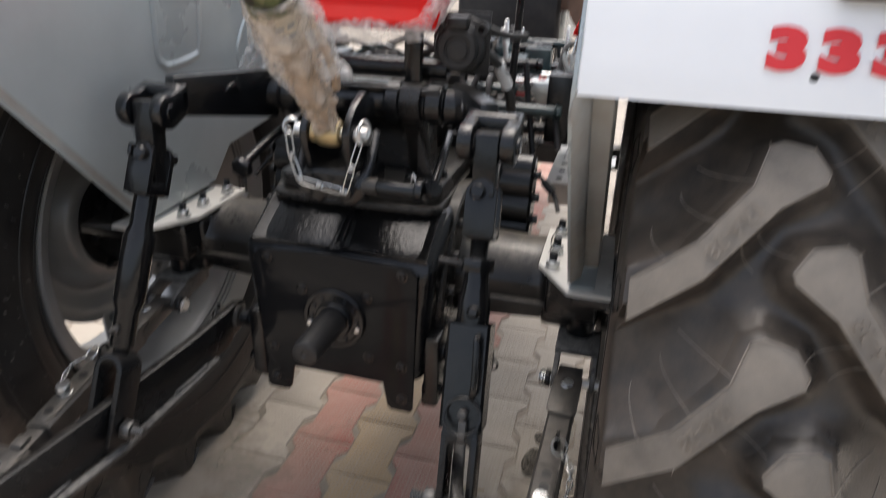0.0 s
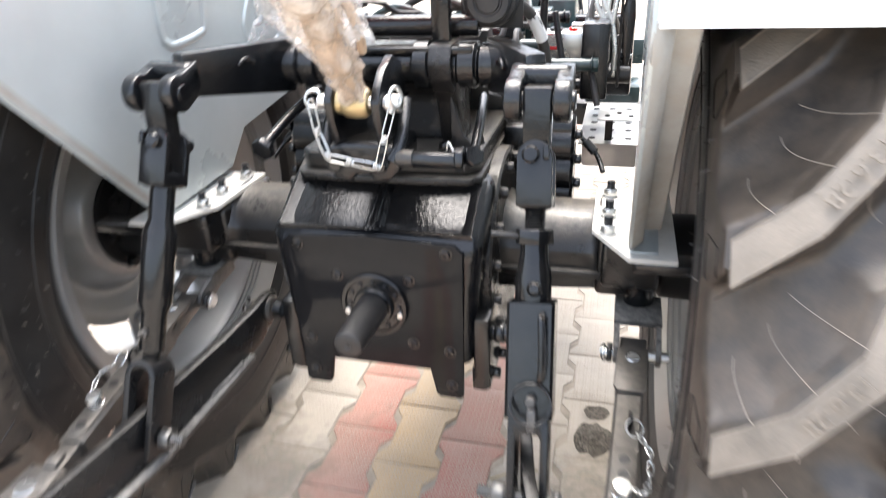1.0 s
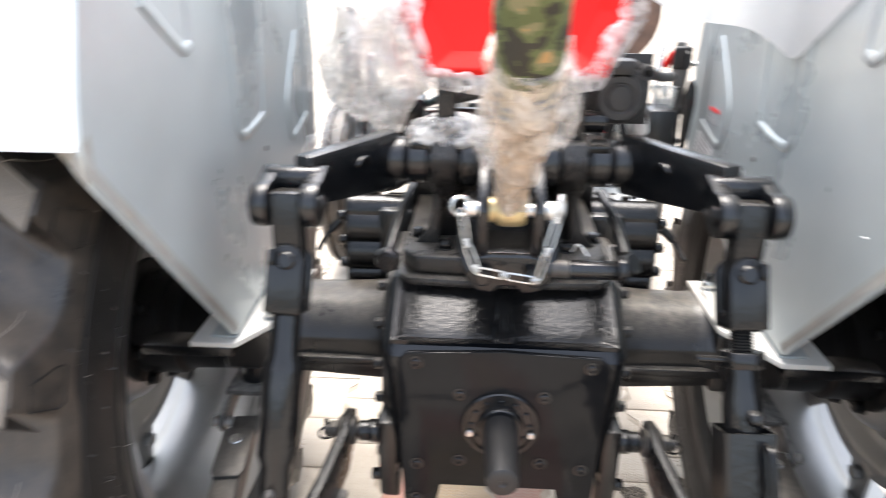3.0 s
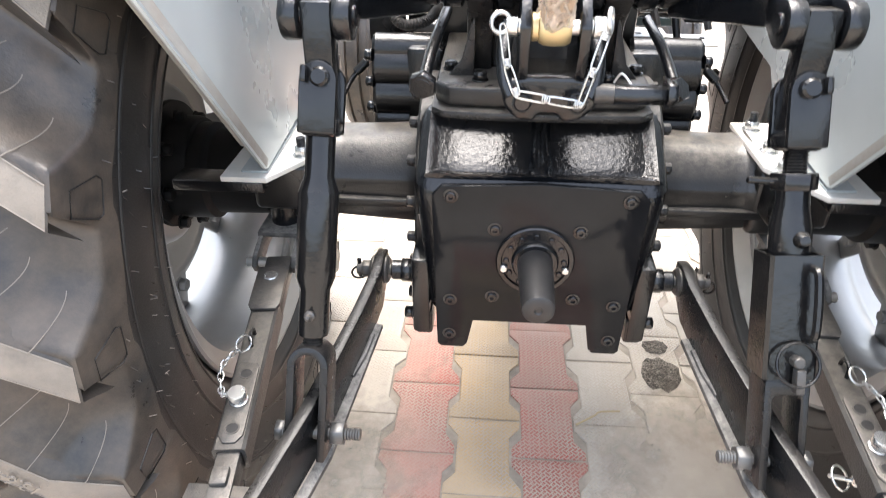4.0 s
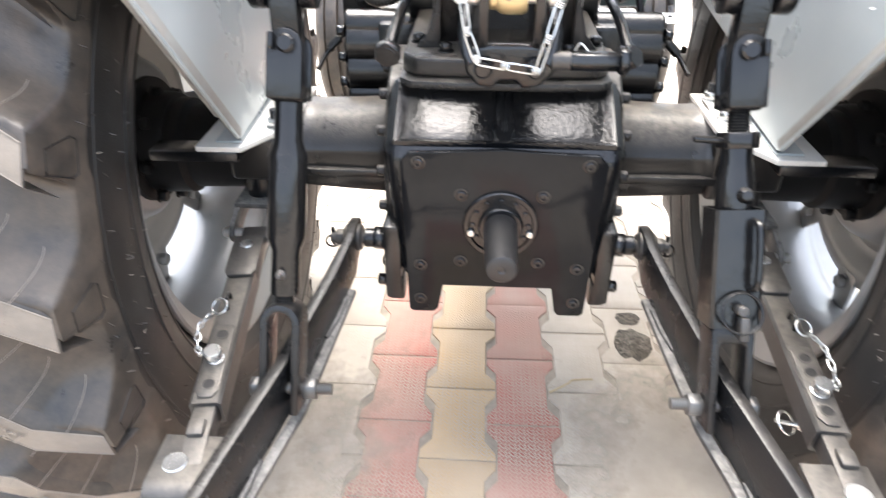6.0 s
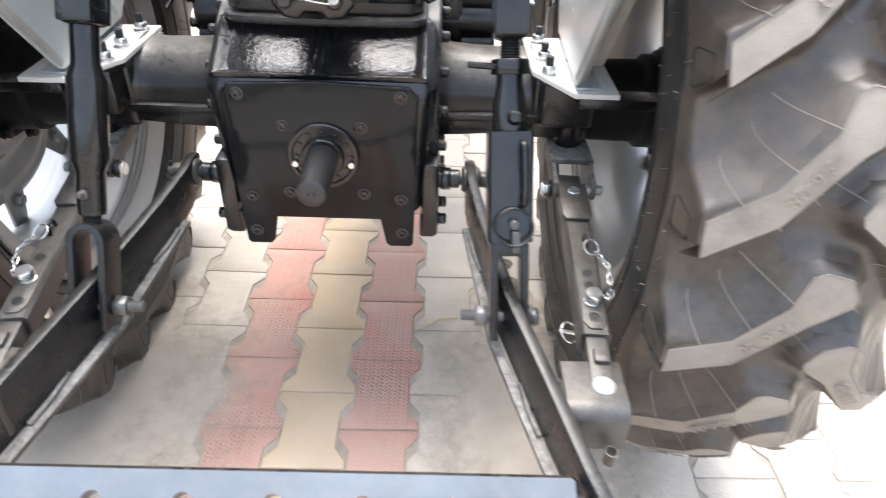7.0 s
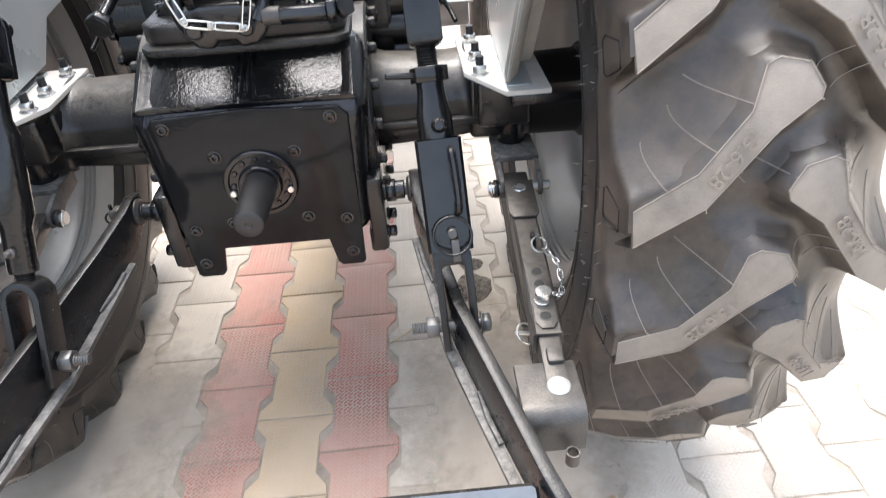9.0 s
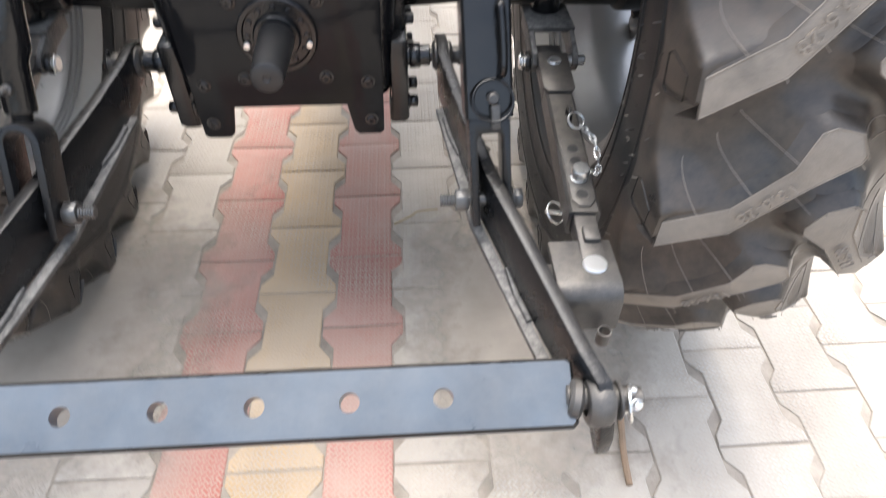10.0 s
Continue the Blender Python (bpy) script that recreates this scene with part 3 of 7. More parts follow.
def tread_radius(dd, aa, phase, clear):
    """Radius of the floor between the lugs, sinking away from every lug's outline; clear: sunk further close to the lugs."""
    worn, soft_ = np.full(dd.shape, 1e-9), 0.0055
    floor_ = FLOOR[0] + FLOOR[1] * (np.abs(dd) / 0.163) ** 2
    pts = [(d - (0.03 if i in (0, len(LUG) - 1) else 0), a * ARC) for i, (d, a) in enumerate(LUG)]
    for s, shift in ((1, phase), (-1, phase - 8.7)):
        base = np.mod(aa - shift + PITCH, PITCH)
        for lap in (-2, -1, 0, 1):
            x, y = s * dd, (base + lap * PITCH) * ARC
            near, run, inside = np.full(x.shape, 9.0), np.ones(x.shape), np.zeros(x.shape, bool)
            for i, (px_, py_) in enumerate(pts):
                k = (i + 1) % len(pts)
                ex, ey = pts[k][0] - px_, pts[k][1] - py_
                u = np.clip(((x - px_) * ex + (y - py_) * ey) / (ex * ex + ey * ey), 0, 1)
                far = np.hypot(x - px_ - u * ex, y - py_ - u * ey)
                hit = far < near
                near = np.where(hit, far, near)
                run = np.where(hit, RUN[i] + (RUN[k] - RUN[i]) * u, run)
                inside ^= ((py_ > y) != (pts[k][1] > y)) & (x < ex * (y - py_) / (ey if abs(ey) > 1e-9 else 1e-9) + px_)
            near = np.where(inside, 0, near)
            sunk = floor_ * (1 - (1 - np.clip(near / run, 0, 1)) ** 2.4)
            sunk += clear * np.clip(1.2 - near / 0.010, 0, 1) * np.clip((0.162 - np.abs(dd)) / 0.010, 0, 1)
            worn += np.exp(-sunk / soft_)
    # the flanks of two lugs run together in a round valley
    return 0.671 - 0.042 * (dd / 0.165) ** 2 - np.clip(-soft_ * np.log(worn), 0, floor_)


def tread_sheet(phase):
    """The floor between the lugs as one fine sheet, and the shoulders' walls."""
    across = np.linspace(-0.164, 0.164, 91)
    turns = np.linspace(0, 360, 840, endpoint=False)
    dd, aa = np.meshgrid(across, turns)
    r = tread_radius(dd, aa, phase, 0.0045)
    rad = np.radians(aa)
    verts = np.stack([TYRE_X + dd, AX_Y - r * np.cos(rad), AX_Z + r * np.sin(rad)], -1)
    # the shoulder's wall on both sides
    walls = []
    for side, col in ((-1, 0), (1, -1)):
        rim_r = r[:, col]
        for d, mix in ((0.1662, 0.14), (0.1684, 0.40), (0.1703, 0.68), (0.1712, 0.88), (0.1705, 1.0)):
            rr = rim_r * (1 - mix) + 0.527 * mix
            t = rad[:, col]
            walls.append((side, np.stack([np.full(rr.shape, TYRE_X + side * d), AX_Y - rr * np.cos(t), AX_Z + rr * np.sin(t)], -1)))
    left = [w for s_, w in walls if s_ < 0][::-1]
    right = [w for s_, w in walls if s_ > 0]
    verts = np.concatenate([np.stack(left, 1), verts, np.stack(right, 1)], 1)
    rows, cols = verts.shape[:2]
    faces, index = [], []
    for i in range(rows):
        k = (i + 1) % rows
        for j in range(cols - 1):
            faces.append((i * cols + j, k * cols + j, k * cols + j + 1, i * cols + j + 1))
            index.append(2 if j < 1 or j > cols - 3 else 0)
    me = bpy.data.meshes.new("sheet")
    me.from_pydata(verts.reshape(-1, 3).tolist(), [], faces)
    me.polygons.foreach_set("material_index", index)
    return me


def tyre_mesh(phase):
    bm = bmesh.new()
    # side walls, round x, with their ribs
    prof = [(0.120, 0.352), (0.130, 0.376), (0.140, 0.392), (0.150, 0.402), (0.157, 0.412), (0.1655, 0.438), (0.1705, 0.470), (0.1722, 0.505), (0.1705, 0.528)]
    around = Matrix.Translation((TYRE_X, AX_Y, AX_Z)) @ X_AXIS
    for s in (1, -1):
        lathe(bm, [(r, s * d) for d, r in prof], around, 120)
        for r, d in ((0.413, 0.1575), (0.452, 0.1685), (0.524, 0.1708)):
            lathe(bm, [(r - 0.003, s * d), (r - 0.001, s * (d + 0.0016)), (r + 0.001, s * (d + 0.0016)), (r + 0.003, s * d)], around, 120)
    for f in bm.faces:
        f.material_index = 2
    sheet = tread_sheet(phase)
    bm.from_mesh(sheet)
    bpy.data.meshes.remove(sheet)
    both = [(s, a0) for k in range(LUGS) for s, a0 in ((1, phase + PITCH * k), (-1, phase - 8.7 + PITCH * k))]
    steps = (0.0, 0.0016, 0.0055, 0.010, 0.0135)
    outlines = [lug_outline(q) for q in steps]
    n = len(LUG)
    for s, a0 in both:
        rows = []
        for q, row in zip(steps, outlines):
            rows.append([])
            for i, (d, a) in enumerate(row):
                lower = (0.0 if q == 0 else 0.0007 + hollow(d) * fall((q - 0.0012) / (RUN[i] if i not in (0, n - 1) else 0.05))) + (0.003 if q == steps[-1] else 0)
                rows[-1].append(bm.verts.new(on_tyre(s * d, a0 + a, crown(min(abs(d), 0.166)) - lower)))
        top = rows[0]
        for q in ((0, 1, n - 2, n - 1), (1, 2, n - 3, n - 2), tuple(range(2, n - 2))):
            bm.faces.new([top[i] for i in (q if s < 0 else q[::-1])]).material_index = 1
        for k_, (p, q) in enumerate(zip(rows, rows[1:])):
            for i in range(n - 1 if k_ else n):     # the outer end runs on into the shoulder's wall
                k = (i + 1) % n
                f = (p[i], p[k], q[k], q[i])
                bm.faces.new(f if s > 0 else f[::-1])
    bmesh.ops.recalc_face_normals(bm, faces=bm.faces[:])
    details = bmesh.new()
    marks = []
    for s, a0 in both:
        f0 = len(details.faces)
        # raised bead round the lug's face
        sweep(details, [on_tyre(s * d, a0 + a, crown(min(abs(d), 0.166)) + 0.0001) for d, a in LUG], 0.0010, 4)
        # mould seams that run over the flanks into the hollow
        for i, f, bend, reach in ((0, 0.55, 0.016, 0.075), (1, 0.35, 0.024, 0.075), (2, 0.15, 0.014, 0.07), (8, 0.5, -0.004, 0.03), (5, 0.5, 0.004, 0.045)):
            line = []
            for q in np.linspace(0, reach, 11):
                row = lug_outline(q)
                k = (i + 1) % n
                line.append((s * (row[i][0] + (row[k][0] - row[i][0]) * f + bend * (q / 0.07) ** 2), a0 + row[i][1] + (row[k][1] - row[i][1]) * f))
            r = tread_radius(np.array([d for d, a in line]), np.array([a for d, a in line]), phase, 0.0)
            sweep(details, [on_tyre(d, a, q + 0.0003) for (d, a), q in zip(line, r)], 0.0006, 4)
        marks.append((f0, len(details.faces)))
    details.faces.ensure_lookup_table()
    for f0, f1 in marks:
        for f in details.faces[f0:f1]:
            f.material_index = 1
    # raised outline of the pocket on each lug's outer end
    for s, a0 in both:
        loop = [on_tyre(s * -d, a0 + a, r) for a, r, d in ((-0.2, 0.606, 0.1672), (2.4, 0.606, 0.1672), (3.8, 0.566, 0.1702), (3.4, 0.557, 0.1706), (-0.4, 0.557, 0.1706), (-0.8, 0.566, 0.1702))]
        f0 = len(details.faces)
        sweep(details, loop, 0.0010, 5, True)
        details.faces.ensure_lookup_table()
        for f in details.faces[f0:]:
            f.material_index = 2
    merge(bm, details)
    # size mark moulded on the lugs
    for s, a0 in both:
        tb = text_bm("13.6-28", 0.0235)
        bmesh.ops.solidify(tb, geom=tb.faces[:], thickness=-0.002)
        p, q = on_tyre(s * -0.094, a0 + 5.6, crown(-0.094)), on_tyre(s * -0.045, a0 + 11.2, crown(-0.045))
        mid = on_tyre(s * -0.0695, a0 + 8.4, crown(-0.0695) + 0.0022)
        x = (p - q).normalized() if s > 0 else (q - p).normalized()
        n_ = (mid - Vector((TYRE_X, AX_Y, AX_Z)))
        n_.x = s * -0.07
        n_.normalize()
        y = n_.cross(x)
        n_ = x.cross(y)
        m = Matrix((x, y, n_)).transposed().to_4x4()
        m.translation = mid
        if SIDE < 0:
            m = m @ Matrix.Diagonal((-1, 1, 1, 1))
        for f in tb.faces:
            f.material_index = 1
        merge(bm, tb, m)
    # moulding hairs on the lugs' edges and the side walls
    rnd = random.Random(11)
    hairs = bmesh.new()
    for s, a0 in both:
        for d, a in LUG[1:10]:
            p = on_tyre(s * d, a0 + a, crown(abs(d)))
            n_ = (p - Vector((p.x, AX_Y, AX_Z))).normalized()
            sweep(hairs, [p, p + n_ * 0.005 + Vector((rnd.uniform(-1, 1), rnd.uniform(-1, 1), rnd.uniform(-1, 1))) * 0.003], 0.0005, 3)
    for f in hairs.faces:
        f.material_index = 1
    merge(bm, hairs)
    hairs = bmesh.new()
    for _ in range(620):
        s = rnd.choice((1, -1))
        a = rnd.uniform(0, 360)
        d = rnd.choice((-0.171, -0.172, -0.169)) * s
        p = on_tyre(d, a, rnd.uniform(0.44, 0.56))
        e = p + Vector((-s * rnd.uniform(0.004, 0.009), rnd.uniform(-0.004, 0.004), rnd.uniform(-0.004, 0.004)))
        sweep(hairs, [p, e], 0.0005, 3)
    for k, f in enumerate(hairs.faces):
        f.material_index = 1 if (k // 5) % 3 == 0 else 0
    merge(bm, hairs)
    return bm


def build_wheel(tractor):
    wheel = group_part("wheel", tractor, "rear wheel with a dusty lugged tractor tyre on a silver rim")
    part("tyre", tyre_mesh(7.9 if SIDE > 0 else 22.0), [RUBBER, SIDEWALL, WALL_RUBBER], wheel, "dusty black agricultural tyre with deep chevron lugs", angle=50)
    c = Matrix.Translation((TYRE_X + 0.012, AX_Y, AX_Z + 0.010)) @ X_AXIS
    bm = bmesh.new()
    lathe(bm, [(0.384, -0.142), (0.391, -0.152), (0.390, -0.157), (0.384, -0.158), (0.368, -0.148), (0.352, -0.139), (0.346, -0.135), (0.350, -0.131), (0.350, -0.127), (0.346, -0.124), (0.350, -0.120), (0.350, -0.116), (0.346, -0.112), (0.349, -0.105), (0.336, -0.09), (0.332, -0.07), (0.318, -0.055),
               (0.313, -0.01), (0.313, 0.03), (0.322, 0.055), (0.336, 0.07), (0.349, 0.09), (0.35, 0.135), (0.362, 0.15), (0.376, 0.148), (0.37, 0.14),
               (0.356, 0.13), (0.355, 0.09), (0.340, 0.064), (0.326, 0.05), (0.319, 0.02), (0.319, -0.012), (0.324, -0.052), (0.338, -0.066), (0.342, -0.088), (0.355, -0.1), (0.358, -0.13), (0.384, -0.142)], c, 120)
    part("rim", bm, RIM, wheel, "silver painted steel rim")
    c = c @ Matrix.Translation((0, 0, 0.07))
    bm = bmesh.new()
    lathe(bm, [(0.085, -0.052), (0.10, -0.060), (0.135, -0.060), (0.150, -0.05), (0.165, -0.015), (0.185, 0.0), (0.205, -0.004), (0.225, -0.02), (0.245, -0.024), (0.262, -0.018),
               (0.262, -0.012), (0.245, -0.018), (0.225, -0.014), (0.205, 0.002), (0.185, 0.006), (0.165, -0.009), (0.148, -0.044), (0.135, -0.054), (0.10, -0.054), (0.085, -0.046), (0.085, -0.052)], c, 96)
    part("wheel_disc", bm, RIM, wheel, "dished silver wheel disc")
    for k in range(8):
        a = radians(45 * k + 38)
        u = Vector((0, math.cos(a), math.sin(a)))
        p = Vector((TYRE_X + 0.062, AX_Y, AX_Z + 0.008))
        bm = bmesh.new()
        v = Vector((1, 0, 0)).cross(u)
        m = Matrix((u, v, (1, 0, 0))).transposed().to_4x4()
        m.translation = p + u * 0.283
        prism(bm, [(-0.045, -0.035), (0.036, -0.022), (0.036, 0.022), (-0.045, 0.035)], 0.008, m, bevel=0.002)
        part("rim_lug", bm, RIM, wheel)
        bm = bmesh.new()
        bolt(bm, p + u * 0.262 + Vector((-0.004, 0, 0)), (-1, 0, 0), 0.024, 0.014)
        part("wheel_bolt", bm, RIM, wheel)
    bm = bmesh.new()
    lathe(bm, [(0, -0.20), (0.048, -0.20), (0.052, -0.19), (0.058, -0.13), (0.088, -0.12), (0.092, -0.11), (0.092, -0.075), (0.118, -0.07), (0.12, -0.055), (0.0, -0.05)], c, 40)
    for k in range(8):
        a = radians(45 * k)
        bolt(bm, (TYRE_X - 0.002, AX_Y + 0.104 * math.cos(a), AX_Z + 0.104 * math.sin(a)), (-1, 0, 0), 0.02, 0.014)
    part("hub", bm, HUB, wheel, "black axle hub")


# ---- gearbox and axle ----
def build_gearbox(tractor):
    bm = bmesh.new()
    t = bmesh.new()
    outline = [(0.006, 0.480), (0.006, 0.704), (0.020, 0.722), (0.118, 0.780), (0.46, 0.780), (0.46, 0.455), (0.03, 0.462)]
    prism(t, outline, 0.376, YZ)
    for v in t.verts:
        v.co.x *= 0.85 + 0.15 * min(max((v.co.z - 0.42) / 0.27, 0), 1)
    edges = [e for e in t.edges if e.calc_face_angle(0) > 0.35]
    bmesh.ops.bevel(t, geom=edges, offset=0.024, segments=6, profile=0.5, affect="EDGES")
    merge(bm, t)
    # sloping top with two shallow hollows and a double rib between them
    slope = along((0, 0.020, 0.722), (0, 0.118, 0.780), (1, 0, 0))
    length = math.hypot(0.098, 0.058)

    def step(v, lo, hi):
        k = min(max((v - lo) / (hi - lo), 0), 1)
        return k * k * (3 - 2 * k)

    g = bmesh.new()
    nu, nv = 96, 34
    rows = []
    for j in range(nv + 1):
        v = -0.006 + (length + 0.012) * j / nv
        row = []
        for i in range(nu + 1):
            u = -0.176 + 0.352 * i / nu
            edge = min(0.176 - abs(u), (v + 0.006) * 2.2, (length + 0.006 - v) * 1.3)
            rib = 0.006 + 0.005 * (1 - min(max(v / length, 0), 1))
            dip = step(edge, 0.004, 0.034) * step(abs(u), rib, rib + 0.009)
            groove = (1 - step(abs(u), 0.001, 0.004)) * step(v, 0.012, 0.022)
            lift = 0.0065 - 0.0085 * dip - 0.003 * groove - 0.006 * (1 - step(edge, 0.0, 0.008)) + 0.0005 * noise.noise(Vector((u * 40, v * 40, 0)))
            row.append(g.verts.new((u, -lift, v)))
        rows.append(row)
    for p, q in zip(rows, rows[1:]):
        for i in range(nu):
            g.faces.new((p[i], q[i], q[i + 1], p[i + 1]))
    bmesh.ops.recalc_face_normals(g, faces=g.faces[:])
    merge(bm, g, slope)
    part("gearbox_housing", bm, GLOSS, tractor, "gloss black cast gearbox housing")
    # rear cover
    bm = bmesh.new()
    prism(bm, [(-0.158, 0.700), (-0.143, 0.716), (-0.06, 0.7195), (0.0, 0.723), (0.06, 0.7195), (0.143, 0.716), (0.158, 0.700), (0.151, 0.416), (0.145, 0.410), (0.108, 0.410), (0.101, 0.418), (0.092, 0.468), (-0.092, 0.468), (-0.101, 0.418), (-0.108, 0.410), (-0.145, 0.410), (-0.151, 0.416)],
          0.009, Matrix.Translation((0, 0.001, 0)) @ XZ, bevel=0.002)
    cover = part("cover_plate", bm, PLATE, tractor, "satin black flat rear cover plate")
    for x, z in ((-0.13, 0.70), (0.13, 0.70), (-0.13, 0.511), (0.13, 0.511), (-0.131, 0.44), (0.131, 0.44), (-0.063, 0.646), (0.064, 0.646), (-0.063, 0.521), (0.065, 0.521)):
        bm = bmesh.new()
        lathe(bm, [(0.0115, 0), (0.0115, 0.0014), (0.009, 0.002), (0.0078, 0.002), (0.0078, 0.0052), (0.0066, 0.0062), (0.0036, 0.0062), (0.0033, 0.003), (0, 0.003)], along((x, -0.0035, z), (x, -1, z)), 20)
        part("cap_screw", bm, CAST, cover)
    # output shaft
    bm = bmesh.new()
    m = along((0, -0.0035, 0.594), (0, -1, 0.594))
    lathe(bm, [(0.060, 0), (0.060, 0.006), (0.058, 0.008), (0.052, 0.008), (0.050, 0.005), (0.036, 0.005), (0.035, 0.012), (0.033, 0.014), (0.027, 0.014), (0.026, 0.006), (0.0, 0.006)], m, 48)
    for a in range(0, 360, 30):
        p = Vector((0.044 * math.cos(radians(a)), -0.0085, 0.594 + 0.044 * math.sin(radians(a))))
        rod(bm, p, p + Vector((0, -0.003, 0)), 0.0045, seg=12)
    part("shaft_flange", bm, CAST, tractor)
    bm = bmesh.new()
    hexagon(bm, (-0.047, -0.009, 0.581), (0, -1, 0), 0.011, 0.006)
    part("flange_bolt", bm, ZINC, tractor, "bright zinc bolt")
    bm = bmesh.new()
    hexagon(bm, (0.047, -0.009, 0.581), (0, -1, 0), 0.011, 0.006)
    part("flange_bolt", bm, ZINC, tractor, "bright zinc bolt")
    bm = bmesh.new()
    lathe(bm, [(0.0, 0), (0.027, 0), (0.0255, 0.055), (0.0235, 0.108), (0.0225, 0.1135), (0.019, 0.116), (0.006, 0.116), (0.004, 0.114), (0, 0.114)], along((0, -0.016, 0.594), (0, -1, 0.594)), 32)
    part("shaft_cap", bm, PLASTIC, tractor, "black plastic cap over the power take-off shaft")
    # side plates carrying the lower links
    for s in (1, -1):
        bm = bmesh.new()
        box(bm, (s * 0.180, 0.072, 0.495), (0.030, 0.11, 0.15), None, bevel=0.006)
        box(bm, (s * 0.176, 0.05, 0.44), (0.03, 0.06, 0.05), None, bevel=0.006)
        bolt(bm, (s * 0.195, 0.04, 0.446), (s, 0, 0), 0.019, 0.013)
        bolt(bm, (s * 0.195, 0.1, 0.446), (s, 0, 0), 0.019, 0.013)
        rod(bm, (s * 0.19, 0.057, 0.522), (s * 0.232, 0.057, 0.522), 0.017)
        hexagon(bm, (s * 0.198, 0.057, 0.522), (s, 0, 0), 0.036, 0.018)
        part("link_bracket", bm, CAST, tractor)


def smooth_sec(sec):
    return [(p.y, p.z) for p in smooth_path([(0, y, z) for y, z in sec], 3)]


def build_axle(tractor):
    """The right half of the axle; mirrored for the left."""
    bm = bmesh.new()
    c = Matrix.Translation((0, AX_Y, AX_Z + 0.005)) @ X_AXIS
    lathe(bm, [(0.0, 0.165), (0.182, 0.165), (0.187, 0.169), (0.187, 0.188), (0.183, 0.192), (0.10, 0.192), (0.0, 0.192)], c, 56)
    for k in range(16):
        a = radians(22.5 * k + 11)
        bolt(bm, (0.192, AX_Y + 0.168 * math.cos(a), AX_Z + 0.005 + 0.168 * math.sin(a)), (1, 0, 0), 0.017, 0.012)
    part("axle_flange", bm, DUSTY_CAST, tractor)
    bm = bmesh.new()
    # trumpet: rounded top, ledge, and a flat lower web
    sec = [(0.147, 0.60), (0.146, 0.638), (0.150, 0.651), (0.170, 0.677), (0.200, 0.699), (0.24, 0.705), (0.28, 0.699), (0.310, 0.677), (0.330, 0.651), (0.334, 0.638), (0.333, 0.60)]
    rings = []
    for x, k in ((0.188, 1.12), (0.198, 1.05), (0.215, 1.0), (0.26, 0.97), (0.33, 0.95), (0.348, 0.96), (0.358, 0.99), (0.364, 1.04)):
        rings.append([bm.verts.new((x, 0.24 + (y - 0.24) * k, 0.60 + (z - 0.60) * k)) for y, z in smooth_sec(sec)])
    for a, b in zip(rings, rings[1:]):
        for i in range(len(a) - 1):
            bm.faces.new((a[i], a[i + 1], b[i + 1], b[i]))
    bmesh.ops.recalc_face_normals(bm, faces=bm.faces[:])
    box(bm, (0.285, 0.24, 0.604), (0.216, 0.204, 0.016), None, bevel=0.004)
    prism(bm, [(0.178, 0.600), (0.392, 0.600), (0.392, 0.574), (0.31, 0.568), (0.178, 0.560)], 0.176, Matrix.Translation((0, 0.24, 0)) @ XZ, bevel=0.005)
    # swelling at the outer end with its seat for the bracket
    box(bm, (0.418, 0.20, 0.652), (0.095, 0.22, 0.084), None, bevel=0.010, seg=3)
    box(bm, (0.392, 0.24, 0.625), (0.062, 0.20, 0.12), None, bevel=0.012, seg=3)
    part("axle_trumpet", bm, AXLE, tractor, "dusty black cast axle trumpet")
    bm = bmesh.new()
    lathe(bm, [(0, 0.40), (0.066, 0.40), (0.070, 0.47), (0.078, 0.478), (0.080, 0.575), (0.090, 0.585), (0.092, 0.66), (0.088, 0.67), (0.062, 0.69), (0, 0.69)], Matrix.Translation((0, AX_Y, AX_Z)) @ X_AXIS, 36)
    part("axle_tube", bm, HUB, tractor)
    bm = bmesh.new()
    # flange bar that runs out to the wheel, and the stub that carries the stabiliser
    box(bm, (0.492, 0.045, 0.6865), (0.145, 0.045, 0.019), None, bevel=0.004)
    rod(bm, (0.440, 0.160, 0.66), (0.440, 0.160, 0.546), 0.028, 0.026, 24, 0.006)
    part("axle_stub", bm, CAST, tractor)
    # seat bracket of the mudguard
    bm = bmesh.new()
    prism(bm, [(0.352, 0.30), (0.352, 0.118), (0.412, 0.020), (0.484, 0.020), (0.484, 0.30)], 0.009, Matrix.Translation((0, 0, 0.7015)), bevel=0.0015)
    bracket = part("mudguard_bracket", bm, PRIMER, tractor, "cream primed flat steel bracket bolted on the axle")
    for y in (0.105, 0.175, 0.268):
        bm = bmesh.new()
        bolt(bm, (0.378, y, 0.706), (0, 0, 1), 0.022, 0.013)
        part("nut", bm, ZINC, bracket)
        bm = bmesh.new()
        stud(bm, (0.378, y, 0.719), (0, 0, 1), 0.0075, 0.018)
        part("threaded_stud", bm, LINK, bracket)


# ---- mudguards ----
PANEL = [(0.034, 0.716), (0.020, 0.722), (-0.270, 1.049), (-0.273, 1.085), (-0.262, 1.130), (-0.232, 1.215), (-0.16, 1.33), (-0.06, 1.405), (0.06, 1.435), (0.42, 1.435), (0.58, 1.38), (0.68, 1.25),
         (0.70, 1.05), (0.665, 0.86), (0.62, 0.815), (0.36, 0.79), (0.285, 0.724)]


def panel_x(y):
    """The inner panel stands a little askew: nearer the middle at the rear."""
    return 0.42 - 0.028 * (0.28 - y)


def skew(bm):
    for v in bm.verts:
        v.co.x += panel_x(v.co.y) - 0.42
    return bm


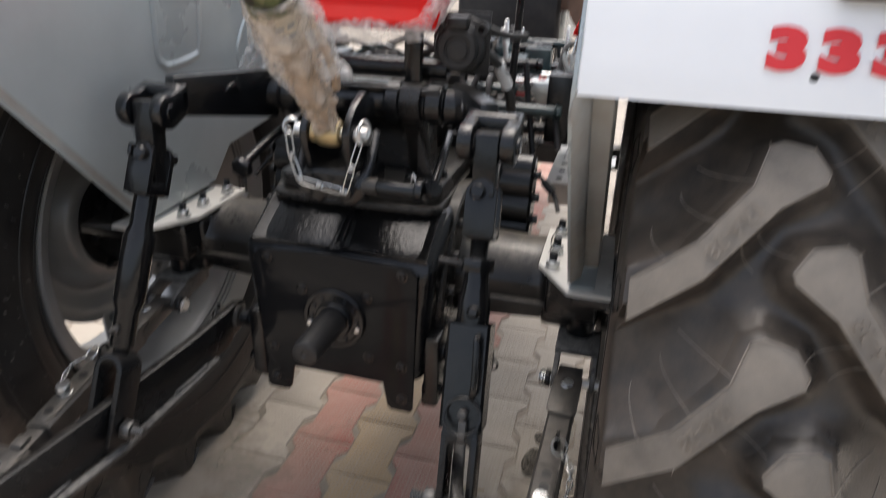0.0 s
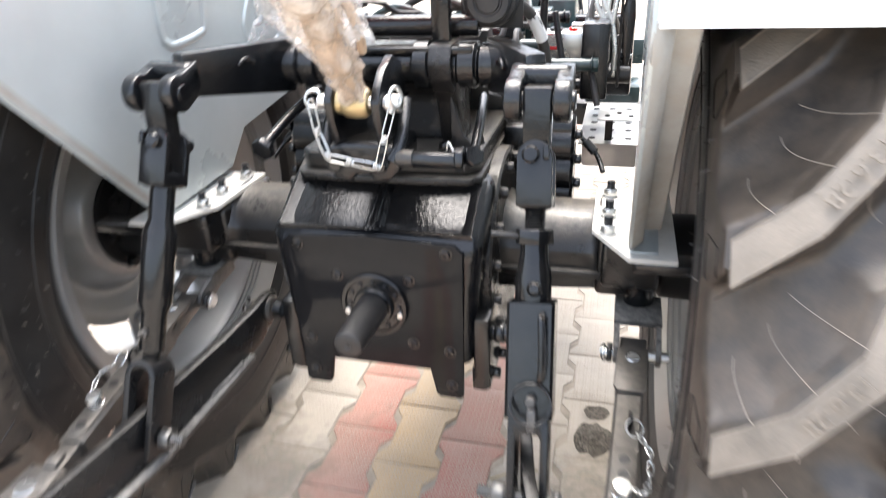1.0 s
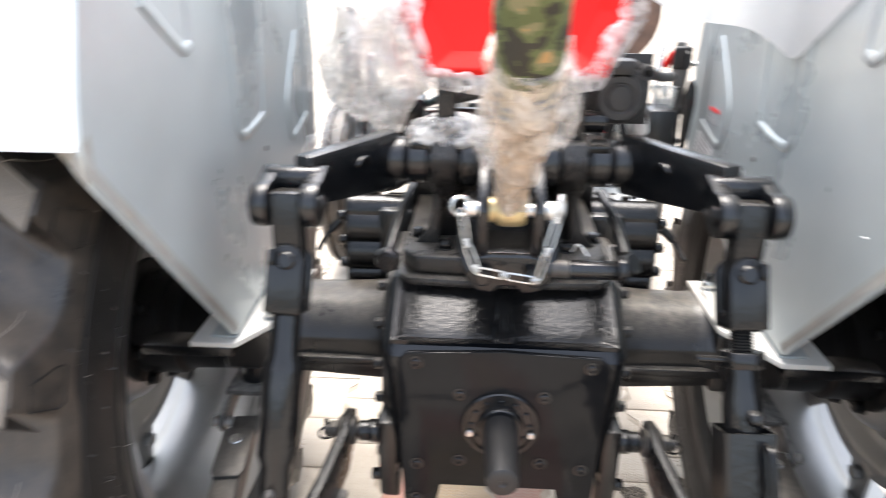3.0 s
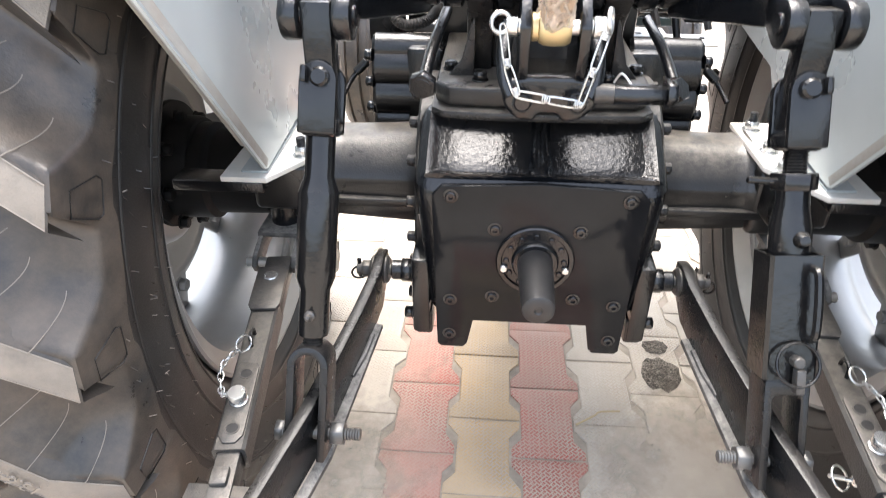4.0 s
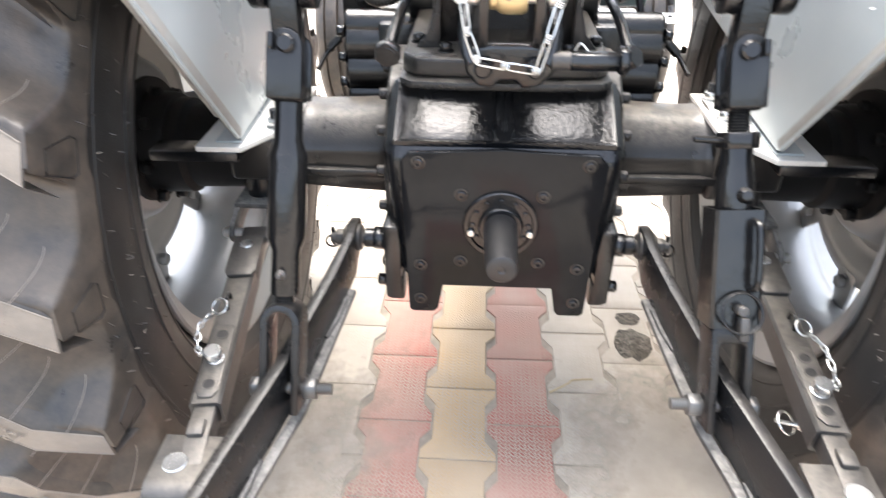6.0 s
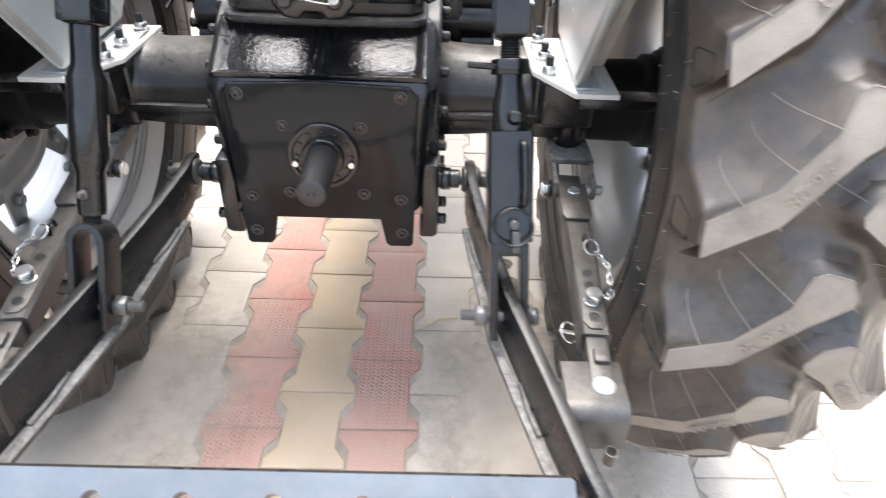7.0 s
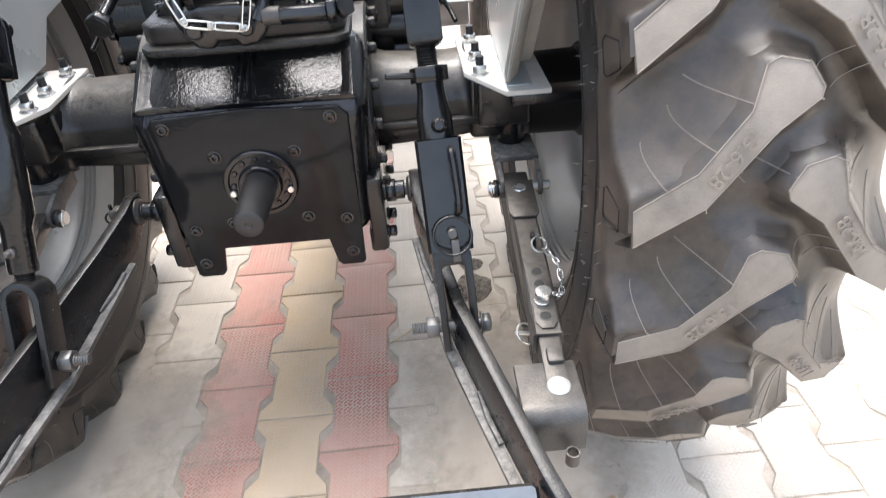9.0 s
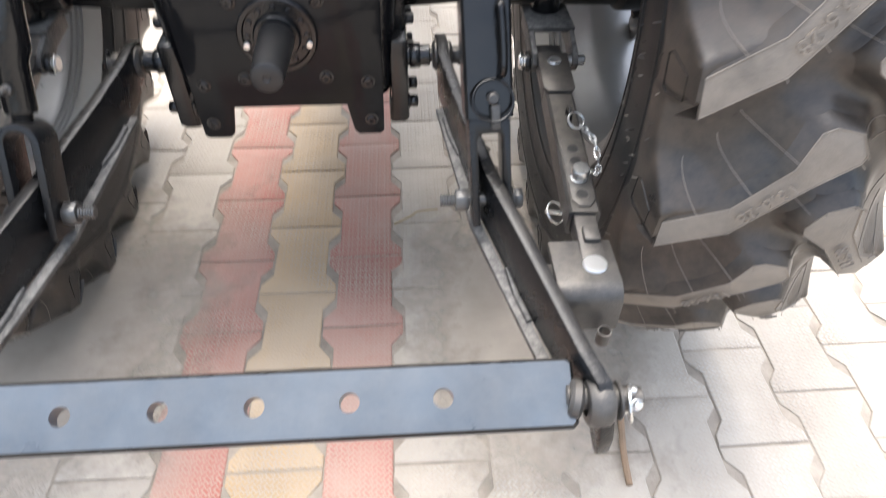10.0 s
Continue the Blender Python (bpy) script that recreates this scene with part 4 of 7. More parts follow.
def build_mudguard(tractor):
    guard = group_part("mudguard", tractor, "silver painted sheet-steel rear mudguard")
    bm = bmesh.new()
    prism(bm, PANEL, 0.004, Matrix.Translation((0.420, 0, 0)) @ YZ)
    # flange folded outwards along the rear edge, and the foot on the bracket
    box(bm, (0.441, 0.16, 0.7085), (0.042, 0.25, 0.004), None, bevel=0.001)
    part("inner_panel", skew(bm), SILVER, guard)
    # stiffening channel folded along the rear edge
    bm = bmesh.new()
    low, high = Vector((0, 0.024, 0.7175)), Vector((0, -0.275, 1.054))
    out = Vector((0, low.z - high.z, high.y - low.y)).normalized()
    section = [(0.4165, -0.016), (0.4172, -0.006), (0.4205, -0.001), (0.424, -0.002), (0.438, -0.016), (0.4395, -0.036), (0.462, -0.038), (0.464, -0.042), (0.465, -0.06)]
    rows = [[bm.verts.new(e + out * (n_ - k) + Vector((x, 0, 0))) for x, n_ in section] for k in (0.0, 0.0025) for e in (low, high, high + Vector((0, 0.002, 0.032)))]
    for a, b in ((rows[0], rows[1]), (rows[1], rows[2]), (rows[4], rows[3]), (rows[5], rows[4])):
        for i in range(len(section) - 1):
            bm.faces.new((a[i], a[i + 1], b[i + 1], b[i]))
    bmesh.ops.recalc_face_normals(bm, faces=bm.faces[:])
    part("edge_channel", skew(bm), FLANGE, guard, "dusty folded edge of the mudguard", angle=50)
    # rounded corner roll between the panel and the outer sheet, then the sheet itself
    bm = bmesh.new()
    prof = smooth_path([(0, -0.273, 1.083)] + [(0, y, z) for y, z in PANEL[4:13]], 4)
    cross = [(0.418, 0.012), (0.4195, 0.004), (0.426, 0.0), (0.86, 0.0), (0.866, 0.002), (0.868, 0.010)]
    rings = []
    for i, p in enumerate(prof):
        a, b = prof[max(i - 1, 0)], prof[min(i + 1, len(prof) - 1)]
        tan = (b - a).normalized()
        n_ = Vector((0, -tan.z, tan.y))  # outwards
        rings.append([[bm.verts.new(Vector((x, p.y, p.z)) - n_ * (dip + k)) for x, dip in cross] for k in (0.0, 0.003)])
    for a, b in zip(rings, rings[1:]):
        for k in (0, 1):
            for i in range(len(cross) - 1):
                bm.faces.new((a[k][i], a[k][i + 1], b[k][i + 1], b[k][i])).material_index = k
    for e in (rings[0], rings[-1]):
        for i in range(len(cross) - 1):
            bm.faces.new((e[0][i], e[1][i], e[1][i + 1], e[0][i + 1]))
    bmesh.ops.recalc_face_normals(bm, faces=bm.faces[:])
    part("outer_sheet", skew(bm), [SKIRT, UNDERSIDE], guard, "silver rear skirt and top of the mudguard, colour lightened for sky light", angle=60)
    # pressed stiffening ribs
    for line in ([(-0.115, 1.205), (-0.030, 1.150), (-0.008, 1.147), (0.006, 1.165), (0.004, 1.27)],
                 [(0.305, 1.27), (0.300, 1.13), (0.282, 1.022), (0.262, 1.004), (0.180, 0.995), (0.152, 1.003), (0.141, 1.025), (0.147, 1.12), (0.155, 1.27)],
                 [(0.605, 1.20), (0.602, 1.07), (0.592, 0.965), (0.575, 0.942), (0.480, 0.924), (0.452, 0.932), (0.434, 0.985), (0.455, 1.03), (0.54, 1.12)]):
        bm = bmesh.new()
        sweep(bm, smooth_path([(0.4185, y, z) for y, z in line], 5), 0.0085, 10, flat=0.55, up=(1, 0, 0))
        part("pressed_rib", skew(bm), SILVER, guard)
    bm = bmesh.new()
    rod(bm, (0.4165, 0.275, 0.948), (0.4195, 0.275, 0.948), 0.005, seg=14)
    part("drain_hole", skew(bm), PLASTIC, guard, "small dark hole")
    return guard


def skirt_details(guard):
    """Model number, bolt hole and lamp on the right mudguard."""
    for k in range(3):
        tb = text_bm("3", 0.056, 0.0042)
        bmesh.ops.solidify(tb, geom=tb.faces[:], thickness=-0.0006)
        x = 0.600 + 0.046 * k
        m = Matrix.Translation((x, -0.2620, 1.138)) @ Matrix.Rotation(radians(72), 4, "X") @ Matrix.Diagonal((1.22, 0.9, 1, 1))
        bm = bmesh.new()
        merge(bm, tb, m)
        part("number", bm, DECAL, guard, "red figure of the model number")
    bm = bmesh.new()
    rod(bm, (0.628, -0.2635, 1.1155), (0.628, -0.2685, 1.1155), 0.0042, seg=14)
    part("bolt_hole", bm, PLASTIC, guard)
    rnd = random.Random(8)
    for y, z, dy, dz in ((-0.167, 1.080, 0.002, -0.020), (-0.172, 1.060, -0.001, -0.014), (-0.178, 1.058, 0.008, -0.008), (-0.197, 1.028, 0.003, -0.018), (-0.205, 1.022, 0.010, -0.006), (-0.10, 0.955, 0.012, -0.003)):
        bm = bmesh.new()
        sweep(bm, smooth_path([(0.4178, y, z), (0.4178, y + dy * 0.5 + rnd.uniform(-0.002, 0.002), z + dz * 0.5), (0.4178, y + dy, z + dz)], 3), [0.0004, 0.0012, 0.0015, 0.0016, 0.0014, 0.001, 0.0004], 5, flat=0.3, up=(1, 0, 0))
        part("scratch", skew(bm), PAPER, guard, "white scuff mark")


def build_tail_lamp():
    lamp = thing("tail_lamp", (0.70, -0.235, 1.215), "red and clear tail lamp in a black housing on the mudguard", "lamp")
    m = look((0.70, -0.238, 1.215), (0.70, -1.2, 1.36))
    bm = bmesh.new()
    box(bm, (0, 0, -0.012), (0.13, 0.062, 0.034), m, bevel=0.008, seg=3)
    part("housing", bm, PLASTIC, lamp)
    bm = bmesh.new()
    box(bm, (0.0, 0, -0.031), (0.112, 0.046, 0.014), m, bevel=0.005, seg=3)
    part("lens", bm, RED, lamp, "red lamp lens")


tractor = thing("tractor", (0, 0.24, 0), "black and silver farm tractor standing on paving, seen from behind", "tractor")
build_gearbox(tractor)
for SIDE in (1, -1):
    build_axle(tractor)
    build_wheel(tractor)
    guard = build_mudguard(tractor)
    if SIDE > 0:
        skirt_details(guard)
SIDE = 1
build_tail_lamp()


# ---- lift cover, rockshaft and lift arms ----
ROCK = (0.165, 0.965)   # y, z of the rockshaft


def build_lift(tractor):
    bm = bmesh.new()
    prism(bm, [(-0.168, 0.112), (-0.150, 0.094), (-0.07, 0.088), (0.07, 0.088), (0.150, 0.094), (0.168, 0.112), (0.168, 0.44), (-0.168, 0.44)], 0.014, Matrix.Translation((0, 0, 0.786)), bevel=0.005)
    prism(bm, [(-0.163, 0.128), (-0.143, 0.106), (-0.075, 0.102), (0.075, 0.102), (0.143, 0.106), (0.163, 0.128), (0.163, 0.43), (-0.163, 0.43)], 0.032, Matrix.Translation((0, 0, 0.810)), bevel=0.007, seg=3)
    prism(bm, [(0.20, 0.82), (0.215, 0.90), (0.17, 0.945), (0.19, 0.985), (0.30, 0.985), (0.42, 0.93), (0.43, 0.82)], 0.17, YZ, bevel=0.014, seg=3)
    for s in (1, -1):
        # bearing pillar with its slanting gusset
        prism(bm, [(0.195, 0.82), (0.172, 0.90), (0.128, 0.945), (0.120, 0.975), (0.135, 1.003), (0.20, 1.005), (0.235, 0.96), (0.27, 0.82)], 0.040, Matrix.Translation((s * 0.098, 0, 0)) @ YZ, bevel=0.006)
        prism(bm, [(s * 0.105, 0.925), (s * 0.105, 0.822), (s * 0.148, 0.822), (s * 0.126, 0.848), (s * 0.116, 0.885)][::s], 0.012, Matrix.Translation((0, 0.165, 0)) @ XZ, bevel=0.002)
    lift = part("lift_cover", bm, DUSTY_CAST, tractor, "black cast hydraulic lift cover")
    for x, y in ((-0.143, 0.190), (-0.095, 0.138), (0.098, 0.140), (0.146, 0.186)):
        bm = bmesh.new()
        bolt(bm, (x, y, 0.826), (0, 0, 1), 0.019, 0.011)
        part("flange_bolt", bm, CAST, lift)
    bm = bmesh.new()
    y, z = ROCK
    rod(bm, (-0.20, y, z), (0.20, y, z), 0.030, seg=28)
    for x0, x1, r in ((-0.155, -0.122, 0.037), (0.122, 0.155, 0.037), (-0.075, -0.048, 0.040), (0.048, 0.078, 0.040)):
        rod(bm, (x0, y, z), (x1, y, z), r, seg=28, chamfer=0.004)
    part("rockshaft", bm, CAST, tractor, "black lift rockshaft with collars")


def build_lift_arm(tractor):
    """The right lift arm, with the fork at its end."""
    bm = bmesh.new()
    y, z = ROCK
    rod(bm, (0.156, y, z), (0.206, y, z), 0.035, seg=28, chamfer=0.005)
    p0, p1 = Vector((0.182, y, z)), Vector((0.272, -0.028, 0.982))
    m = along(p0, p1, (0, 0, 1))
    L = (p1 - p0).length
    prism(bm, [(-0.046, 0.0), (0.046, 0.0), (0.036, L), (-0.030, L)], 0.03, m @ Matrix(((1, 0, 0, 0), (0, 0, 1, 0), (0, 1, 0, 0), (0, 0, 0, 1))), bevel=0.006)
    # bridge of the fork
    box(bm, (0.281, -0.030, 0.982), (0.084, 0.030, 0.046), None, bevel=0.012, seg=3)
    for x in (0.2500, 0.3120):
        prism(bm, [(-0.02, 1.006), (-0.03, 0.955)] + [(-0.072 + 0.028 * math.cos(radians(a)), 0.968 + 0.028 * math.sin(radians(a))) for a in range(-70, -300, -20)], 0.022, Matrix.Translation((x, 0, 0)) @ YZ, bevel=0.004)
    arm = part("lift_arm", bm, CAST, tractor, "black cast lift arm with a forked end")
    bm = bmesh.new()
    rod(bm, (0.236, -0.072, 0.968), (0.328, -0.072, 0.968), 0.0125)
    part("fork_pin", bm, CAST, arm)
    bm = bmesh.new()
    q = along((0.2045, 0.071, 0.976), (0.2045 - 0.906, 0.071 - 0.423, 0.976), (0, 0, 1))
    sweep(bm, [q @ Vector((0.016 * math.cos(radians(a)), 0.016 * math.sin(radians(a)) - 0.008, 0)) for a in range(-70, 80, 12)], [0.001] + [0.0035] * 11 + [0.001], 8)
    part("arm_boss", bm, CAST, arm)


# ---- lift rods ----
TOP, FOOT = Vector((0.281, -0.079, 0.895)), Vector((0.300, -0.262, 0.476))
ROD_LEN = (TOP - FOOT).length


def clevis(bm, m, h0, h1, w, gap, t, opening):
    """A U of flat steel. opening 1: open at h1, -1: open at h0. gap along y, w along x."""
    for s in (1, -1):
        o = Matrix.Translation((0, s * (gap + t) / 2, 0))
        end = h1 if opening > 0 else h0
        other = h0 if opening > 0 else h1
        r = w / 2
        arc = [(r * math.cos(radians(a)), end - opening * r + opening * r * math.sin(radians(a))) for a in range(0, 181, 18)]
        pts = arc + [(-r, other), (r, other)]
        prism(bm, pts, t, m @ o @ XZ, bevel=0.003)
    base = h0 if opening > 0 else h1
    box(bm, (0, 0, base + opening * t * 0.9), (w * 0.99, gap + 1.98 * t, t * 2.4), m, bevel=0.010, seg=4)


def square_tube(bm, m, w, d, t, z0, z1):
    """A square tube of half widths w, d with slightly rounded corners, open at both ends."""
    def outline(a, b, r):
        return [(sx * (a - (r if k else 0)), sy * (b - (0 if k else r))) for sx, sy, ks in ((1, 1, (0, 1)), (-1, 1, (1, 0)), (-1, -1, (0, 1)), (1, -1, (1, 0))) for k in ks]
    q = bmesh.new()
    loops = [[q.verts.new((x, y, z)) for x, y in o] for o, z in ((outline(w, d, 0.004), z0), (outline(w, d, 0.004), z1), (outline(w - t, d - t, 0.002), z1), (outline(w - t, d - t, 0.002), z0))]
    for a, b in zip(loops, loops[1:] + loops[:1]):
        for i in range(8):
            q.faces.new((a[i], a[(i + 1) % 8], b[(i + 1) % 8], b[i]))
    bmesh.ops.recalc_face_normals(q, faces=q.faces[:])
    merge(bm, q, m)


def rod_frame():
    return along(FOOT, TOP, (1, 0, 0))


def upper_link(bm):
    """The flat eye bar between the lift arm's fork and the rod's clevis."""
    a, b = Vector((0.281, -0.072, 0.968)), TOP
    m = along(b, a, (1, 0, 0))
    L = (a - b).length
    prism(bm, [(-0.0165, -0.052), (0.0165, -0.052), (0.0185, L + 0.018), (-0.0185, L + 0.018)],
          0.034, m @ XZ, bevel=0.004)


def rod_head(parent):
    bm = bmesh.new()
    upper_link(bm)
    part("upper_link", bm, ROD, parent)
    m = rod_frame()
    bm = bmesh.new()
    clevis(bm, m, ROD_LEN - 0.066, ROD_LEN + 0.020, 0.046, 0.036, 0.011, 1)
    head = part("upper_clevis", bm, ROD, parent, "black forged clevis")
    bm = bmesh.new()
    q = m @ Vector((-0.004, -0.041, ROD_LEN))
    rod(bm, m @ Vector((-0.004, 0.05, ROD_LEN)), q, 0.0115, seg=24, chamfer=0.003)
    part("clevis_pin", bm, ROD, head)
    bm = bmesh.new()
    box(bm, (0.0155, -0.033, ROD_LEN + 0.003), (0.008, 0.010, 0.020), m, bevel=0.003)
    part("pin_keeper", bm, ROD, head)


def rod_foot(parent, square=False):
    """The lower fork that straddles the lower link, and its bolt; square: two flat prongs hung from a sleeve."""
    m = rod_frame()
    bm = bmesh.new()
    r, t, hc = 0.0268, 0.0105, 0.098
    if square:
        out = [(-r, -0.030), (-r, 0.112), (-r + 0.006, 0.118), (r - 0.006, 0.118), (r, 0.112), (r, -0.030)]
        inn = [(r - t, -0.030), (r - t, 0.090), (r - t - 0.004, 0.095), (-r + t + 0.004, 0.095), (-r + t, 0.090), (-r + t, -0.030)]
    else:
        out = [(-r, -0.030)] + [(r * math.cos(radians(a)), hc + r * math.sin(radians(a))) for a in range(180, -1, -15)] + [(r, -0.030)]
        inn = [(r - t, -0.030)] + [((r - t) * math.cos(radians(a)), hc + (r - t) * math.sin(radians(a))) for a in range(0, 181, 15)] + [(-r + t, -0.030)]
    prism(bm, out + inn, 0.050, m @ XZ, bevel=0.002)
    foot = part("lower_fork", bm, LINK, parent, "dusty black U-shaped fork")
    bm = bmesh.new()
    x, y, z = FOOT
    rod(bm, (x - 0.036, y, z), (x + 0.036, y, z), 0.009)
    bolt(bm, (x + 0.030, y, z), (1, 0, 0), 0.026, 0.012)
    hexagon(bm, (x - 0.030, y, z), (-1, 0, 0), 0.028, 0.018)
    part("fork_bolt", bm, NUT, foot, "grey steel bolt and nut")
    bm = bmesh.new()
    stud(bm, (x - 0.047, y, z), (-1, 0, 0), 0.0085, 0.022)
    part("bolt_thread", bm, NUT, foot)


def build_plain_lift_rod():
    it = thing("lift_rod", (0.300, -0.262, 0.476), "black turnbuckle lift rod hanging from the lift arm", "lift rod", "lift rods")
    rod_head(it)
    rod_foot(it)
    m = rod_frame()
    L = ROD_LEN
    bm = bmesh.new()
    lathe(bm, [(0.0, 0.135), (0.0185, 0.135), (0.0195, 0.14), (0.0195, 0.196), (0.0255, 0.212), (0.0257, 0.318), (0.0250, 0.322), (0.0185, 0.340), (0.0185, L - 0.052), (0, L - 0.052)], m, 28)
    part("turnbuckle", bm, ROD, it, "thick black turnbuckle tube")
    bm = bmesh.new()
    stud(bm, m @ Vector((0, 0, 0.118)), TOP - FOOT, 0.0135, 0.030)
    part("threaded_end", bm, ROD, it)
    bm = bmesh.new()
    lathe(bm, [(0.0, 0), (0.007, 0), (0.007, 0.006), (0.004, 0.008), (0.005, 0.012), (0.003, 0.016), (0, 0.017)], along(m @ Vector((0, -0.018, 0.165)), m @ Vector((0.0, -0.1, 0.165))), 12)
    part("grease_nipple", bm, FORGED, it)


def build_box_lift_rod():
    it = thing("lift_rod", (0.300, -0.262, 0.476), "black levelling-box lift rod with a square sleeve and handle", "lift rod", "lift rods")
    rod_head(it)
    rod_foot(it, True)
    m = rod_frame()
    bm = bmesh.new()
    lathe(bm, [(0.0, 0.25), (0.0225, 0.25), (0.0240, 0.255), (0.0240, 0.300), (0.0190, 0.328), (0.0185, 0.352), (0, 0.352)], m, 28)
    part("inner_tube", bm, ROD, it)
    bm = bmesh.new()
    stud(bm, m @ Vector((0, 0, 0.345)), TOP - FOOT, 0.0145, 0.05)
    part("threaded_end", bm, ROD, it)
    bm = bmesh.new()
    hexagon(bm, m @ Vector((0, 0, 0.343)), TOP - FOOT, 0.046, 0.020)
    rod(bm, m @ Vector((-0.02, -0.004, 0.353)), m @ Vector((-0.058, -0.012, 0.356)), 0.0045)
    part("lock_nut", bm, ROD, it, "black lock nut with a short lever")
    bm = bmesh.new()
    w, d, t = 0.031, 0.028, 0.0035
    square_tube(bm, m, w, d, t, 0.116, 0.268)
    sleeve = part("square_sleeve", bm, ROD, it, "square black steel sleeve")
    bm = bmesh.new()
    sweep(bm, [m @ Vector(p) for p in smooth_path([(0.016, -0.027, 0.253), (0.016, -0.042, 0.251), (0.017, -0.045, 0.233), (0.018, -0.045, 0.198), (0.017, -0.043, 0.174), (0.014, -0.027, 0.168)], 4)], 0.005, 8)
    part("handle", bm, ROD, sleeve, "bent round handle")
    bm = bmesh.new()
    lathe(bm, [(0, 0), (0.011, 0), (0.010, 0.006), (0.006, 0.011), (0, 0.012)], along(m @ Vector((0.004, -0.021, 0.286)), m @ Vector((0.004, -0.1, 0.286))), 16)
    part("ball_plug", bm, ROD, it)
    bm = bmesh.new()
    ring(bm, m @ Vector((0.004, -0.038, 0.139)), m.to_3x3() @ Vector((0.1, -1, 0.25)), 0.026, 0.0020)
    part("pull_ring", bm, LINK, it, "thin steel pull ring")
    bm = bmesh.new()
    box(bm, (0.006, -0.038, 0.119), (0.011, 0.014, 0.030), m, bevel=0.002)
    rod(bm, m @ Vector((0.004, -0.020, 0.142)), m @ Vector((0.004, -0.043, 0.142)), 0.007)
    part("catch", bm, FORGED, it)


# ---- lower links and stabilisers ----
PIVOT, MID, BALL = Vector((0.252, 0.057, 0.522)), Vector((0.300, -0.262, 0.476)), Vector((0.392, -0.556, 0.425))


def build_lower_link():
    it = thing("lower_link", PIVOT, "dusty black flat steel lower link arm", "link arm", "lower link arms")
    bm = bmesh.new()
    spine = [(PIVOT + Vector((-0.002, 0.026, 0.002)), 0.024), (PIVOT, 0.030), (PIVOT + Vector((0.0, -0.045, -0.01)), 0.037), (Vector((0.266, -0.08, 0.497)), 0.041), (MID, 0.044),
             (Vector((0.342, -0.40, 0.452)), 0.044), (Vector((0.378, -0.515, 0.431)), 0.040), (BALL + Vector((0.002, 0, 0)), 0.036), (BALL + Vector((0.004, -0.026, -0.022)), 0.030), (BALL + Vector((0.006, -0.036, -0.040)), 0.014)]
    t = 0.009
    rings = []
    for i, (p, h) in enumerate(spine):
        a, b = spine[max(i - 1, 0)][0], spine[min(i + 1, len(spine) - 1)][0]
        d = (b - a).normalized()
        side = Vector((d.y, -d.x, 0)).normalized() * -1
        rings.append([bm.verts.new(p + side * sx * t + Vector((0, 0, sz * h))) for sx, sz in ((-1, -1), (1, -1), (1, 1), (-1, 1))])
    for a, b in zip(rings, rings[1:]):
        for i in range(4):
            bm.faces.new((a[i], a[(i + 1) % 4], b[(i + 1) % 4], b[i]))
    bm.faces.new(rings[0][::-1])
    bm.faces.new(rings[-1])
    bmesh.ops.recalc_face_normals(bm, faces=bm.faces[:])
    edges = [e for e in bm.edges if e.calc_face_angle(0) > 0.5]
    bmesh.ops.bevel(bm, geom=edges, offset=0.003, segments=2, profile=0.5, affect="EDGES")
    part("arm", bm, LINK, it)
    # stiffening strip along the lower inner edge, with short welds
    pts = [Vector((0.247, -0.03, 0.468)), Vector((0.283, -0.262, 0.4275)), Vector((0.325, -0.40, 0.404)), Vector((0.357, -0.505, 0.388))]
    bm = bmesh.new()
    for a, b in zip(pts, pts[1:]):
        m = along(a, b, (1, 0, 0))
        box(bm, (-0.001, 0, (b - a).length / 2), (0.016, 0.010, (b - a).length + 0.006), m, bevel=0.002)
    strip = part("edge_strip", bm, WORN, it, "dusty flat strip welded along the lower edge")
    for f in (0.05, 0.36, 0.66):
        bm = bmesh.new()
        p = pts[0].lerp(pts[3], f)
        q = pts[0].lerp(pts[3], f + 0.17)
        bend = Vector((0.0, 0, 0.006))
        sweep(bm, [p + bend + Vector((-0.002, 0, 0)), p.lerp(q, 0.5) + bend + Vector((-0.005, 0, 0)), q + bend + Vector((-0.002, 0, 0))], 0.0045, 8)
        part("weld_bead", bm, WORN, strip)
    # front joint
    bm = bmesh.new()
    rod(bm, PIVOT + Vector((-0.022, 0, 0)), PIVOT + Vector((0.040, 0, 0)), 0.011)
    rod(bm, PIVOT + Vector((-0.016, 0, 0)), PIVOT + Vector((0.016, 0, 0)), 0.024, chamfer=0.004)
    hexagon(bm, PIVOT + Vector((0.017, 0, 0)), (1, 0, 0), 0.026, 0.014)
    part("pivot_pin", bm, FORGED, it)
    bm = bmesh.new()
    rod(bm, PIVOT + Vector((0.036, 0, -0.016)), PIVOT + Vector((0.036, 0, 0.02)), 0.0035)
    ring(bm, PIVOT + Vector((0.036, -0.003, -0.006)), (0.3, 1, 0.1), 0.013, 0.002)
    part("lynch_pin", bm, LINK, it)
    # rear ball joint
    bm = bmesh.new()
    lathe(bm, [(0.016, -0.0155), (0.025, -0.014), (0.030, -0.008), (0.031, 0.0), (0.030, 0.008), (0.025, 0.014), (0.016, 0.0155), (0.016, -0.0155)], Matrix.Translation(BALL) @ X_AXIS, 32)
    part("ball_joint", bm, FORGED, it, "grey steel ball joint with a worn weld")
    return it


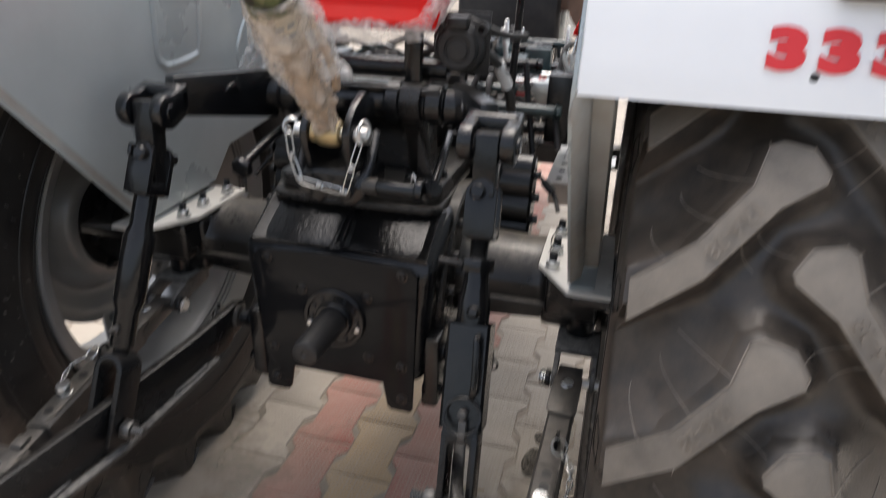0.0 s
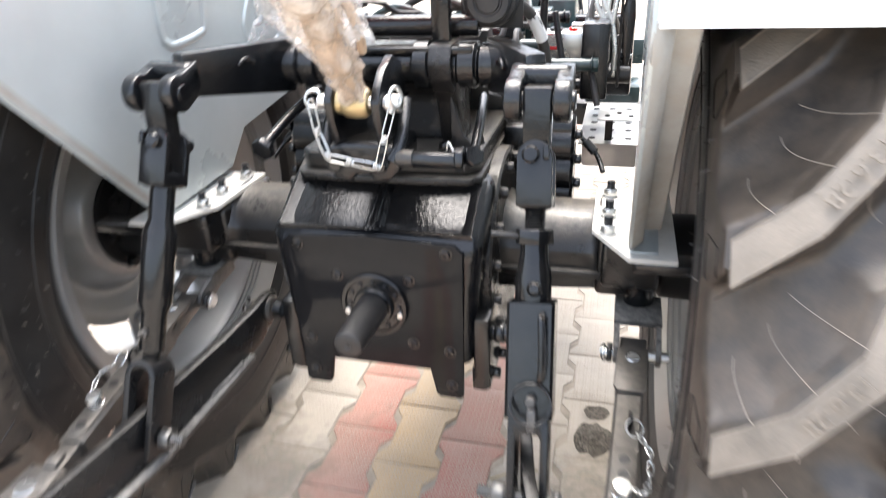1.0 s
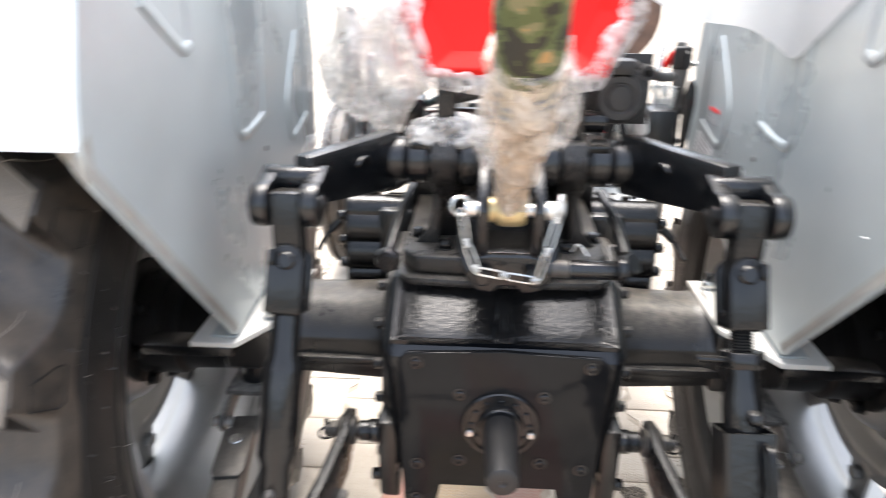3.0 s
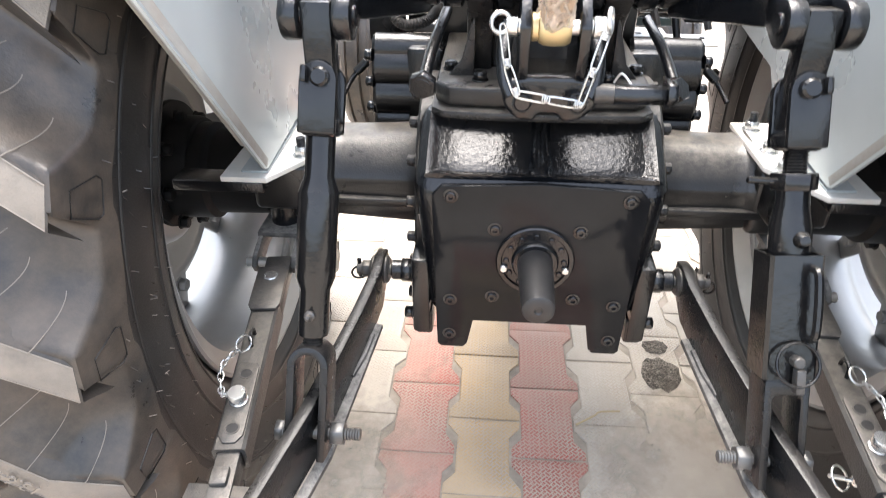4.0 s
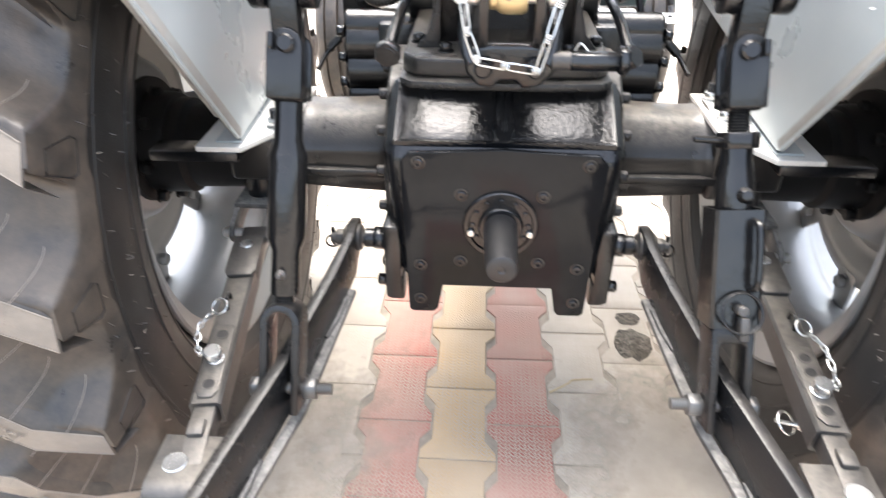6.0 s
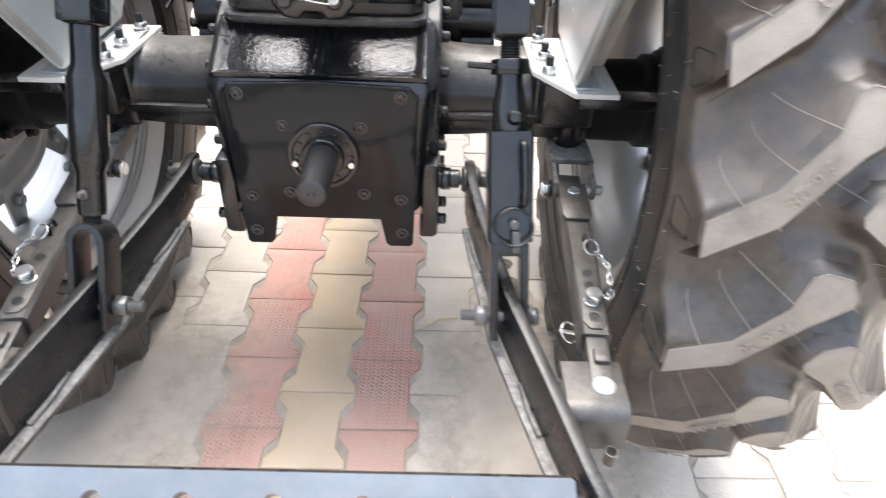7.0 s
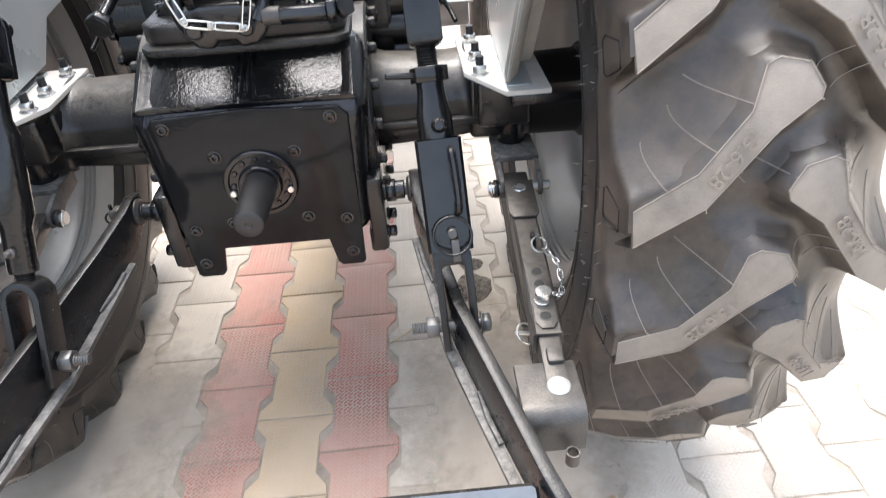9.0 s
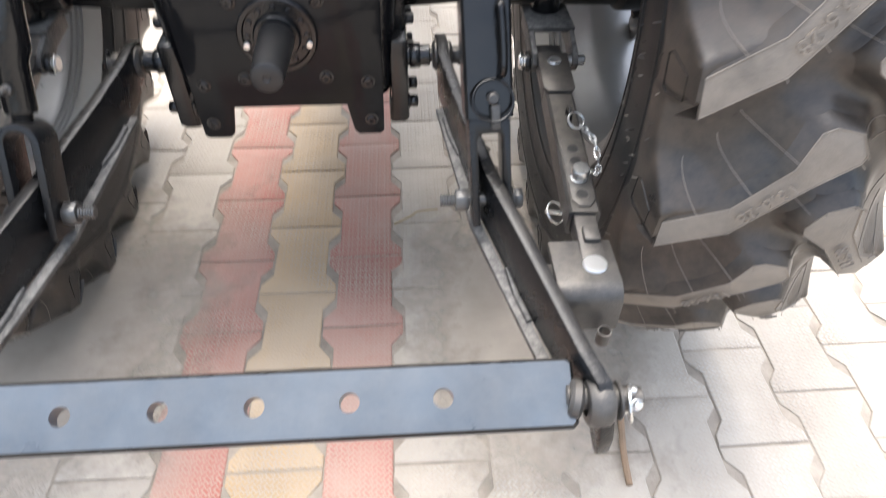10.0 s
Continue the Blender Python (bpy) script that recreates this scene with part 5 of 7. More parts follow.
def build_stabiliser(lefthand):
    it = thing("stabiliser", (0.432, 0.02, 0.59), "dusty grey telescopic stabiliser bar with pin holes", "stabiliser bar", "stabiliser bars")
    # the left bar hangs a little nearer the middle at its rear end
    inboard = 0.018 if lefthand else 0.0
    ahead = 0.0 if lefthand else -0.030     # right bracket set a little further back to fit the camera's view
    p0, p1 = Vector((0.432 - inboard * 0.25, 0.024, 0.506)), Vector((0.414 - inboard * 2, -0.405, 0.468))
    m = along(p0, p1, (1, 0, 0))   # z towards the rear, x right, y ~ down or up
    up = -1 if (m.to_3x3() @ Vector((0, 1, 0))).z < 0 else 1
    # bracket under the axle's stub: a plate with two cheeks that reach back to the pin
    bm = bmesh.new()
    box(bm, (0.440, 0.158 + ahead * 0.8, 0.546), (0.080, 0.092, 0.010), None, bevel=0.002)
    for s in (1, -1):
        prism(bm, [(0.195, 0.545), (0.116, 0.545), (0.070, 0.530), (0.058, 0.514), (0.066, 0.498), (0.090, 0.496), (0.130, 0.512), (0.195, 0.520)], 0.009, Matrix.Translation((0.440 + s * 0.034, ahead, 0)) @ YZ, bevel=0.002)
    part("axle_bracket", bm, WORN, it, "dusty U-shaped bracket")
    bm = bmesh.new()
    rod(bm, (0.384, 0.076 + ahead, 0.512), (0.492, 0.076 + ahead, 0.512), 0.009)
    rod(bm, (0.381, 0.076 + ahead, 0.512), (0.388, 0.076 + ahead, 0.512), 0.012)
    pin = part("bracket_pin", bm, ZINC, it)
    bm = bmesh.new()
    hexagon(bm, (0.400, 0.076 + ahead, 0.512), (-1, 0, 0), 0.030, 0.009)
    part("nut", bm, LINK, pin)
    bm = bmesh.new()
    ring(bm, (0.386, 0.072 + ahead, 0.514), (1, -0.3, 0.3), 0.014, 0.0015)
    part("clip", bm, ZINC, pin, "wire clip ring")
    # front knuckle and the strap riveted on it
    bm = bmesh.new()
    box(bm, (0, 0, 0.006), (0.044, 0.026, 0.130), m, bevel=0.004)
    part("knuckle", bm, FORGED, it)
    bm = bmesh.new()
    prism(bm, [(-0.025, -0.012), (0.025, -0.012), (0.025, 0.080), (0.019, 0.091), (-0.019, 0.091), (-0.025, 0.080)], 0.007, m @ Matrix.Translation((0, up * 0.0240, 0)) @ XZ, bevel=0.002)
    box(bm, (0, up * 0.016, 0.02), (0.042, 0.014, 0.05), m, bevel=0.003)
    part("knuckle_strap", bm, FORGED, it)
    bm = bmesh.new()
    rod(bm, m @ Vector((0, up * 0.026, 0.014)), m @ Vector((0, up * 0.031, 0.014)), 0.0115, seg=24)
    part("rivet", bm, ZINC, it, "bright rivet head")
    # sleeve of four walls, holes shown as dark sockets with a rim on a raised strap
    bm = bmesh.new()
    z0, z1, w = 0.062, 0.342, 0.0185
    square_tube(bm, m, w + 0.0025, w + 0.0025, 0.005, z0, z1)
    sleeve = part("outer_sleeve", bm, FORGED, it, "dusty square steel sleeve")
    bm = bmesh.new()
    prism(bm, [(-0.012, 0.200), (0.012, 0.200), (0.016, 0.208), (0.016, 0.322), (0.008, 0.334), (-0.008, 0.334), (-0.016, 0.322), (-0.016, 0.208)], 0.003,
          m @ Matrix.Translation((0, up * (w + 0.004), 0)) @ XZ, bevel=0.001)
    part("hole_strap", bm, FORGED, sleeve)
    for z in (0.222, 0.248, 0.312) if not lefthand else (0.220, 0.312):
        bm = bmesh.new()
        a, b = m @ Vector((0, up * (w + 0.0052), z)), m @ Vector((0, up * (w + 0.0062), z))
        tube(bm, a, b, 0.0098, 0.0078, 20)
        part("hole_rim", bm, FORGED, sleeve)
        bm = bmesh.new()
        rod(bm, m @ Vector((0, up * (w + 0.0042), z)), m @ Vector((0, up * (w + 0.0057), z)), 0.0078, seg=20, chamfer=0.0002)
        part("pin_hole", bm, PLASTIC, sleeve, "dark pin hole")
    bm = bmesh.new()
    box(bm, (0, 0, 0.365), (0.030, 0.030, 0.13), m, bevel=0.003)
    box(bm, (0.002, up * 0.018, 0.378), (0.022, 0.010, 0.026), m, bevel=0.004)
    part("inner_bar", bm, FORGED, it)
    # the pin through the holes
    zp = 0.282 if not lefthand else 0.268
    bm = bmesh.new()
    top = m @ Vector((0, up * (w + 0.004), zp))
    n_ = m.to_3x3() @ Vector((0, up, 0))
    lathe(bm, [(0, 0), (0.0115, 0), (0.0125, 0.002), (0.0125, 0.0045), (0.0095, 0.006), (0.0095, 0.009), (0.0125, 0.0105), (0.0125, 0.019), (0.0115, 0.0205), (0, 0.021)], along(top, top + n_), 24)
    rod(bm, top, top - n_ * 0.075, 0.0075)
    pin = part("pin", bm, ZINC, it, "bright zinc plated pin")
    if not lefthand:
        bm = bmesh.new()
        end = top - n_ * 0.066 + Vector((-0.022, 0, 0))
        ring(bm, end, (0.5, -0.4, 0.75), 0.016, 0.0016)
        rod(bm, end + Vector((-0.016, 0, 0.004)), end + Vector((0.02, 0, -0.004)), 0.003)
        part("clip", bm, ZINC, pin, "wire clip ring")
    # ring and chain that hold the pin
    eye = m @ Vector((0.006, up * (w + 0.014), 0.162))
    bm = bmesh.new()
    sweep(bm, [m @ Vector(p) for p in smooth_path([(0.004, up * w, 0.140), (0.004, up * (w + 0.016), 0.143), (0.004, up * (w + 0.018), 0.160), (0.004, up * (w + 0.002), 0.165)], 4)], 0.003, 8)
    part("eye", bm, LINK, it)
    bm = bmesh.new()
    ring(bm, eye + Vector((0.004, -0.012, 0.002)), (0.25, -0.5, 0.8), 0.0125, 0.0016)
    part("key_ring", bm, ZINC, it)
    path = smooth_path([eye + Vector((0.008, -0.022, 0.0)), eye + Vector((0.026, -0.045, -0.012)), top + Vector((0.032, 0.018, -0.004)), top + Vector((0.014, 0.004, 0.010))], 4)
    for i in range(len(path) - 1):
        a, b = path[i], path[i + 1]
        d = (b - a)
        c = (a + b) / 2
        side = d.cross(Vector((0, 0, 1)) if i % 2 else Vector((1, 0, 0.2))).normalized()
        d = d.normalized()
        h = (b - a).length * 0.72
        loop = [c + d * h * math.cos(radians(t)) + side * 0.0042 * math.sin(radians(t)) for t in range(0, 360, 30)]
        bm = bmesh.new()
        sweep(bm, loop, 0.0012, 6, True)
        part("chain_link", bm, ZINC, it)
    # block on the lower link, bent over at the back
    bm = bmesh.new()
    bend = [(math.sin(radians(a)), math.cos(radians(a))) for a in range(0, 91, 10)]
    out = [(-0.358, 0.484)] + [(-0.422 - 0.025 * s, 0.457 + 0.025 * c) for s, c in bend] + [(-0.447, 0.414), (-0.438, 0.414)]
    out += [(-0.422 - 0.016 * s, 0.457 + 0.016 * c) for s, c in reversed(bend)] + [(-0.359, 0.475)]
    prism(bm, out, 0.080, Matrix.Translation((0.402 - inboard, 0, 0)) @ YZ, bevel=0.0015)
    box(bm, (0.404 - inboard, -0.395, 0.436), (0.076, 0.080, 0.008), None, bevel=0.002)
    part("end_bracket", bm, FORGED, it, "bent grey steel end bracket")
    bm = bmesh.new()
    rod(bm, (0.414 - inboard, -0.400, 0.480), (0.414 - inboard, -0.400, 0.4855), 0.0155, seg=28)
    part("end_pin_head", bm, ZINC, it, "bright flat pin head")
    bm = bmesh.new()
    tube(bm, (0.421 - inboard, -0.462, 0.430), (0.421 - inboard, -0.462, 0.410), 0.009, 0.007)
    part("stub_tube", bm, FORGED, it)
    return it


# ---- drawbar ----
def build_drawbar():
    it = thing("drawbar", (0, -0.546, 0.43), "blue-black painted drawbar with five round holes", "drawbar")
    c = Vector((0.012, -0.547, 0.430))
    tilt = radians(-24)     # face looks up and back
    m = Matrix.Translation(c) @ Matrix.Rotation(-tilt, 4, "X")
    half, w, t = 0.354, 0.0395, 0.018
    # flat bar with drilled holes: walls round each hole, top and bottom faces as rings
    bm = bmesh.new()
    holes = [-0.206, -0.103, 0.0, 0.103, 0.206]
    r, seg = 0.0112, 96
    cuts = [-half] + [(a + b) / 2 for a, b in zip(holes, holes[1:])] + [half]
    for i, hx in enumerate(holes):
        x0, x1 = cuts[i], cuts[i + 1]
        rim = []
        for k in range(seg):
            a = 2 * math.pi * k / seg
            dx, dy = math.cos(a), math.sin(a)
            s = min(((x1 - hx) if dx > 0 else (hx - x0)) / max(abs(dx), 1e-9), w / max(abs(dy), 1e-9))
            rim.append((hx + dx * s, dy * s))
        for cx, cy in ((x0, w), (x1, w), (x0, -w), (x1, -w)):
            if abs(abs(cx) - half) < 1e-6:
                corners = [(cx - math.copysign(0.006, cx), cy), (cx, cy - math.copysign(0.006, cy))]
            else:
                corners = [(cx, cy)]
            for px_, py_ in corners:
                k = round(math.atan2(py_, px_ - hx) / (2 * math.pi) * seg) % seg
                rim[k] = (px_, py_)
        for zs in (1, -1):
            inner = [bm.verts.new((hx + r * math.cos(2 * math.pi * k / seg), r * math.sin(2 * math.pi * k / seg), zs * t / 2)) for k in range(seg)]
            outer = [bm.verts.new((x, y, zs * t / 2)) for x, y in rim]
            for k in range(seg):
                f = (inner[k], outer[k], outer[(k + 1) % seg], inner[(k + 1) % seg])
                bm.faces.new(f if zs > 0 else f[::-1])
            if zs > 0:
                top_in, top_out = inner, outer
            else:
                for k in range(seg):
                    bm.faces.new((top_in[k], top_in[(k + 1) % seg], inner[(k + 1) % seg], inner[k]))
                    a, b = top_out[k], top_out[(k + 1) % seg]
                    mid = (a.co + b.co) / 2
                    if abs(abs(mid.y) - w) < 1e-5 or abs(mid.x) > half - 0.0112:
                        bm.faces.new((a, outer[k], outer[(k + 1) % seg], b))
    bmesh.ops.remove_doubles(bm, verts=bm.verts[:], dist=1e-5)
    bmesh.ops.recalc_face_normals(bm, faces=bm.faces[:])
    rim = [e for e in bm.edges if e.calc_face_angle(0) > 1.2 and all(abs(abs(v.co.y) - w) < 1e-4 or abs(v.co.x) > half - 0.012 for v in e.verts)]
    worn = bmesh.ops.bevel(bm, geom=rim, offset=0.004, segments=1, profile=0.5, affect="EDGES", material=-1)
    # bevel faces are coloured black, to draw dark lines along the bar's edges
    for f in worn["faces"]:
        f.material_index = 1
    bm.transform(m)
    part("bar", bm, [BAR, LINK], it, angle=18)
    for s in (1, -1):
        bm = bmesh.new()
        e = Vector((s * 0.354, -0.550, 0.429))
        rod(bm, e, Vector((s * 0.440, -0.556, 0.425)), 0.0145)
        rod(bm, Vector((s * 0.357, -0.552, 0.428)), Vector((s * 0.372, -0.555, 0.4265)), 0.024, chamfer=0.004)
        rod(bm, Vector((s * 0.412, -0.556, 0.425)), Vector((s * 0.416, -0.556, 0.425)), 0.022)
        part("end_pin", bm, FORGED, it, "round steel end pin with a collar")
        bm = bmesh.new()
        ring(bm, (s * 0.428, -0.560, 0.423), (s * 1, -0.2, 0.25), 0.020, 0.002)
        rod(bm, (s * 0.428, -0.556, 0.447), (s * 0.428, -0.556, 0.40), 0.004)
        bolt(bm, (s * 0.428, -0.572, 0.44), (0, -0.6, 0.8), 0.010, 0.006)
        part("lynch_pin", bm, ZINC, it, "lynch pin with a sprung ring")


# ---- top link, its rocker, chain ----
def build_top_hitch(tractor):
    bm = bmesh.new()
    for s in (1, -1):
        # cheek plates, and the lever that curves down to the yoke
        out = [(0.085, 0.825), (0.035, 0.84), (0.004, 0.868), (-0.014, 0.915), (-0.018, 0.945), (-0.004, 0.965), (0.02, 0.985), (0.06, 1.0), (0.10, 0.985), (0.12, 0.90), (0.12, 0.825)]
        prism(bm, out, 0.014, Matrix.Translation((s * 0.037, 0, 0)) @ YZ, bevel=0.003)
        sweep(bm, smooth_path([(s * 0.056, 0.07, 0.93), (s * 0.062, 0.035, 0.90), (s * 0.060, 0.01, 0.872), (s * 0.050, -0.002, 0.853)], 5), 0.010, 10, flat=0.7)
    rocker = part("top_link_rocker", bm, CAST, tractor, "black cast cheeks of the top link rocker")
    bm = bmesh.new()
    prism(bm, [(-0.064, 0.858), (-0.056, 0.874), (-0.03, 0.880), (0.03, 0.880), (0.060, 0.874), (0.068, 0.858), (0.063, 0.838), (0.044, 0.820), (0.020, 0.816), (0.012, 0.828), (-0.012, 0.828), (-0.020, 0.816), (-0.044, 0.820), (-0.060, 0.838)], 0.046, Matrix.Translation((0, 0.024, -0.002)) @ XZ, bevel=0.007, seg=3)
    box(bm, (0, 0.07, 0.85), (0.115, 0.10, 0.04), None, bevel=0.01, seg=3)
    part("yoke", bm, CAST, rocker)
    for x in (-0.036, 0.036):
        bm = bmesh.new()
        rod(bm, (x, 0.002, 0.849), (x, -0.020, 0.849), 0.011)
        ring(bm, (x, -0.016, 0.849), (0.2, -1, 0.2), 0.0125, 0.0012)
        rod(bm, (x - 0.014, -0.017, 0.846), (x + 0.014, -0.017, 0.852), 0.0014, seg=8)
        part("yoke_pin", bm, CAST, rocker)
    bm = bmesh.new()
    rod(bm, (0.058, 0.006, 0.856), (0.085, 0.005, 0.856), 0.013)
    part("sensing_rod", bm, FORGED, rocker, "scuffed grey rod end")
    bm = bmesh.new()
    hexagon(bm, (0.083, 0.005, 0.856), (1, 0, 0), 0.024, 0.068)
    hexagon(bm, (0.150, 0.005, 0.858), (1, 0.1, 0), 0.034, 0.013)
    part("hex_rod", bm, CAST, rocker, "black hexagonal adjuster")
    # pivot pin of the top link
    bm = bmesh.new()
    rod(bm, (-0.062, 0.008, 0.940), (0.070, 0.008, 0.940), 0.0095)
    rod(bm, (0.047, 0.008, 0.940), (0.070, 0.008, 0.940), 0.0135)
    rod(bm, (-0.062, 0.008, 0.940), (-0.046, 0.008, 0.940), 0.0115)
    collar = bmesh.new()
    rod(collar, (-0.030, 0.008, 0.940), (-0.020, 0.008, 0.940), 0.0175)
    part("spacer", collar, BRASS, rocker, "yellow plated spacer")
    part("top_pin", bm, ZINC, rocker, "bright top link pin")
    bm = bmesh.new()
    ring(bm, (-0.068, 0.004, 0.945), (0.25, -1, 0.2), 0.0125, 0.003)
    part("pin_ring", bm, ZINC, rocker)
    bm = bmesh.new()
    ring(bm, (0.066, -0.006, 0.952), (1, -0.3, 0.1), 0.014, 0.003)
    part("pin_ring", bm, ZINC, rocker)


def build_chain():
    chain = thing("safety_chain", (0, -0.012, 0.85), "bright twisted-wire chain looped below the top link pin", "chain")
    pts = [Vector(p) for p in ((-0.066, -0.012, 0.945), (-0.058, -0.018, 0.898), (-0.044, -0.022, 0.862), (-0.004, -0.026, 0.857), (0.038, -0.026, 0.851), (0.050, -0.022, 0.895), (0.062, -0.012, 0.938))]
    for i, (a, b) in enumerate(zip(pts, pts[1:])):
        d = b - a
        c = (a + b) / 2
        d.normalize()
        side = d.cross(Vector((0, -1, 0.2)) if i % 2 else Vector((0.5, -1, 0.3))).normalized()
        h = (b - a).length * 0.56
        bm = bmesh.new()
        loop = [c + d * h * (1 if math.cos(radians(t)) > 0 else -1) * abs(math.cos(radians(t))) ** 0.5 + side * 0.0050 * (1 if math.sin(radians(t)) > 0 else -1) * abs(math.sin(radians(t))) ** 0.6 for t in range(0, 360, 20)]
        sweep(bm, loop, 0.0014, 6, True)
        part("chain_link", bm, ZINC, chain)
        bm = bmesh.new()
        for k in (-1, 0, 1):
            ring(bm, b - d * 0.004 + d * 0.0028 * k, d, 0.0042, 0.0011, 12)
        part("twist", bm, ZINC, chain)


def build_top_link():
    base, d = Vector((0, 0.008, 0.940)), Vector((0.0, -0.60, 0.80)).normalized()
    it = thing("top_link", base, "top link wrapped in brown stretch film and camouflage cloth", "top link")
    m = along(base, base + d, (1, 0, 0))
    bm = bmesh.new()
    lathe(bm, [(0.009, -0.021), (0.019, -0.020), (0.0225, -0.014), (0.0235, 0), (0.0225, 0.014), (0.019, 0.020), (0.009, 0.021), (0.009, -0.021)], Matrix.Translation(base) @ X_AXIS, 24)
    rod(bm, base + d * 0.015, base + d * 0.05, 0.015)
    part("ball_end", bm, BRASS, it, "yellow plated ball end")

    def wrapped(h0, h1, r0, r1, rough, steps=30, seg=36, seed=0):
        t = bmesh.new()
        rings = []
        for i in range(steps + 1):
            f = i / steps
            h = h0 + (h1 - h0) * f
            row = []
            for k in range(seg):
                a = 2 * math.pi * k / seg
                p = Vector((math.cos(a) * 1.6, math.sin(a) * 1.6, h * 26 + seed))
                q = Vector((math.cos(a + h * 30) * 3.4, math.sin(a + h * 30) * 3.4, h * 60 + seed))
                r = (r0 + (r1 - r0) * f) * (1 + rough * noise.noise(p) + rough * 0.5 * abs(noise.noise(q)))
                row.append(t.verts.new((r * math.cos(a), r * math.sin(a), h)))
            rings.append(row)
        for a, b in zip(rings, rings[1:]):
            for k in range(seg):
                t.faces.new((a[k], a[(k + 1) % seg], b[(k + 1) % seg], b[k]))
        t.faces.new(rings[0][::-1])
        t.faces.new(rings[-1])
        t.transform(m)
        return t

    part("inner_wrap", wrapped(0.022, 0.268, 0.018, 0.030, 0.26, 50, 48), CLOTH, it, "brown crumpled wrapping", angle=70)
    part("cloth_cover", wrapped(0.258, 0.56, 0.035, 0.037, 0.12, seed=4), CAMO, it, "camouflage patterned cloth", angle=70)
    part("stretch_film", wrapped(0.018, 0.28, 0.020, 0.038, 0.50, 90, 72, 9), WRAP, it, "loose glossy stretch film", angle=70)
    collar = part("paper_collar", wrapped(0.206, 0.262, 0.0335, 0.036, 0.06, 12, 36, 2), COLLAR, it, "cream printed paper collar", angle=70)
    for row in range(3):
        for k in range(5):
            a = radians(-148 + 24 * k + 5 * row)
            if (row + k) % 4 == 3:
                continue
            h = 0.218 + 0.014 * row
            bm = bmesh.new()
            q = m @ Matrix.Rotation(a, 4, "Z") @ Matrix.Translation((0.0375, 0, h))
            box(bm, (0, 0, 0), (0.0008, 0.010 + 0.002 * (k % 2), 0.0042), q)
            part("print_bar", bm, INK, collar)
    for c, size, seed in (((0.036, 0.006, 0.20), (0.024, 0.018, 0.075), 1.0), ((-0.034, 0.0, 0.155), (0.018, 0.016, 0.05), 5.0)):
        bm = bmesh.new()
        bmesh.ops.create_icosphere(bm, subdivisions=4, radius=1.0)
        for v in bm.verts:
            p = v.co.copy()
            k = 1 + 0.35 * noise.noise(p * 1.9 + Vector((seed, 0, 0))) + 0.3 * abs(noise.noise(p * 4.5 + Vector((0, seed, 0))))
            v.co = Vector((c[0] + p.x * size[0] * k, c[1] + p.y * size[1] * k, c[2] + p.z * size[2] * k))
        bm.transform(m)
        part("loose_film", bm, THIN_FILM, it, "loose clear film", angle=70)
    bm = bmesh.new()
    sweep(bm, [m @ Vector(p) for p in smooth_path([(0.026, 0.014, 0.24), (0.036, 0.02, 0.16), (0.034, 0.022, 0.11), (0.030, 0.02, 0.085)], 5)], 0.007, 8)
    part("paper_strip", bm, CLOTH, it)


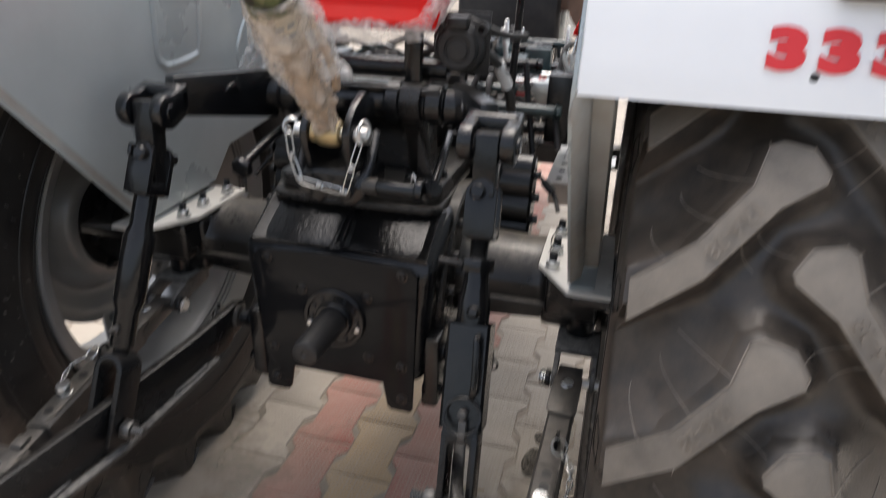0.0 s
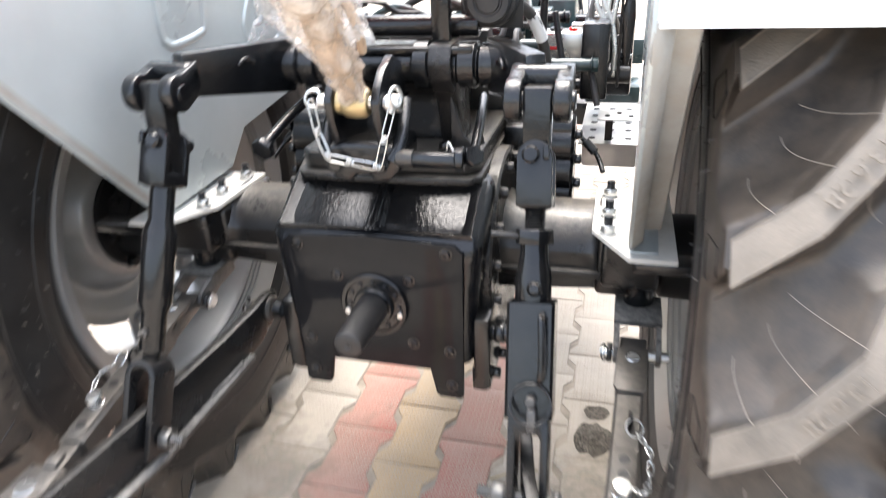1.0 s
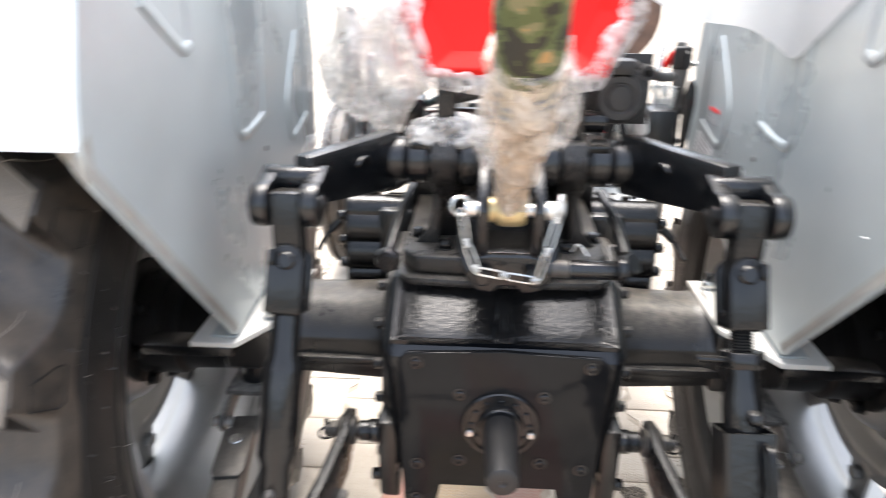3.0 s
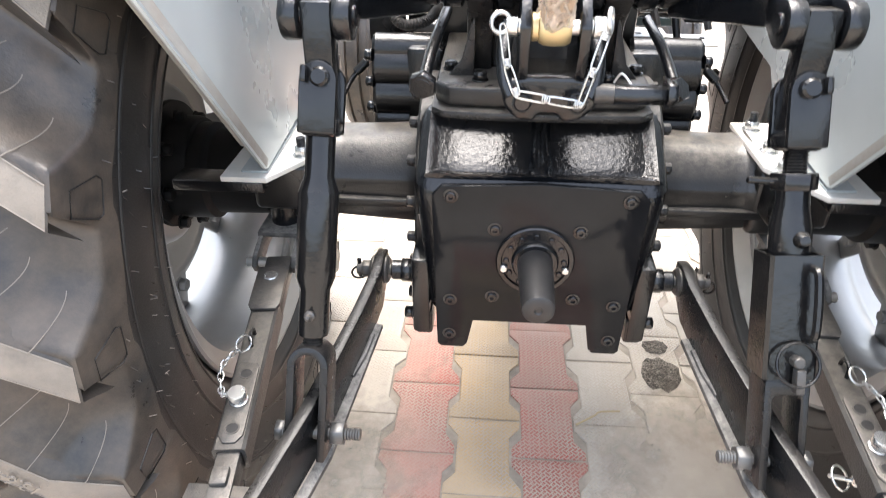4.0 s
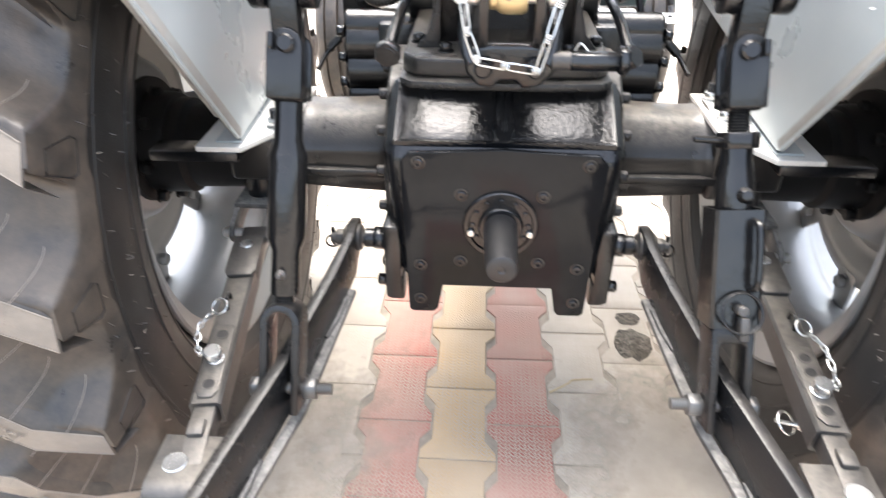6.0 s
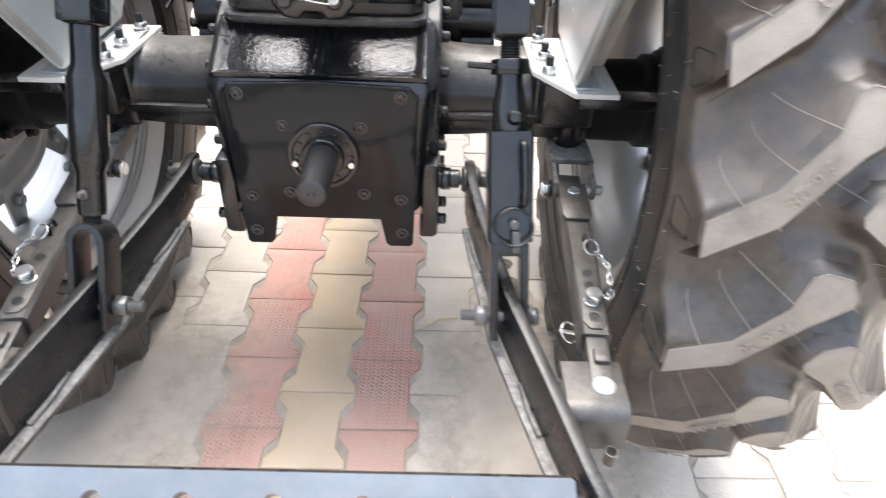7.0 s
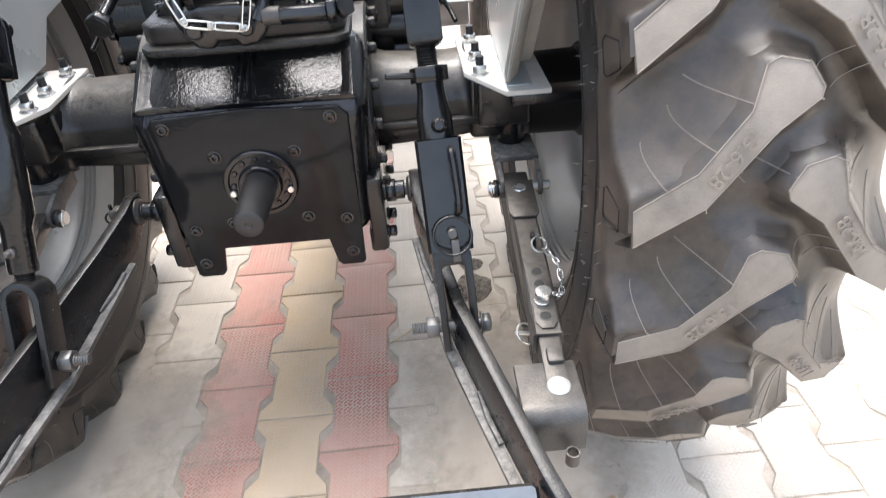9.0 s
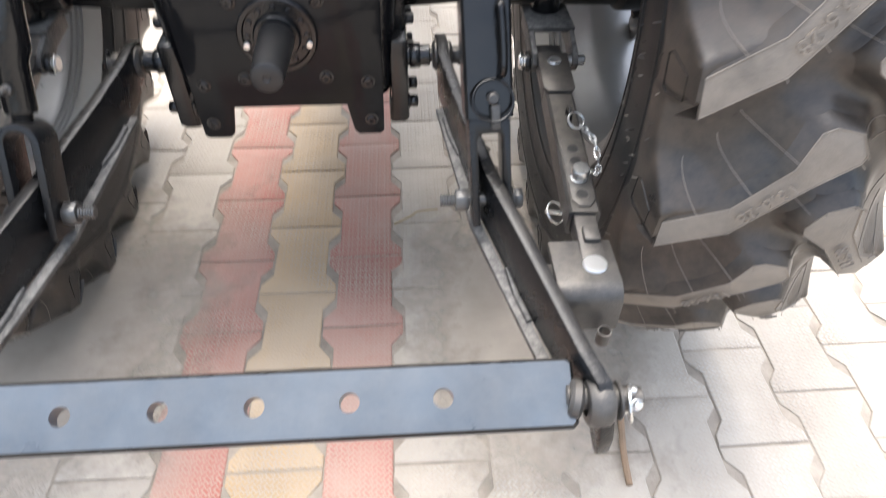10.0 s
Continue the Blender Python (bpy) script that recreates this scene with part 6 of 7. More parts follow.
# ---- red seat pan on its posts, socket, levers, film ----
def build_seat(tractor):
    bm = bmesh.new()
    for s in (1, -1):
        box(bm, (s * 0.096, 0.16, 1.045), (0.030, 0.022, 0.115), None, bevel=0.003)
    rod(bm, (-0.13, 0.20, 1.022), (0.15, 0.20, 1.022), 0.018)
    box(bm, (0, 0.17, 0.992), (0.30, 0.07, 0.012), None, bevel=0.003)
    part("seat_stand", bm, ROD, tractor, "black seat stand with two posts and a cross tube")
    seat = thing("seat_pan", (0, 0.17, 1.10), "red pressed seat pan still wrapped in clear film", "seat")
    m = Matrix.Translation((0, 0.145, 1.095)) @ Matrix.Rotation(radians(-16), 4, "X")
    # local x across, z up the back, y away from the viewer
    bm = bmesh.new()
    outer = [(-0.125, 0.0), (0.135, 0.0), (0.168, 0.085), (0.150, 0.26), (-0.150, 0.26), (-0.168, 0.085)]
    inner = [(-0.085, 0.045), (0.090, 0.045), (0.118, 0.10), (0.105, 0.23), (-0.105, 0.23), (-0.118, 0.10)]
    rows = [[bm.verts.new((x, y, z)) for x, z in pts] for pts, y in ((outer, 0.02), (outer, 0.0), ([(x * 0.93, 0.01 + z * 0.95) for x, z in outer], -0.006), (inner, 0.025))]
    for a, b in zip(rows, rows[1:]):
        for i in range(6):
            bm.faces.new((a[i], a[(i + 1) % 6], b[(i + 1) % 6], b[i]))
    bm.faces.new(rows[-1])
    bm.faces.new(rows[0][::-1])
    bmesh.ops.recalc_face_normals(bm, faces=bm.faces[:])
    bmesh.ops.bevel(bm, geom=bm.edges[:], offset=0.004, segments=2, profile=0.5, affect="EDGES")
    bm.transform(m)
    part("pan", bm, RED, seat)
    # film drawn over its rim, crumpled
    t = bmesh.new()
    rings = []
    n_a, n_r = 150, 22
    for k in range(n_r + 1):
        row = []
        for q in range(n_a):
            a = 2 * math.pi * q / n_a
            u, v = math.cos(a), math.sin(a)
            g = max(abs(u), abs(v)) ** 0.75
            inner_edge = 0.83 + 0.12 * noise.noise(Vector((u * 2.2, v * 2.2, 0.7))) + 0.05 * noise.noise(Vector((u * 9, v * 9, 3)))
            f = inner_edge + (1.06 - inner_edge) * k / n_r
            x, z = 0.178 * u / g * f, 0.13 + 0.150 * v / g * f
            y = -0.016 + 0.035 * max(f - 0.9, 0) * 3 + 0.010 * noise.noise(Vector((x * 24, z * 24, 1.3))) + 0.007 * abs(noise.noise(Vector((x * 70, z * 70, 4))))
            x *= 1 - 0.22 * max(0, (0.08 - z) / 0.08)
            row.append(t.verts.new((x, y, z)))
        rings.append(row)
    for a, b in zip(rings, rings[1:]):
        for q in range(n_a):
            t.faces.new((a[q], a[(q + 1) % n_a], b[(q + 1) % n_a], b[q]))
    t.transform(m)
    part("clear_film", t, RIM_FILM, seat, "crumpled clear plastic film", angle=70)


def crumpled_bag(name, label, c, size, seed, mat=FILM):
    it = thing(name, (c[0], c[1], c[2] - size[2]), label, "plastic film")
    bm = bmesh.new()
    bmesh.ops.create_icosphere(bm, subdivisions=5, radius=1.0)
    for v in bm.verts:
        p = v.co.copy()
        k = 1 + 0.30 * noise.noise(p * 1.7 + Vector((seed, 0, 0))) + 0.13 * abs(noise.noise(Vector((p.x * 5, p.y * 5, p.z * 1.6)) + Vector((0, seed, 0)))) + 0.035 * noise.noise(p * 8.0 + Vector((0, 0, seed)))
        v.co = Vector((c[0] + p.x * size[0] * k, c[1] + p.y * size[1] * k, c[2] + p.z * size[2] * k))
    part("film", bm, mat, it, angle=70)
    return it


def build_socket():
    it = thing("trailer_socket", (0.165, 0.20, 1.03), "black round trailer socket with a hinged lid", "socket")
    bm = bmesh.new()
    box(bm, (0.166, 0.225, 1.068), (0.104, 0.004, 0.108), None, bevel=0.001)
    part("mounting_plate", bm, PLASTIC, it)
    bm = bmesh.new()
    lathe(bm, [(0, 0.0), (0.046, 0.0), (0.046, 0.016), (0.043, 0.022), (0.038, 0.024), (0.036, 0.030), (0.0, 0.030)], along((0.166, 0.222, 1.062), (0.15, -1, 1.10)), 32)
    box(bm, (0.166, 0.197, 1.106), (0.036, 0.036, 0.022), None, bevel=0.004)
    for s in (1, -1):
        tube(bm, (0.166 + s * 0.040, 0.222, 1.096), (0.166 + s * 0.040, 0.198, 1.096), 0.012, 0.006)
    part("socket_body", bm, PLASTIC, it)
    bm = bmesh.new()
    lathe(bm, [(0, 0), (0.036, 0), (0.036, 0.004), (0.033, 0.007), (0.024, 0.007), (0.022, 0.005), (0.020, 0.005), (0.018, 0.007), (0, 0.008)], along((0.166, 0.193, 1.060), (0.15, -1, 1.10)), 32)
    part("lid", bm, PLASTIC, it)
    bm = bmesh.new()
    sweep(bm, smooth_path([(0.150, 0.24, 1.115), (0.19, 0.22, 1.105), (0.235, 0.25, 1.085), (0.27, 0.30, 1.078)], 6), 0.0075, 10)
    part("cable", bm, HOSE, it, "black cable")
    bm = bmesh.new()
    sweep(bm, smooth_path([(0.19, 0.26, 1.06), (0.225, 0.30, 1.02), (0.24, 0.33, 0.97), (0.245, 0.36, 0.92)], 6), 0.010, 10)
    part("hose", bm, HOSE, it, "black hose bound with white tape")
    bm = bmesh.new()
    sweep(bm, smooth_path([(0.222, 0.297, 1.026), (0.232, 0.313, 1.0), (0.238, 0.325, 0.98)], 5), 0.0112, 10)
    part("tape", bm, PAPER, it)


def build_transmission(tractor):
    bm = bmesh.new()
    prism(bm, [(-0.14, 0.45), (-0.16, 0.55), (-0.15, 0.78), (-0.10, 0.84), (0.10, 0.84), (0.15, 0.78), (0.16, 0.55), (0.14, 0.45)], 1.6, Matrix.Translation((0, 1.26, 0)) @ XZ, bevel=0.012)
    box(bm, (0, 0.62, 0.87), (0.20, 0.34, 0.07), None, bevel=0.012)
    box(bm, (0.0, 1.05, 0.88), (0.16, 0.30, 0.08), None, bevel=0.012)
    part("transmission", bm, AXLE, tractor, "dusty black transmission case")
    bm = bmesh.new()
    box(bm, (0, 2.3, 0.72), (0.30, 1.1, 0.34), None, bevel=0.02)
    part("engine", bm, AXLE, tractor, "black engine block")
    bm = bmesh.new()
    prism(bm, [(-0.21, 0.86), (-0.22, 1.12), (-0.16, 1.19), (0.16, 1.19), (0.22, 1.12), (0.21, 0.86)], 1.25, Matrix.Translation((0, 2.36, 0)) @ XZ, bevel=0.02, seg=3)
    part("bonnet", bm, SILVER, tractor, "silver bonnet")
    bm = bmesh.new()
    box(bm, (0, 1.70, 0.98), (0.40, 0.06, 0.40), None, bevel=0.02, seg=3)
    rod(bm, (0, 1.70, 1.12), (0, 1.35, 1.30), 0.022)
    part("dashboard", bm, PLASTIC, tractor, "black dashboard and steering column")
    bm = bmesh.new()
    ring(bm, (0, 1.33, 1.31), (0, -0.9, 0.45), 0.19, 0.014, 40)
    for a in (90, 210, 330):
        q = along((0, 1.33, 1.31), (0, 1.33 - 0.9, 1.31 + 0.45), (1, 0, 0))
        rod(bm, (0, 1.335, 1.308), q @ Vector((0.19 * math.cos(radians(a)), 0.19 * math.sin(radians(a)), 0)), 0.009)
    part("steering_wheel", bm, PLASTIC, tractor)
    bm = bmesh.new()
    box(bm, (0, 1.95, 0.42), (1.02, 0.09, 0.10), None, bevel=0.015)
    part("front_axle", bm, AXLE, tractor)
    for s in (1, -1):
        wheel = group_part("front_wheel", tractor, "front wheel with a ribbed tyre on a silver rim")
        c = Matrix.Translation((s * 0.60, 1.95, 0.36)) @ X_AXIS
        bm = bmesh.new()
        prof = [(0.22, -0.07), (0.25, -0.085), (0.30, -0.088), (0.335, -0.075), (0.350, -0.055), (0.350, -0.045), (0.338, -0.04), (0.338, -0.01), (0.358, -0.006), (0.358, 0.006), (0.338, 0.01), (0.338, 0.04),
                (0.350, 0.045), (0.350, 0.055), (0.335, 0.075), (0.30, 0.088), (0.25, 0.085), (0.22, 0.07)]
        lathe(bm, prof, c, 48)
        part("tyre", bm, RUBBER, wheel)
        bm = bmesh.new()
        lathe(bm, [(0, s * 0.02), (0.07, s * 0.03), (0.12, s * 0.0), (0.19, s * 0.02), (0.215, s * 0.055), (0.225, s * 0.07), (0.225, s * -0.07), (0.20, s * -0.05), (0.19, s * 0.01), (0, s * 0.0)], c, 48)
        part("rim", bm, RIM, wheel)
    for s in (1, -1):
        # brake housing: three stacked round lobes
        bm = bmesh.new()
        for z, r in ((0.665, 0.040), (0.715, 0.046), (0.768, 0.043), (0.800, 0.030)):
            rod(bm, (s * 0.17, 0.385, z), (s * 0.302, 0.385, z), r, seg=24, chamfer=0.006)
        box(bm, (s * 0.20, 0.40, 0.73), (0.07, 0.12, 0.17), None, bevel=0.01)
        for z in (0.695, 0.745, 0.795):
            bolt(bm, (s * 0.302, 0.36, z), (s, 0, 0), 0.018, 0.012)
        part("brake_housing", bm, CAST, tractor, "black cast brake housing")
    # side levers under the rockshaft
    bm = bmesh.new()
    sweep(bm, smooth_path([(-0.168, 0.010, 0.866), (-0.162, 0.09, 0.89), (-0.150, 0.20, 0.915)], 5), 0.0085, 10)
    bolt(bm, (-0.168, 0.012, 0.864), (-0.1, -1, -0.25), 0.034, 0.014, False)
    part("tie_bolt", bm, CAST, tractor)
    bm = bmesh.new()
    sweep(bm, smooth_path([(0.17, 0.05, 0.86), (0.165, 0.12, 0.885), (0.155, 0.20, 0.905)], 5), 0.008, 10)
    hexagon(bm, (0.168, 0.03, 0.852), (0.5, -0.5, 0.5), 0.030, 0.014)
    part("tie_bolt", bm, CAST, tractor)
    bm = bmesh.new()
    line = smooth_path([(-0.225, 0.50, 0.885), (-0.262, 0.46, 0.872), (-0.266, 0.42, 0.852), (-0.245, 0.41, 0.838), (-0.205, 0.41, 0.846), (-0.182, 0.40, 0.868), (-0.165, 0.36, 0.885)], 14)
    sweep(bm, line, [0.0105 if q % 2 else 0.0088 for q in range(len(line))], 10)
    part("pipe", bm, HOSE, tractor, "corrugated black hose")
    bm = bmesh.new()
    box(bm, (-0.292, 0.50, 0.835), (0.075, 0.004, 0.10), None, bevel=0.001)
    part("hose_plate", bm, LINK, tractor, "thin steel bracket plate")
    bm = bmesh.new()
    rod(bm, (-0.085, 0.20, 1.055), (-0.045, 0.20, 1.064), 0.010)
    sweep(bm, smooth_path([(-0.045, 0.20, 1.064), (-0.02, 0.21, 1.058), (0.0, 0.23, 1.04), (0.03, 0.26, 1.035)], 5), 0.005, 8)
    part("plug", bm, PLASTIC, tractor, "black cable plug")
    for s in (1, -1):
        bm = bmesh.new()
        sweep(bm, smooth_path([(s * 0.29, 0.42, 0.79), (s * 0.315, 0.40, 0.775), (s * 0.345, 0.39, 0.745), (s * 0.36, 0.36, 0.72)], 5), 0.005, 10)
        rod(bm, (s * 0.320, 0.40, 0.770), (s * 0.342, 0.39, 0.750), 0.009)
        part("brake_rod", bm, LINK, tractor)
    # foot plates and pedals
    for s in (1,):
        bm = bmesh.new()
        box(bm, (s * 0.365, 1.10, 0.612), (0.17, 0.44, 0.006), None, bevel=0.002)
        box(bm, (s * 0.365, 1.10, 0.575), (0.15, 0.40, 0.07), None, bevel=0.008)
        plate = part("foot_plate", bm, STEEL, tractor, "bright chequered foot plate")
        for i in range(3):
            for j in range(5):
                bm = bmesh.new()
                rod(bm, (s * (0.315 + 0.05 * i), 0.93 + 0.08 * j, 0.615), (s * (0.315 + 0.05 * i), 0.93 + 0.08 * j, 0.617), 0.010, seg=14)
                part("grip_hole", bm, PLASTIC, plate)
    bm = bmesh.new()
    box(bm, (0.40, 0.86, 0.700), (0.14, 0.10, 0.004), None, bevel=0.001)
    step = part("step_plate", bm, STEEL, tractor, "small bright dimpled step plate")
    for i in range(4):
        bm = bmesh.new()
        rod(bm, (0.355 + 0.03 * i, 0.84 + 0.03 * (i % 2), 0.702), (0.355 + 0.03 * i, 0.84 + 0.03 * (i % 2), 0.706), 0.007, seg=12)
        part("stud", bm, LINK, step)
    bm = bmesh.new()
    sweep(bm, smooth_path([(0.105, 0.125, 0.832), (0.112, 0.110, 0.850), (0.125, 0.095, 0.838)], 4), 0.0018, 6)
    part("cable_tie", bm, PAPER, tractor, "white cable tie")
    bm = bmesh.new()
    box(bm, (0.36, 0.90, 0.66), (0.02, 0.02, 0.08), None, bevel=0.002)
    part("step_post", bm, LINK, tractor)
    bm = bmesh.new()
    box(bm, (0.36, 1.20, 0.69), (0.16, 0.14, 0.05), None, bevel=0.006)
    part("pedal_box", bm, TEAL, tractor)
    bm = bmesh.new()
    box(bm, (0.29, 1.06, 0.82), (0.24, 0.06, 0.22), None, bevel=0.01)
    part("side_housing", bm, CAST, tractor, "black housing beside the transmission")
    bm = bmesh.new()
    box(bm, (0.40, 1.45, 0.76), (0.10, 0.012, 0.08), pose(0, 0, 0), bevel=0.004)
    rod(bm, (0.40, 1.46, 0.74), (0.38, 1.55, 0.58), 0.012)
    part("pedal", bm, TEAL, tractor, "dark pedal")


def build_levers():
    it = thing("control_levers", (0.36, 0.62, 0.86), "hydraulic control levers on a black quadrant", "levers")
    bm = bmesh.new()
    prism(bm, [(0.57, 0.84), (0.58, 0.98), (0.565, 1.04), (0.57, 1.085), (0.60, 1.105), (0.66, 1.10), (0.685, 1.06), (0.66, 1.02), (0.64, 0.96), (0.66, 0.84)], 0.006, Matrix.Translation((0.374, 0, 0)) @ YZ, bevel=0.001)
    box(bm, (0.366, 0.585, 1.075), (0.040, 0.012, 0.046), None, bevel=0.006, seg=3)
    rod(bm, (0.30, 0.60, 0.86), (0.40, 0.60, 0.86), 0.018)
    plate = part("quadrant", bm, PLASTIC, it, "black quadrant plate with a curved slot edge")
    for y, z in ((0.60, 1.062), (0.59, 0.968), (0.60, 0.90)):
        bm = bmesh.new()
        stud(bm, (0.377, y, z), (1, 0, 0), 0.0048, 0.024)
        part("stud", bm, ZINC, plate)
        bm = bmesh.new()
        hexagon(bm, (0.376, y, z), (1, 0, 0), 0.017, 0.008)
        part("nut", bm, CAST, plate)
    bm = bmesh.new()
    prism(bm, [(-0.008, 0.885), (-0.012, 0.96), (-0.015, 0.99), (-0.008, 1.028), (0.0, 1.035), (0.010, 1.02), (0.013, 0.985), (0.010, 0.94), (0.006, 0.885)], 0.010, Matrix.Translation((0.389, 0.572, 0)) @ XZ, bevel=0.004)
    part("lever", bm, CAST, it, "black spoon-shaped lever")
    for x in (0.336, 0.352):
        bm = bmesh.new()
        for s in (1, -1):
            sweep(bm, smooth_path([(x + 0.012, 0.58, 0.86), (x + 0.012, 0.585, 0.92), (x + 0.004, 0.59, 0.968), (x + s * 0.010 - 0.002, 0.592, 1.0), (x + s * 0.014 - 0.004, 0.594, 1.018)], 4), 0.0058, 8, flat=0.6, up=(0, 1, 0))
        part("lever", bm, ZINC, it, "bright forked lever")
    bm = bmesh.new()
    sweep(bm, smooth_path([(0.330, 0.62, 0.86), (0.335, 0.64, 0.98), (0.350, 0.68, 1.10), (0.366, 0.72, 1.25)], 6), 0.0055, 8)
    part("lever", bm, ZINC, it, "long bright bent lever")
    bm = bmesh.new()
    rod(bm, (0.340, 0.61, 1.055), (0.352, 0.60, 1.085), 0.008)
    part("red_knob", bm, RED, it)
    bm = bmesh.new()
    for k in range(9):
        ring(bm, (0.30 + 0.0045 * k, 0.60, 0.965), (1, 0, 0), 0.009, 0.0016, 14)
    rod(bm, (0.27, 0.60, 0.965), (0.36, 0.60, 0.965), 0.006)
    part("spring", bm, ZINC, it)
    # valve body beside the quadrant
    valve = thing("control_valve", (0.235, 0.62, 0.85), "bright aluminium control valve with a red cap and black ports", "valve")
    bm = bmesh.new()
    box(bm, (0.258, 0.63, 0.922), (0.110, 0.07, 0.058), None, bevel=0.006)
    box(bm, (0.235, 0.62, 0.866), (0.09, 0.06, 0.05), None, bevel=0.006)
    part("valve_body", bm, ZINC, valve)
    for x, mat, r in ((0.195, CAST, 0.014), (0.235, CAST, 0.014), (0.272, RED, 0.009)):
        bm = bmesh.new()
        rod(bm, (x, 0.625, 0.940), (x, 0.625, 0.958), r)
        part("cap", bm, mat, valve)
    bm = bmesh.new()
    box(bm, (0.225, 0.5945, 0.918), (0.04, 0.0012, 0.006))
    part("red_print", bm, DECAL, valve)


def build_far_parts(tractor):
    """Steering side cover, gear lever and the shelf ahead of the seat."""
    bm = bmesh.new()
    lathe(bm, [(0, 0), (0.05, 0), (0.055, 0.02), (0.11, 0.02), (0.16, 0.005), (0.17, 0.012), (0.17, 0.07), (0, 0.07)], along((0.40, 1.66, 1.10), (0.30, 0.6, 1.13)), 40)
    for k in range(6):
        a = radians(60 * k + 20)
        bolt(bm, (0.40 + 0.085 * math.cos(a), 1.64, 1.10 + 0.085 * math.sin(a)), (0, -1, 0), 0.024, 0.012)
    box(bm, (0.29, 1.70, 1.06), (0.22, 0.03, 0.05), None, bevel=0.004)
    part("brown_cover", bm, RUST, tractor, "rusty brown round cover")
    bm = bmesh.new()
    rod(bm, (0.215, 0.50, 0.86), (0.228, 0.50, 1.19), 0.008)
    rod(bm, (0.226, 0.50, 1.16), (0.228, 0.50, 1.20), 0.013)
    part("gear_lever", bm, LINK, tractor, "grey gear lever")
    for x, y, z0, z1, mat in ((-0.335, 0.62, 0.80, 1.12, LINK), (-0.30, 0.72, 0.80, 1.06, STEEL), (-0.352, 0.80, 0.80, 1.16, TEAL)):
        bm = bmesh.new()
        box(bm, (x, y, (z0 + z1) / 2), (0.022, 0.03, z1 - z0), None, bevel=0.004)
        part("side_post", bm, mat, tractor)
    bm = bmesh.new()
    box(bm, (-0.30, 0.95, 0.86), (0.20, 0.06, 0.16), None, bevel=0.01)
    part("side_housing", bm, CAST, tractor, "black housing beside the transmission")
    bm = bmesh.new()
    box(bm, (-0.19, 0.46, 0.985), (0.075, 0.08, 0.055), None, bevel=0.008)
    box(bm, (-0.22, 0.50, 0.90), (0.05, 0.09, 0.14), None, bevel=0.008)
    part("filter_block", bm, CAST, tractor, "black block beside the lift cover")
    bm = bmesh.new()
    box(bm, (0.0, 0.64, 0.85), (0.37, 0.46, 0.11), None, bevel=0.012)
    for k in range(8):
        bolt(bm, (-0.165 + 0.33 * (k % 2), 0.45 + 0.12 * (k // 2), 0.905), (0, 0, 1), 0.02, 0.012)
    part("top_cover", bm, AXLE, tractor, "dusty bolted top cover of the transmission")
    bm = bmesh.new()
    box(bm, (0.0, 0.34, 0.935), (0.30, 0.14, 0.020), None, bevel=0.004)
    box(bm, (0.03, 0.40, 0.965), (0.20, 0.05, 0.05), None, bevel=0.006)
    part("cross_plate", bm, AXLE, tractor, "dusty dark cross plate")
    for k, (x, z) in enumerate(((-0.05, 1.0), (0.02, 1.02), (0.07, 0.995))):
        bm = bmesh.new()
        sweep(bm, smooth_path([(x - 0.12, 0.48, z - 0.02), (x - 0.03, 0.45 + 0.01 * k, z + 0.025), (x + 0.06, 0.46, z), (x + 0.13, 0.52, z + 0.02 - 0.02 * k)], 6), 0.0075, 8)
        part("pipe", bm, HOSE if k else TEAL, tractor)


def build_clutter(tractor):
    """Dark rods, pipes and valve blocks on the transmission, ahead of the rockshaft."""
    rnd = random.Random(21)
    for k in range(52):
        bm = bmesh.new()
        x, y, z = rnd.uniform(0.06, 0.34), rnd.uniform(0.48, 1.25), rnd.uniform(0.80, 0.97)
        kind = k % 4
        if kind == 0:
            box(bm, (x, y, z), (rnd.uniform(0.03, 0.08), rnd.uniform(0.04, 0.1), rnd.uniform(0.06, 0.16)), None, bevel=0.006)
            part("valve_block", bm, rnd.choice((TEAL, CAST)), tractor)
        elif kind == 1:
            rod(bm, (x, y, 0.80), (x + rnd.uniform(-0.05, 0.05), y + rnd.uniform(-0.03, 0.1), z + 0.12), 0.007)
            part("linkage_rod", bm, rnd.choice((LINK, ZINC, CAST)), tractor)
        elif kind == 2:
            sweep(bm, smooth_path([(x, y, 0.82), (x + rnd.uniform(-0.06, 0.06), y + 0.05, z + 0.05), (x + rnd.uniform(-0.1, 0.1), y + 0.14, z + 0.02), (x + rnd.uniform(-0.1, 0.1), y + 0.22, 0.84)], 5), 0.007, 8)
            part("pipe", bm, HOSE, tractor)
        else:
            x = min(x, 0.22)
            rod(bm, (x - 0.08, y, z), (x + 0.10, y, z), 0.013)
            bolt(bm, (x + 0.10, y, z), (1, 0, 0), 0.026, 0.012)
            part("cross_shaft", bm, rnd.choice((TEAL, LINK)), tractor)


build_lift(tractor)
for SIDE in (1, -1):
    build_lift_arm(tractor)
SIDE = 1
build_box_lift_rod()
SIDE = -1
build_plain_lift_rod()
for SIDE in (1, -1):
    build_lower_link()
    build_stabiliser(SIDE < 0)
SIDE = 1
build_drawbar()
build_top_hitch(tractor)
build_chain()
build_top_link()
build_seat(tractor)
build_socket()
build_transmission(tractor)
build_levers()
build_clutter(tractor)
build_far_parts(tractor)
bag = crumpled_bag("plastic_bag", "clear crumpled plastic bag hanging by the mudguard", (-0.222, 0.325, 1.090), (0.092, 0.050, 0.108), 2.0, BAG_FILM)
film_knot = crumpled_bag("plastic_wrap", "knotted clear film lying over the lift arm", (-0.088, 0.165, 1.006), (0.060, 0.034, 0.031), 7.0)

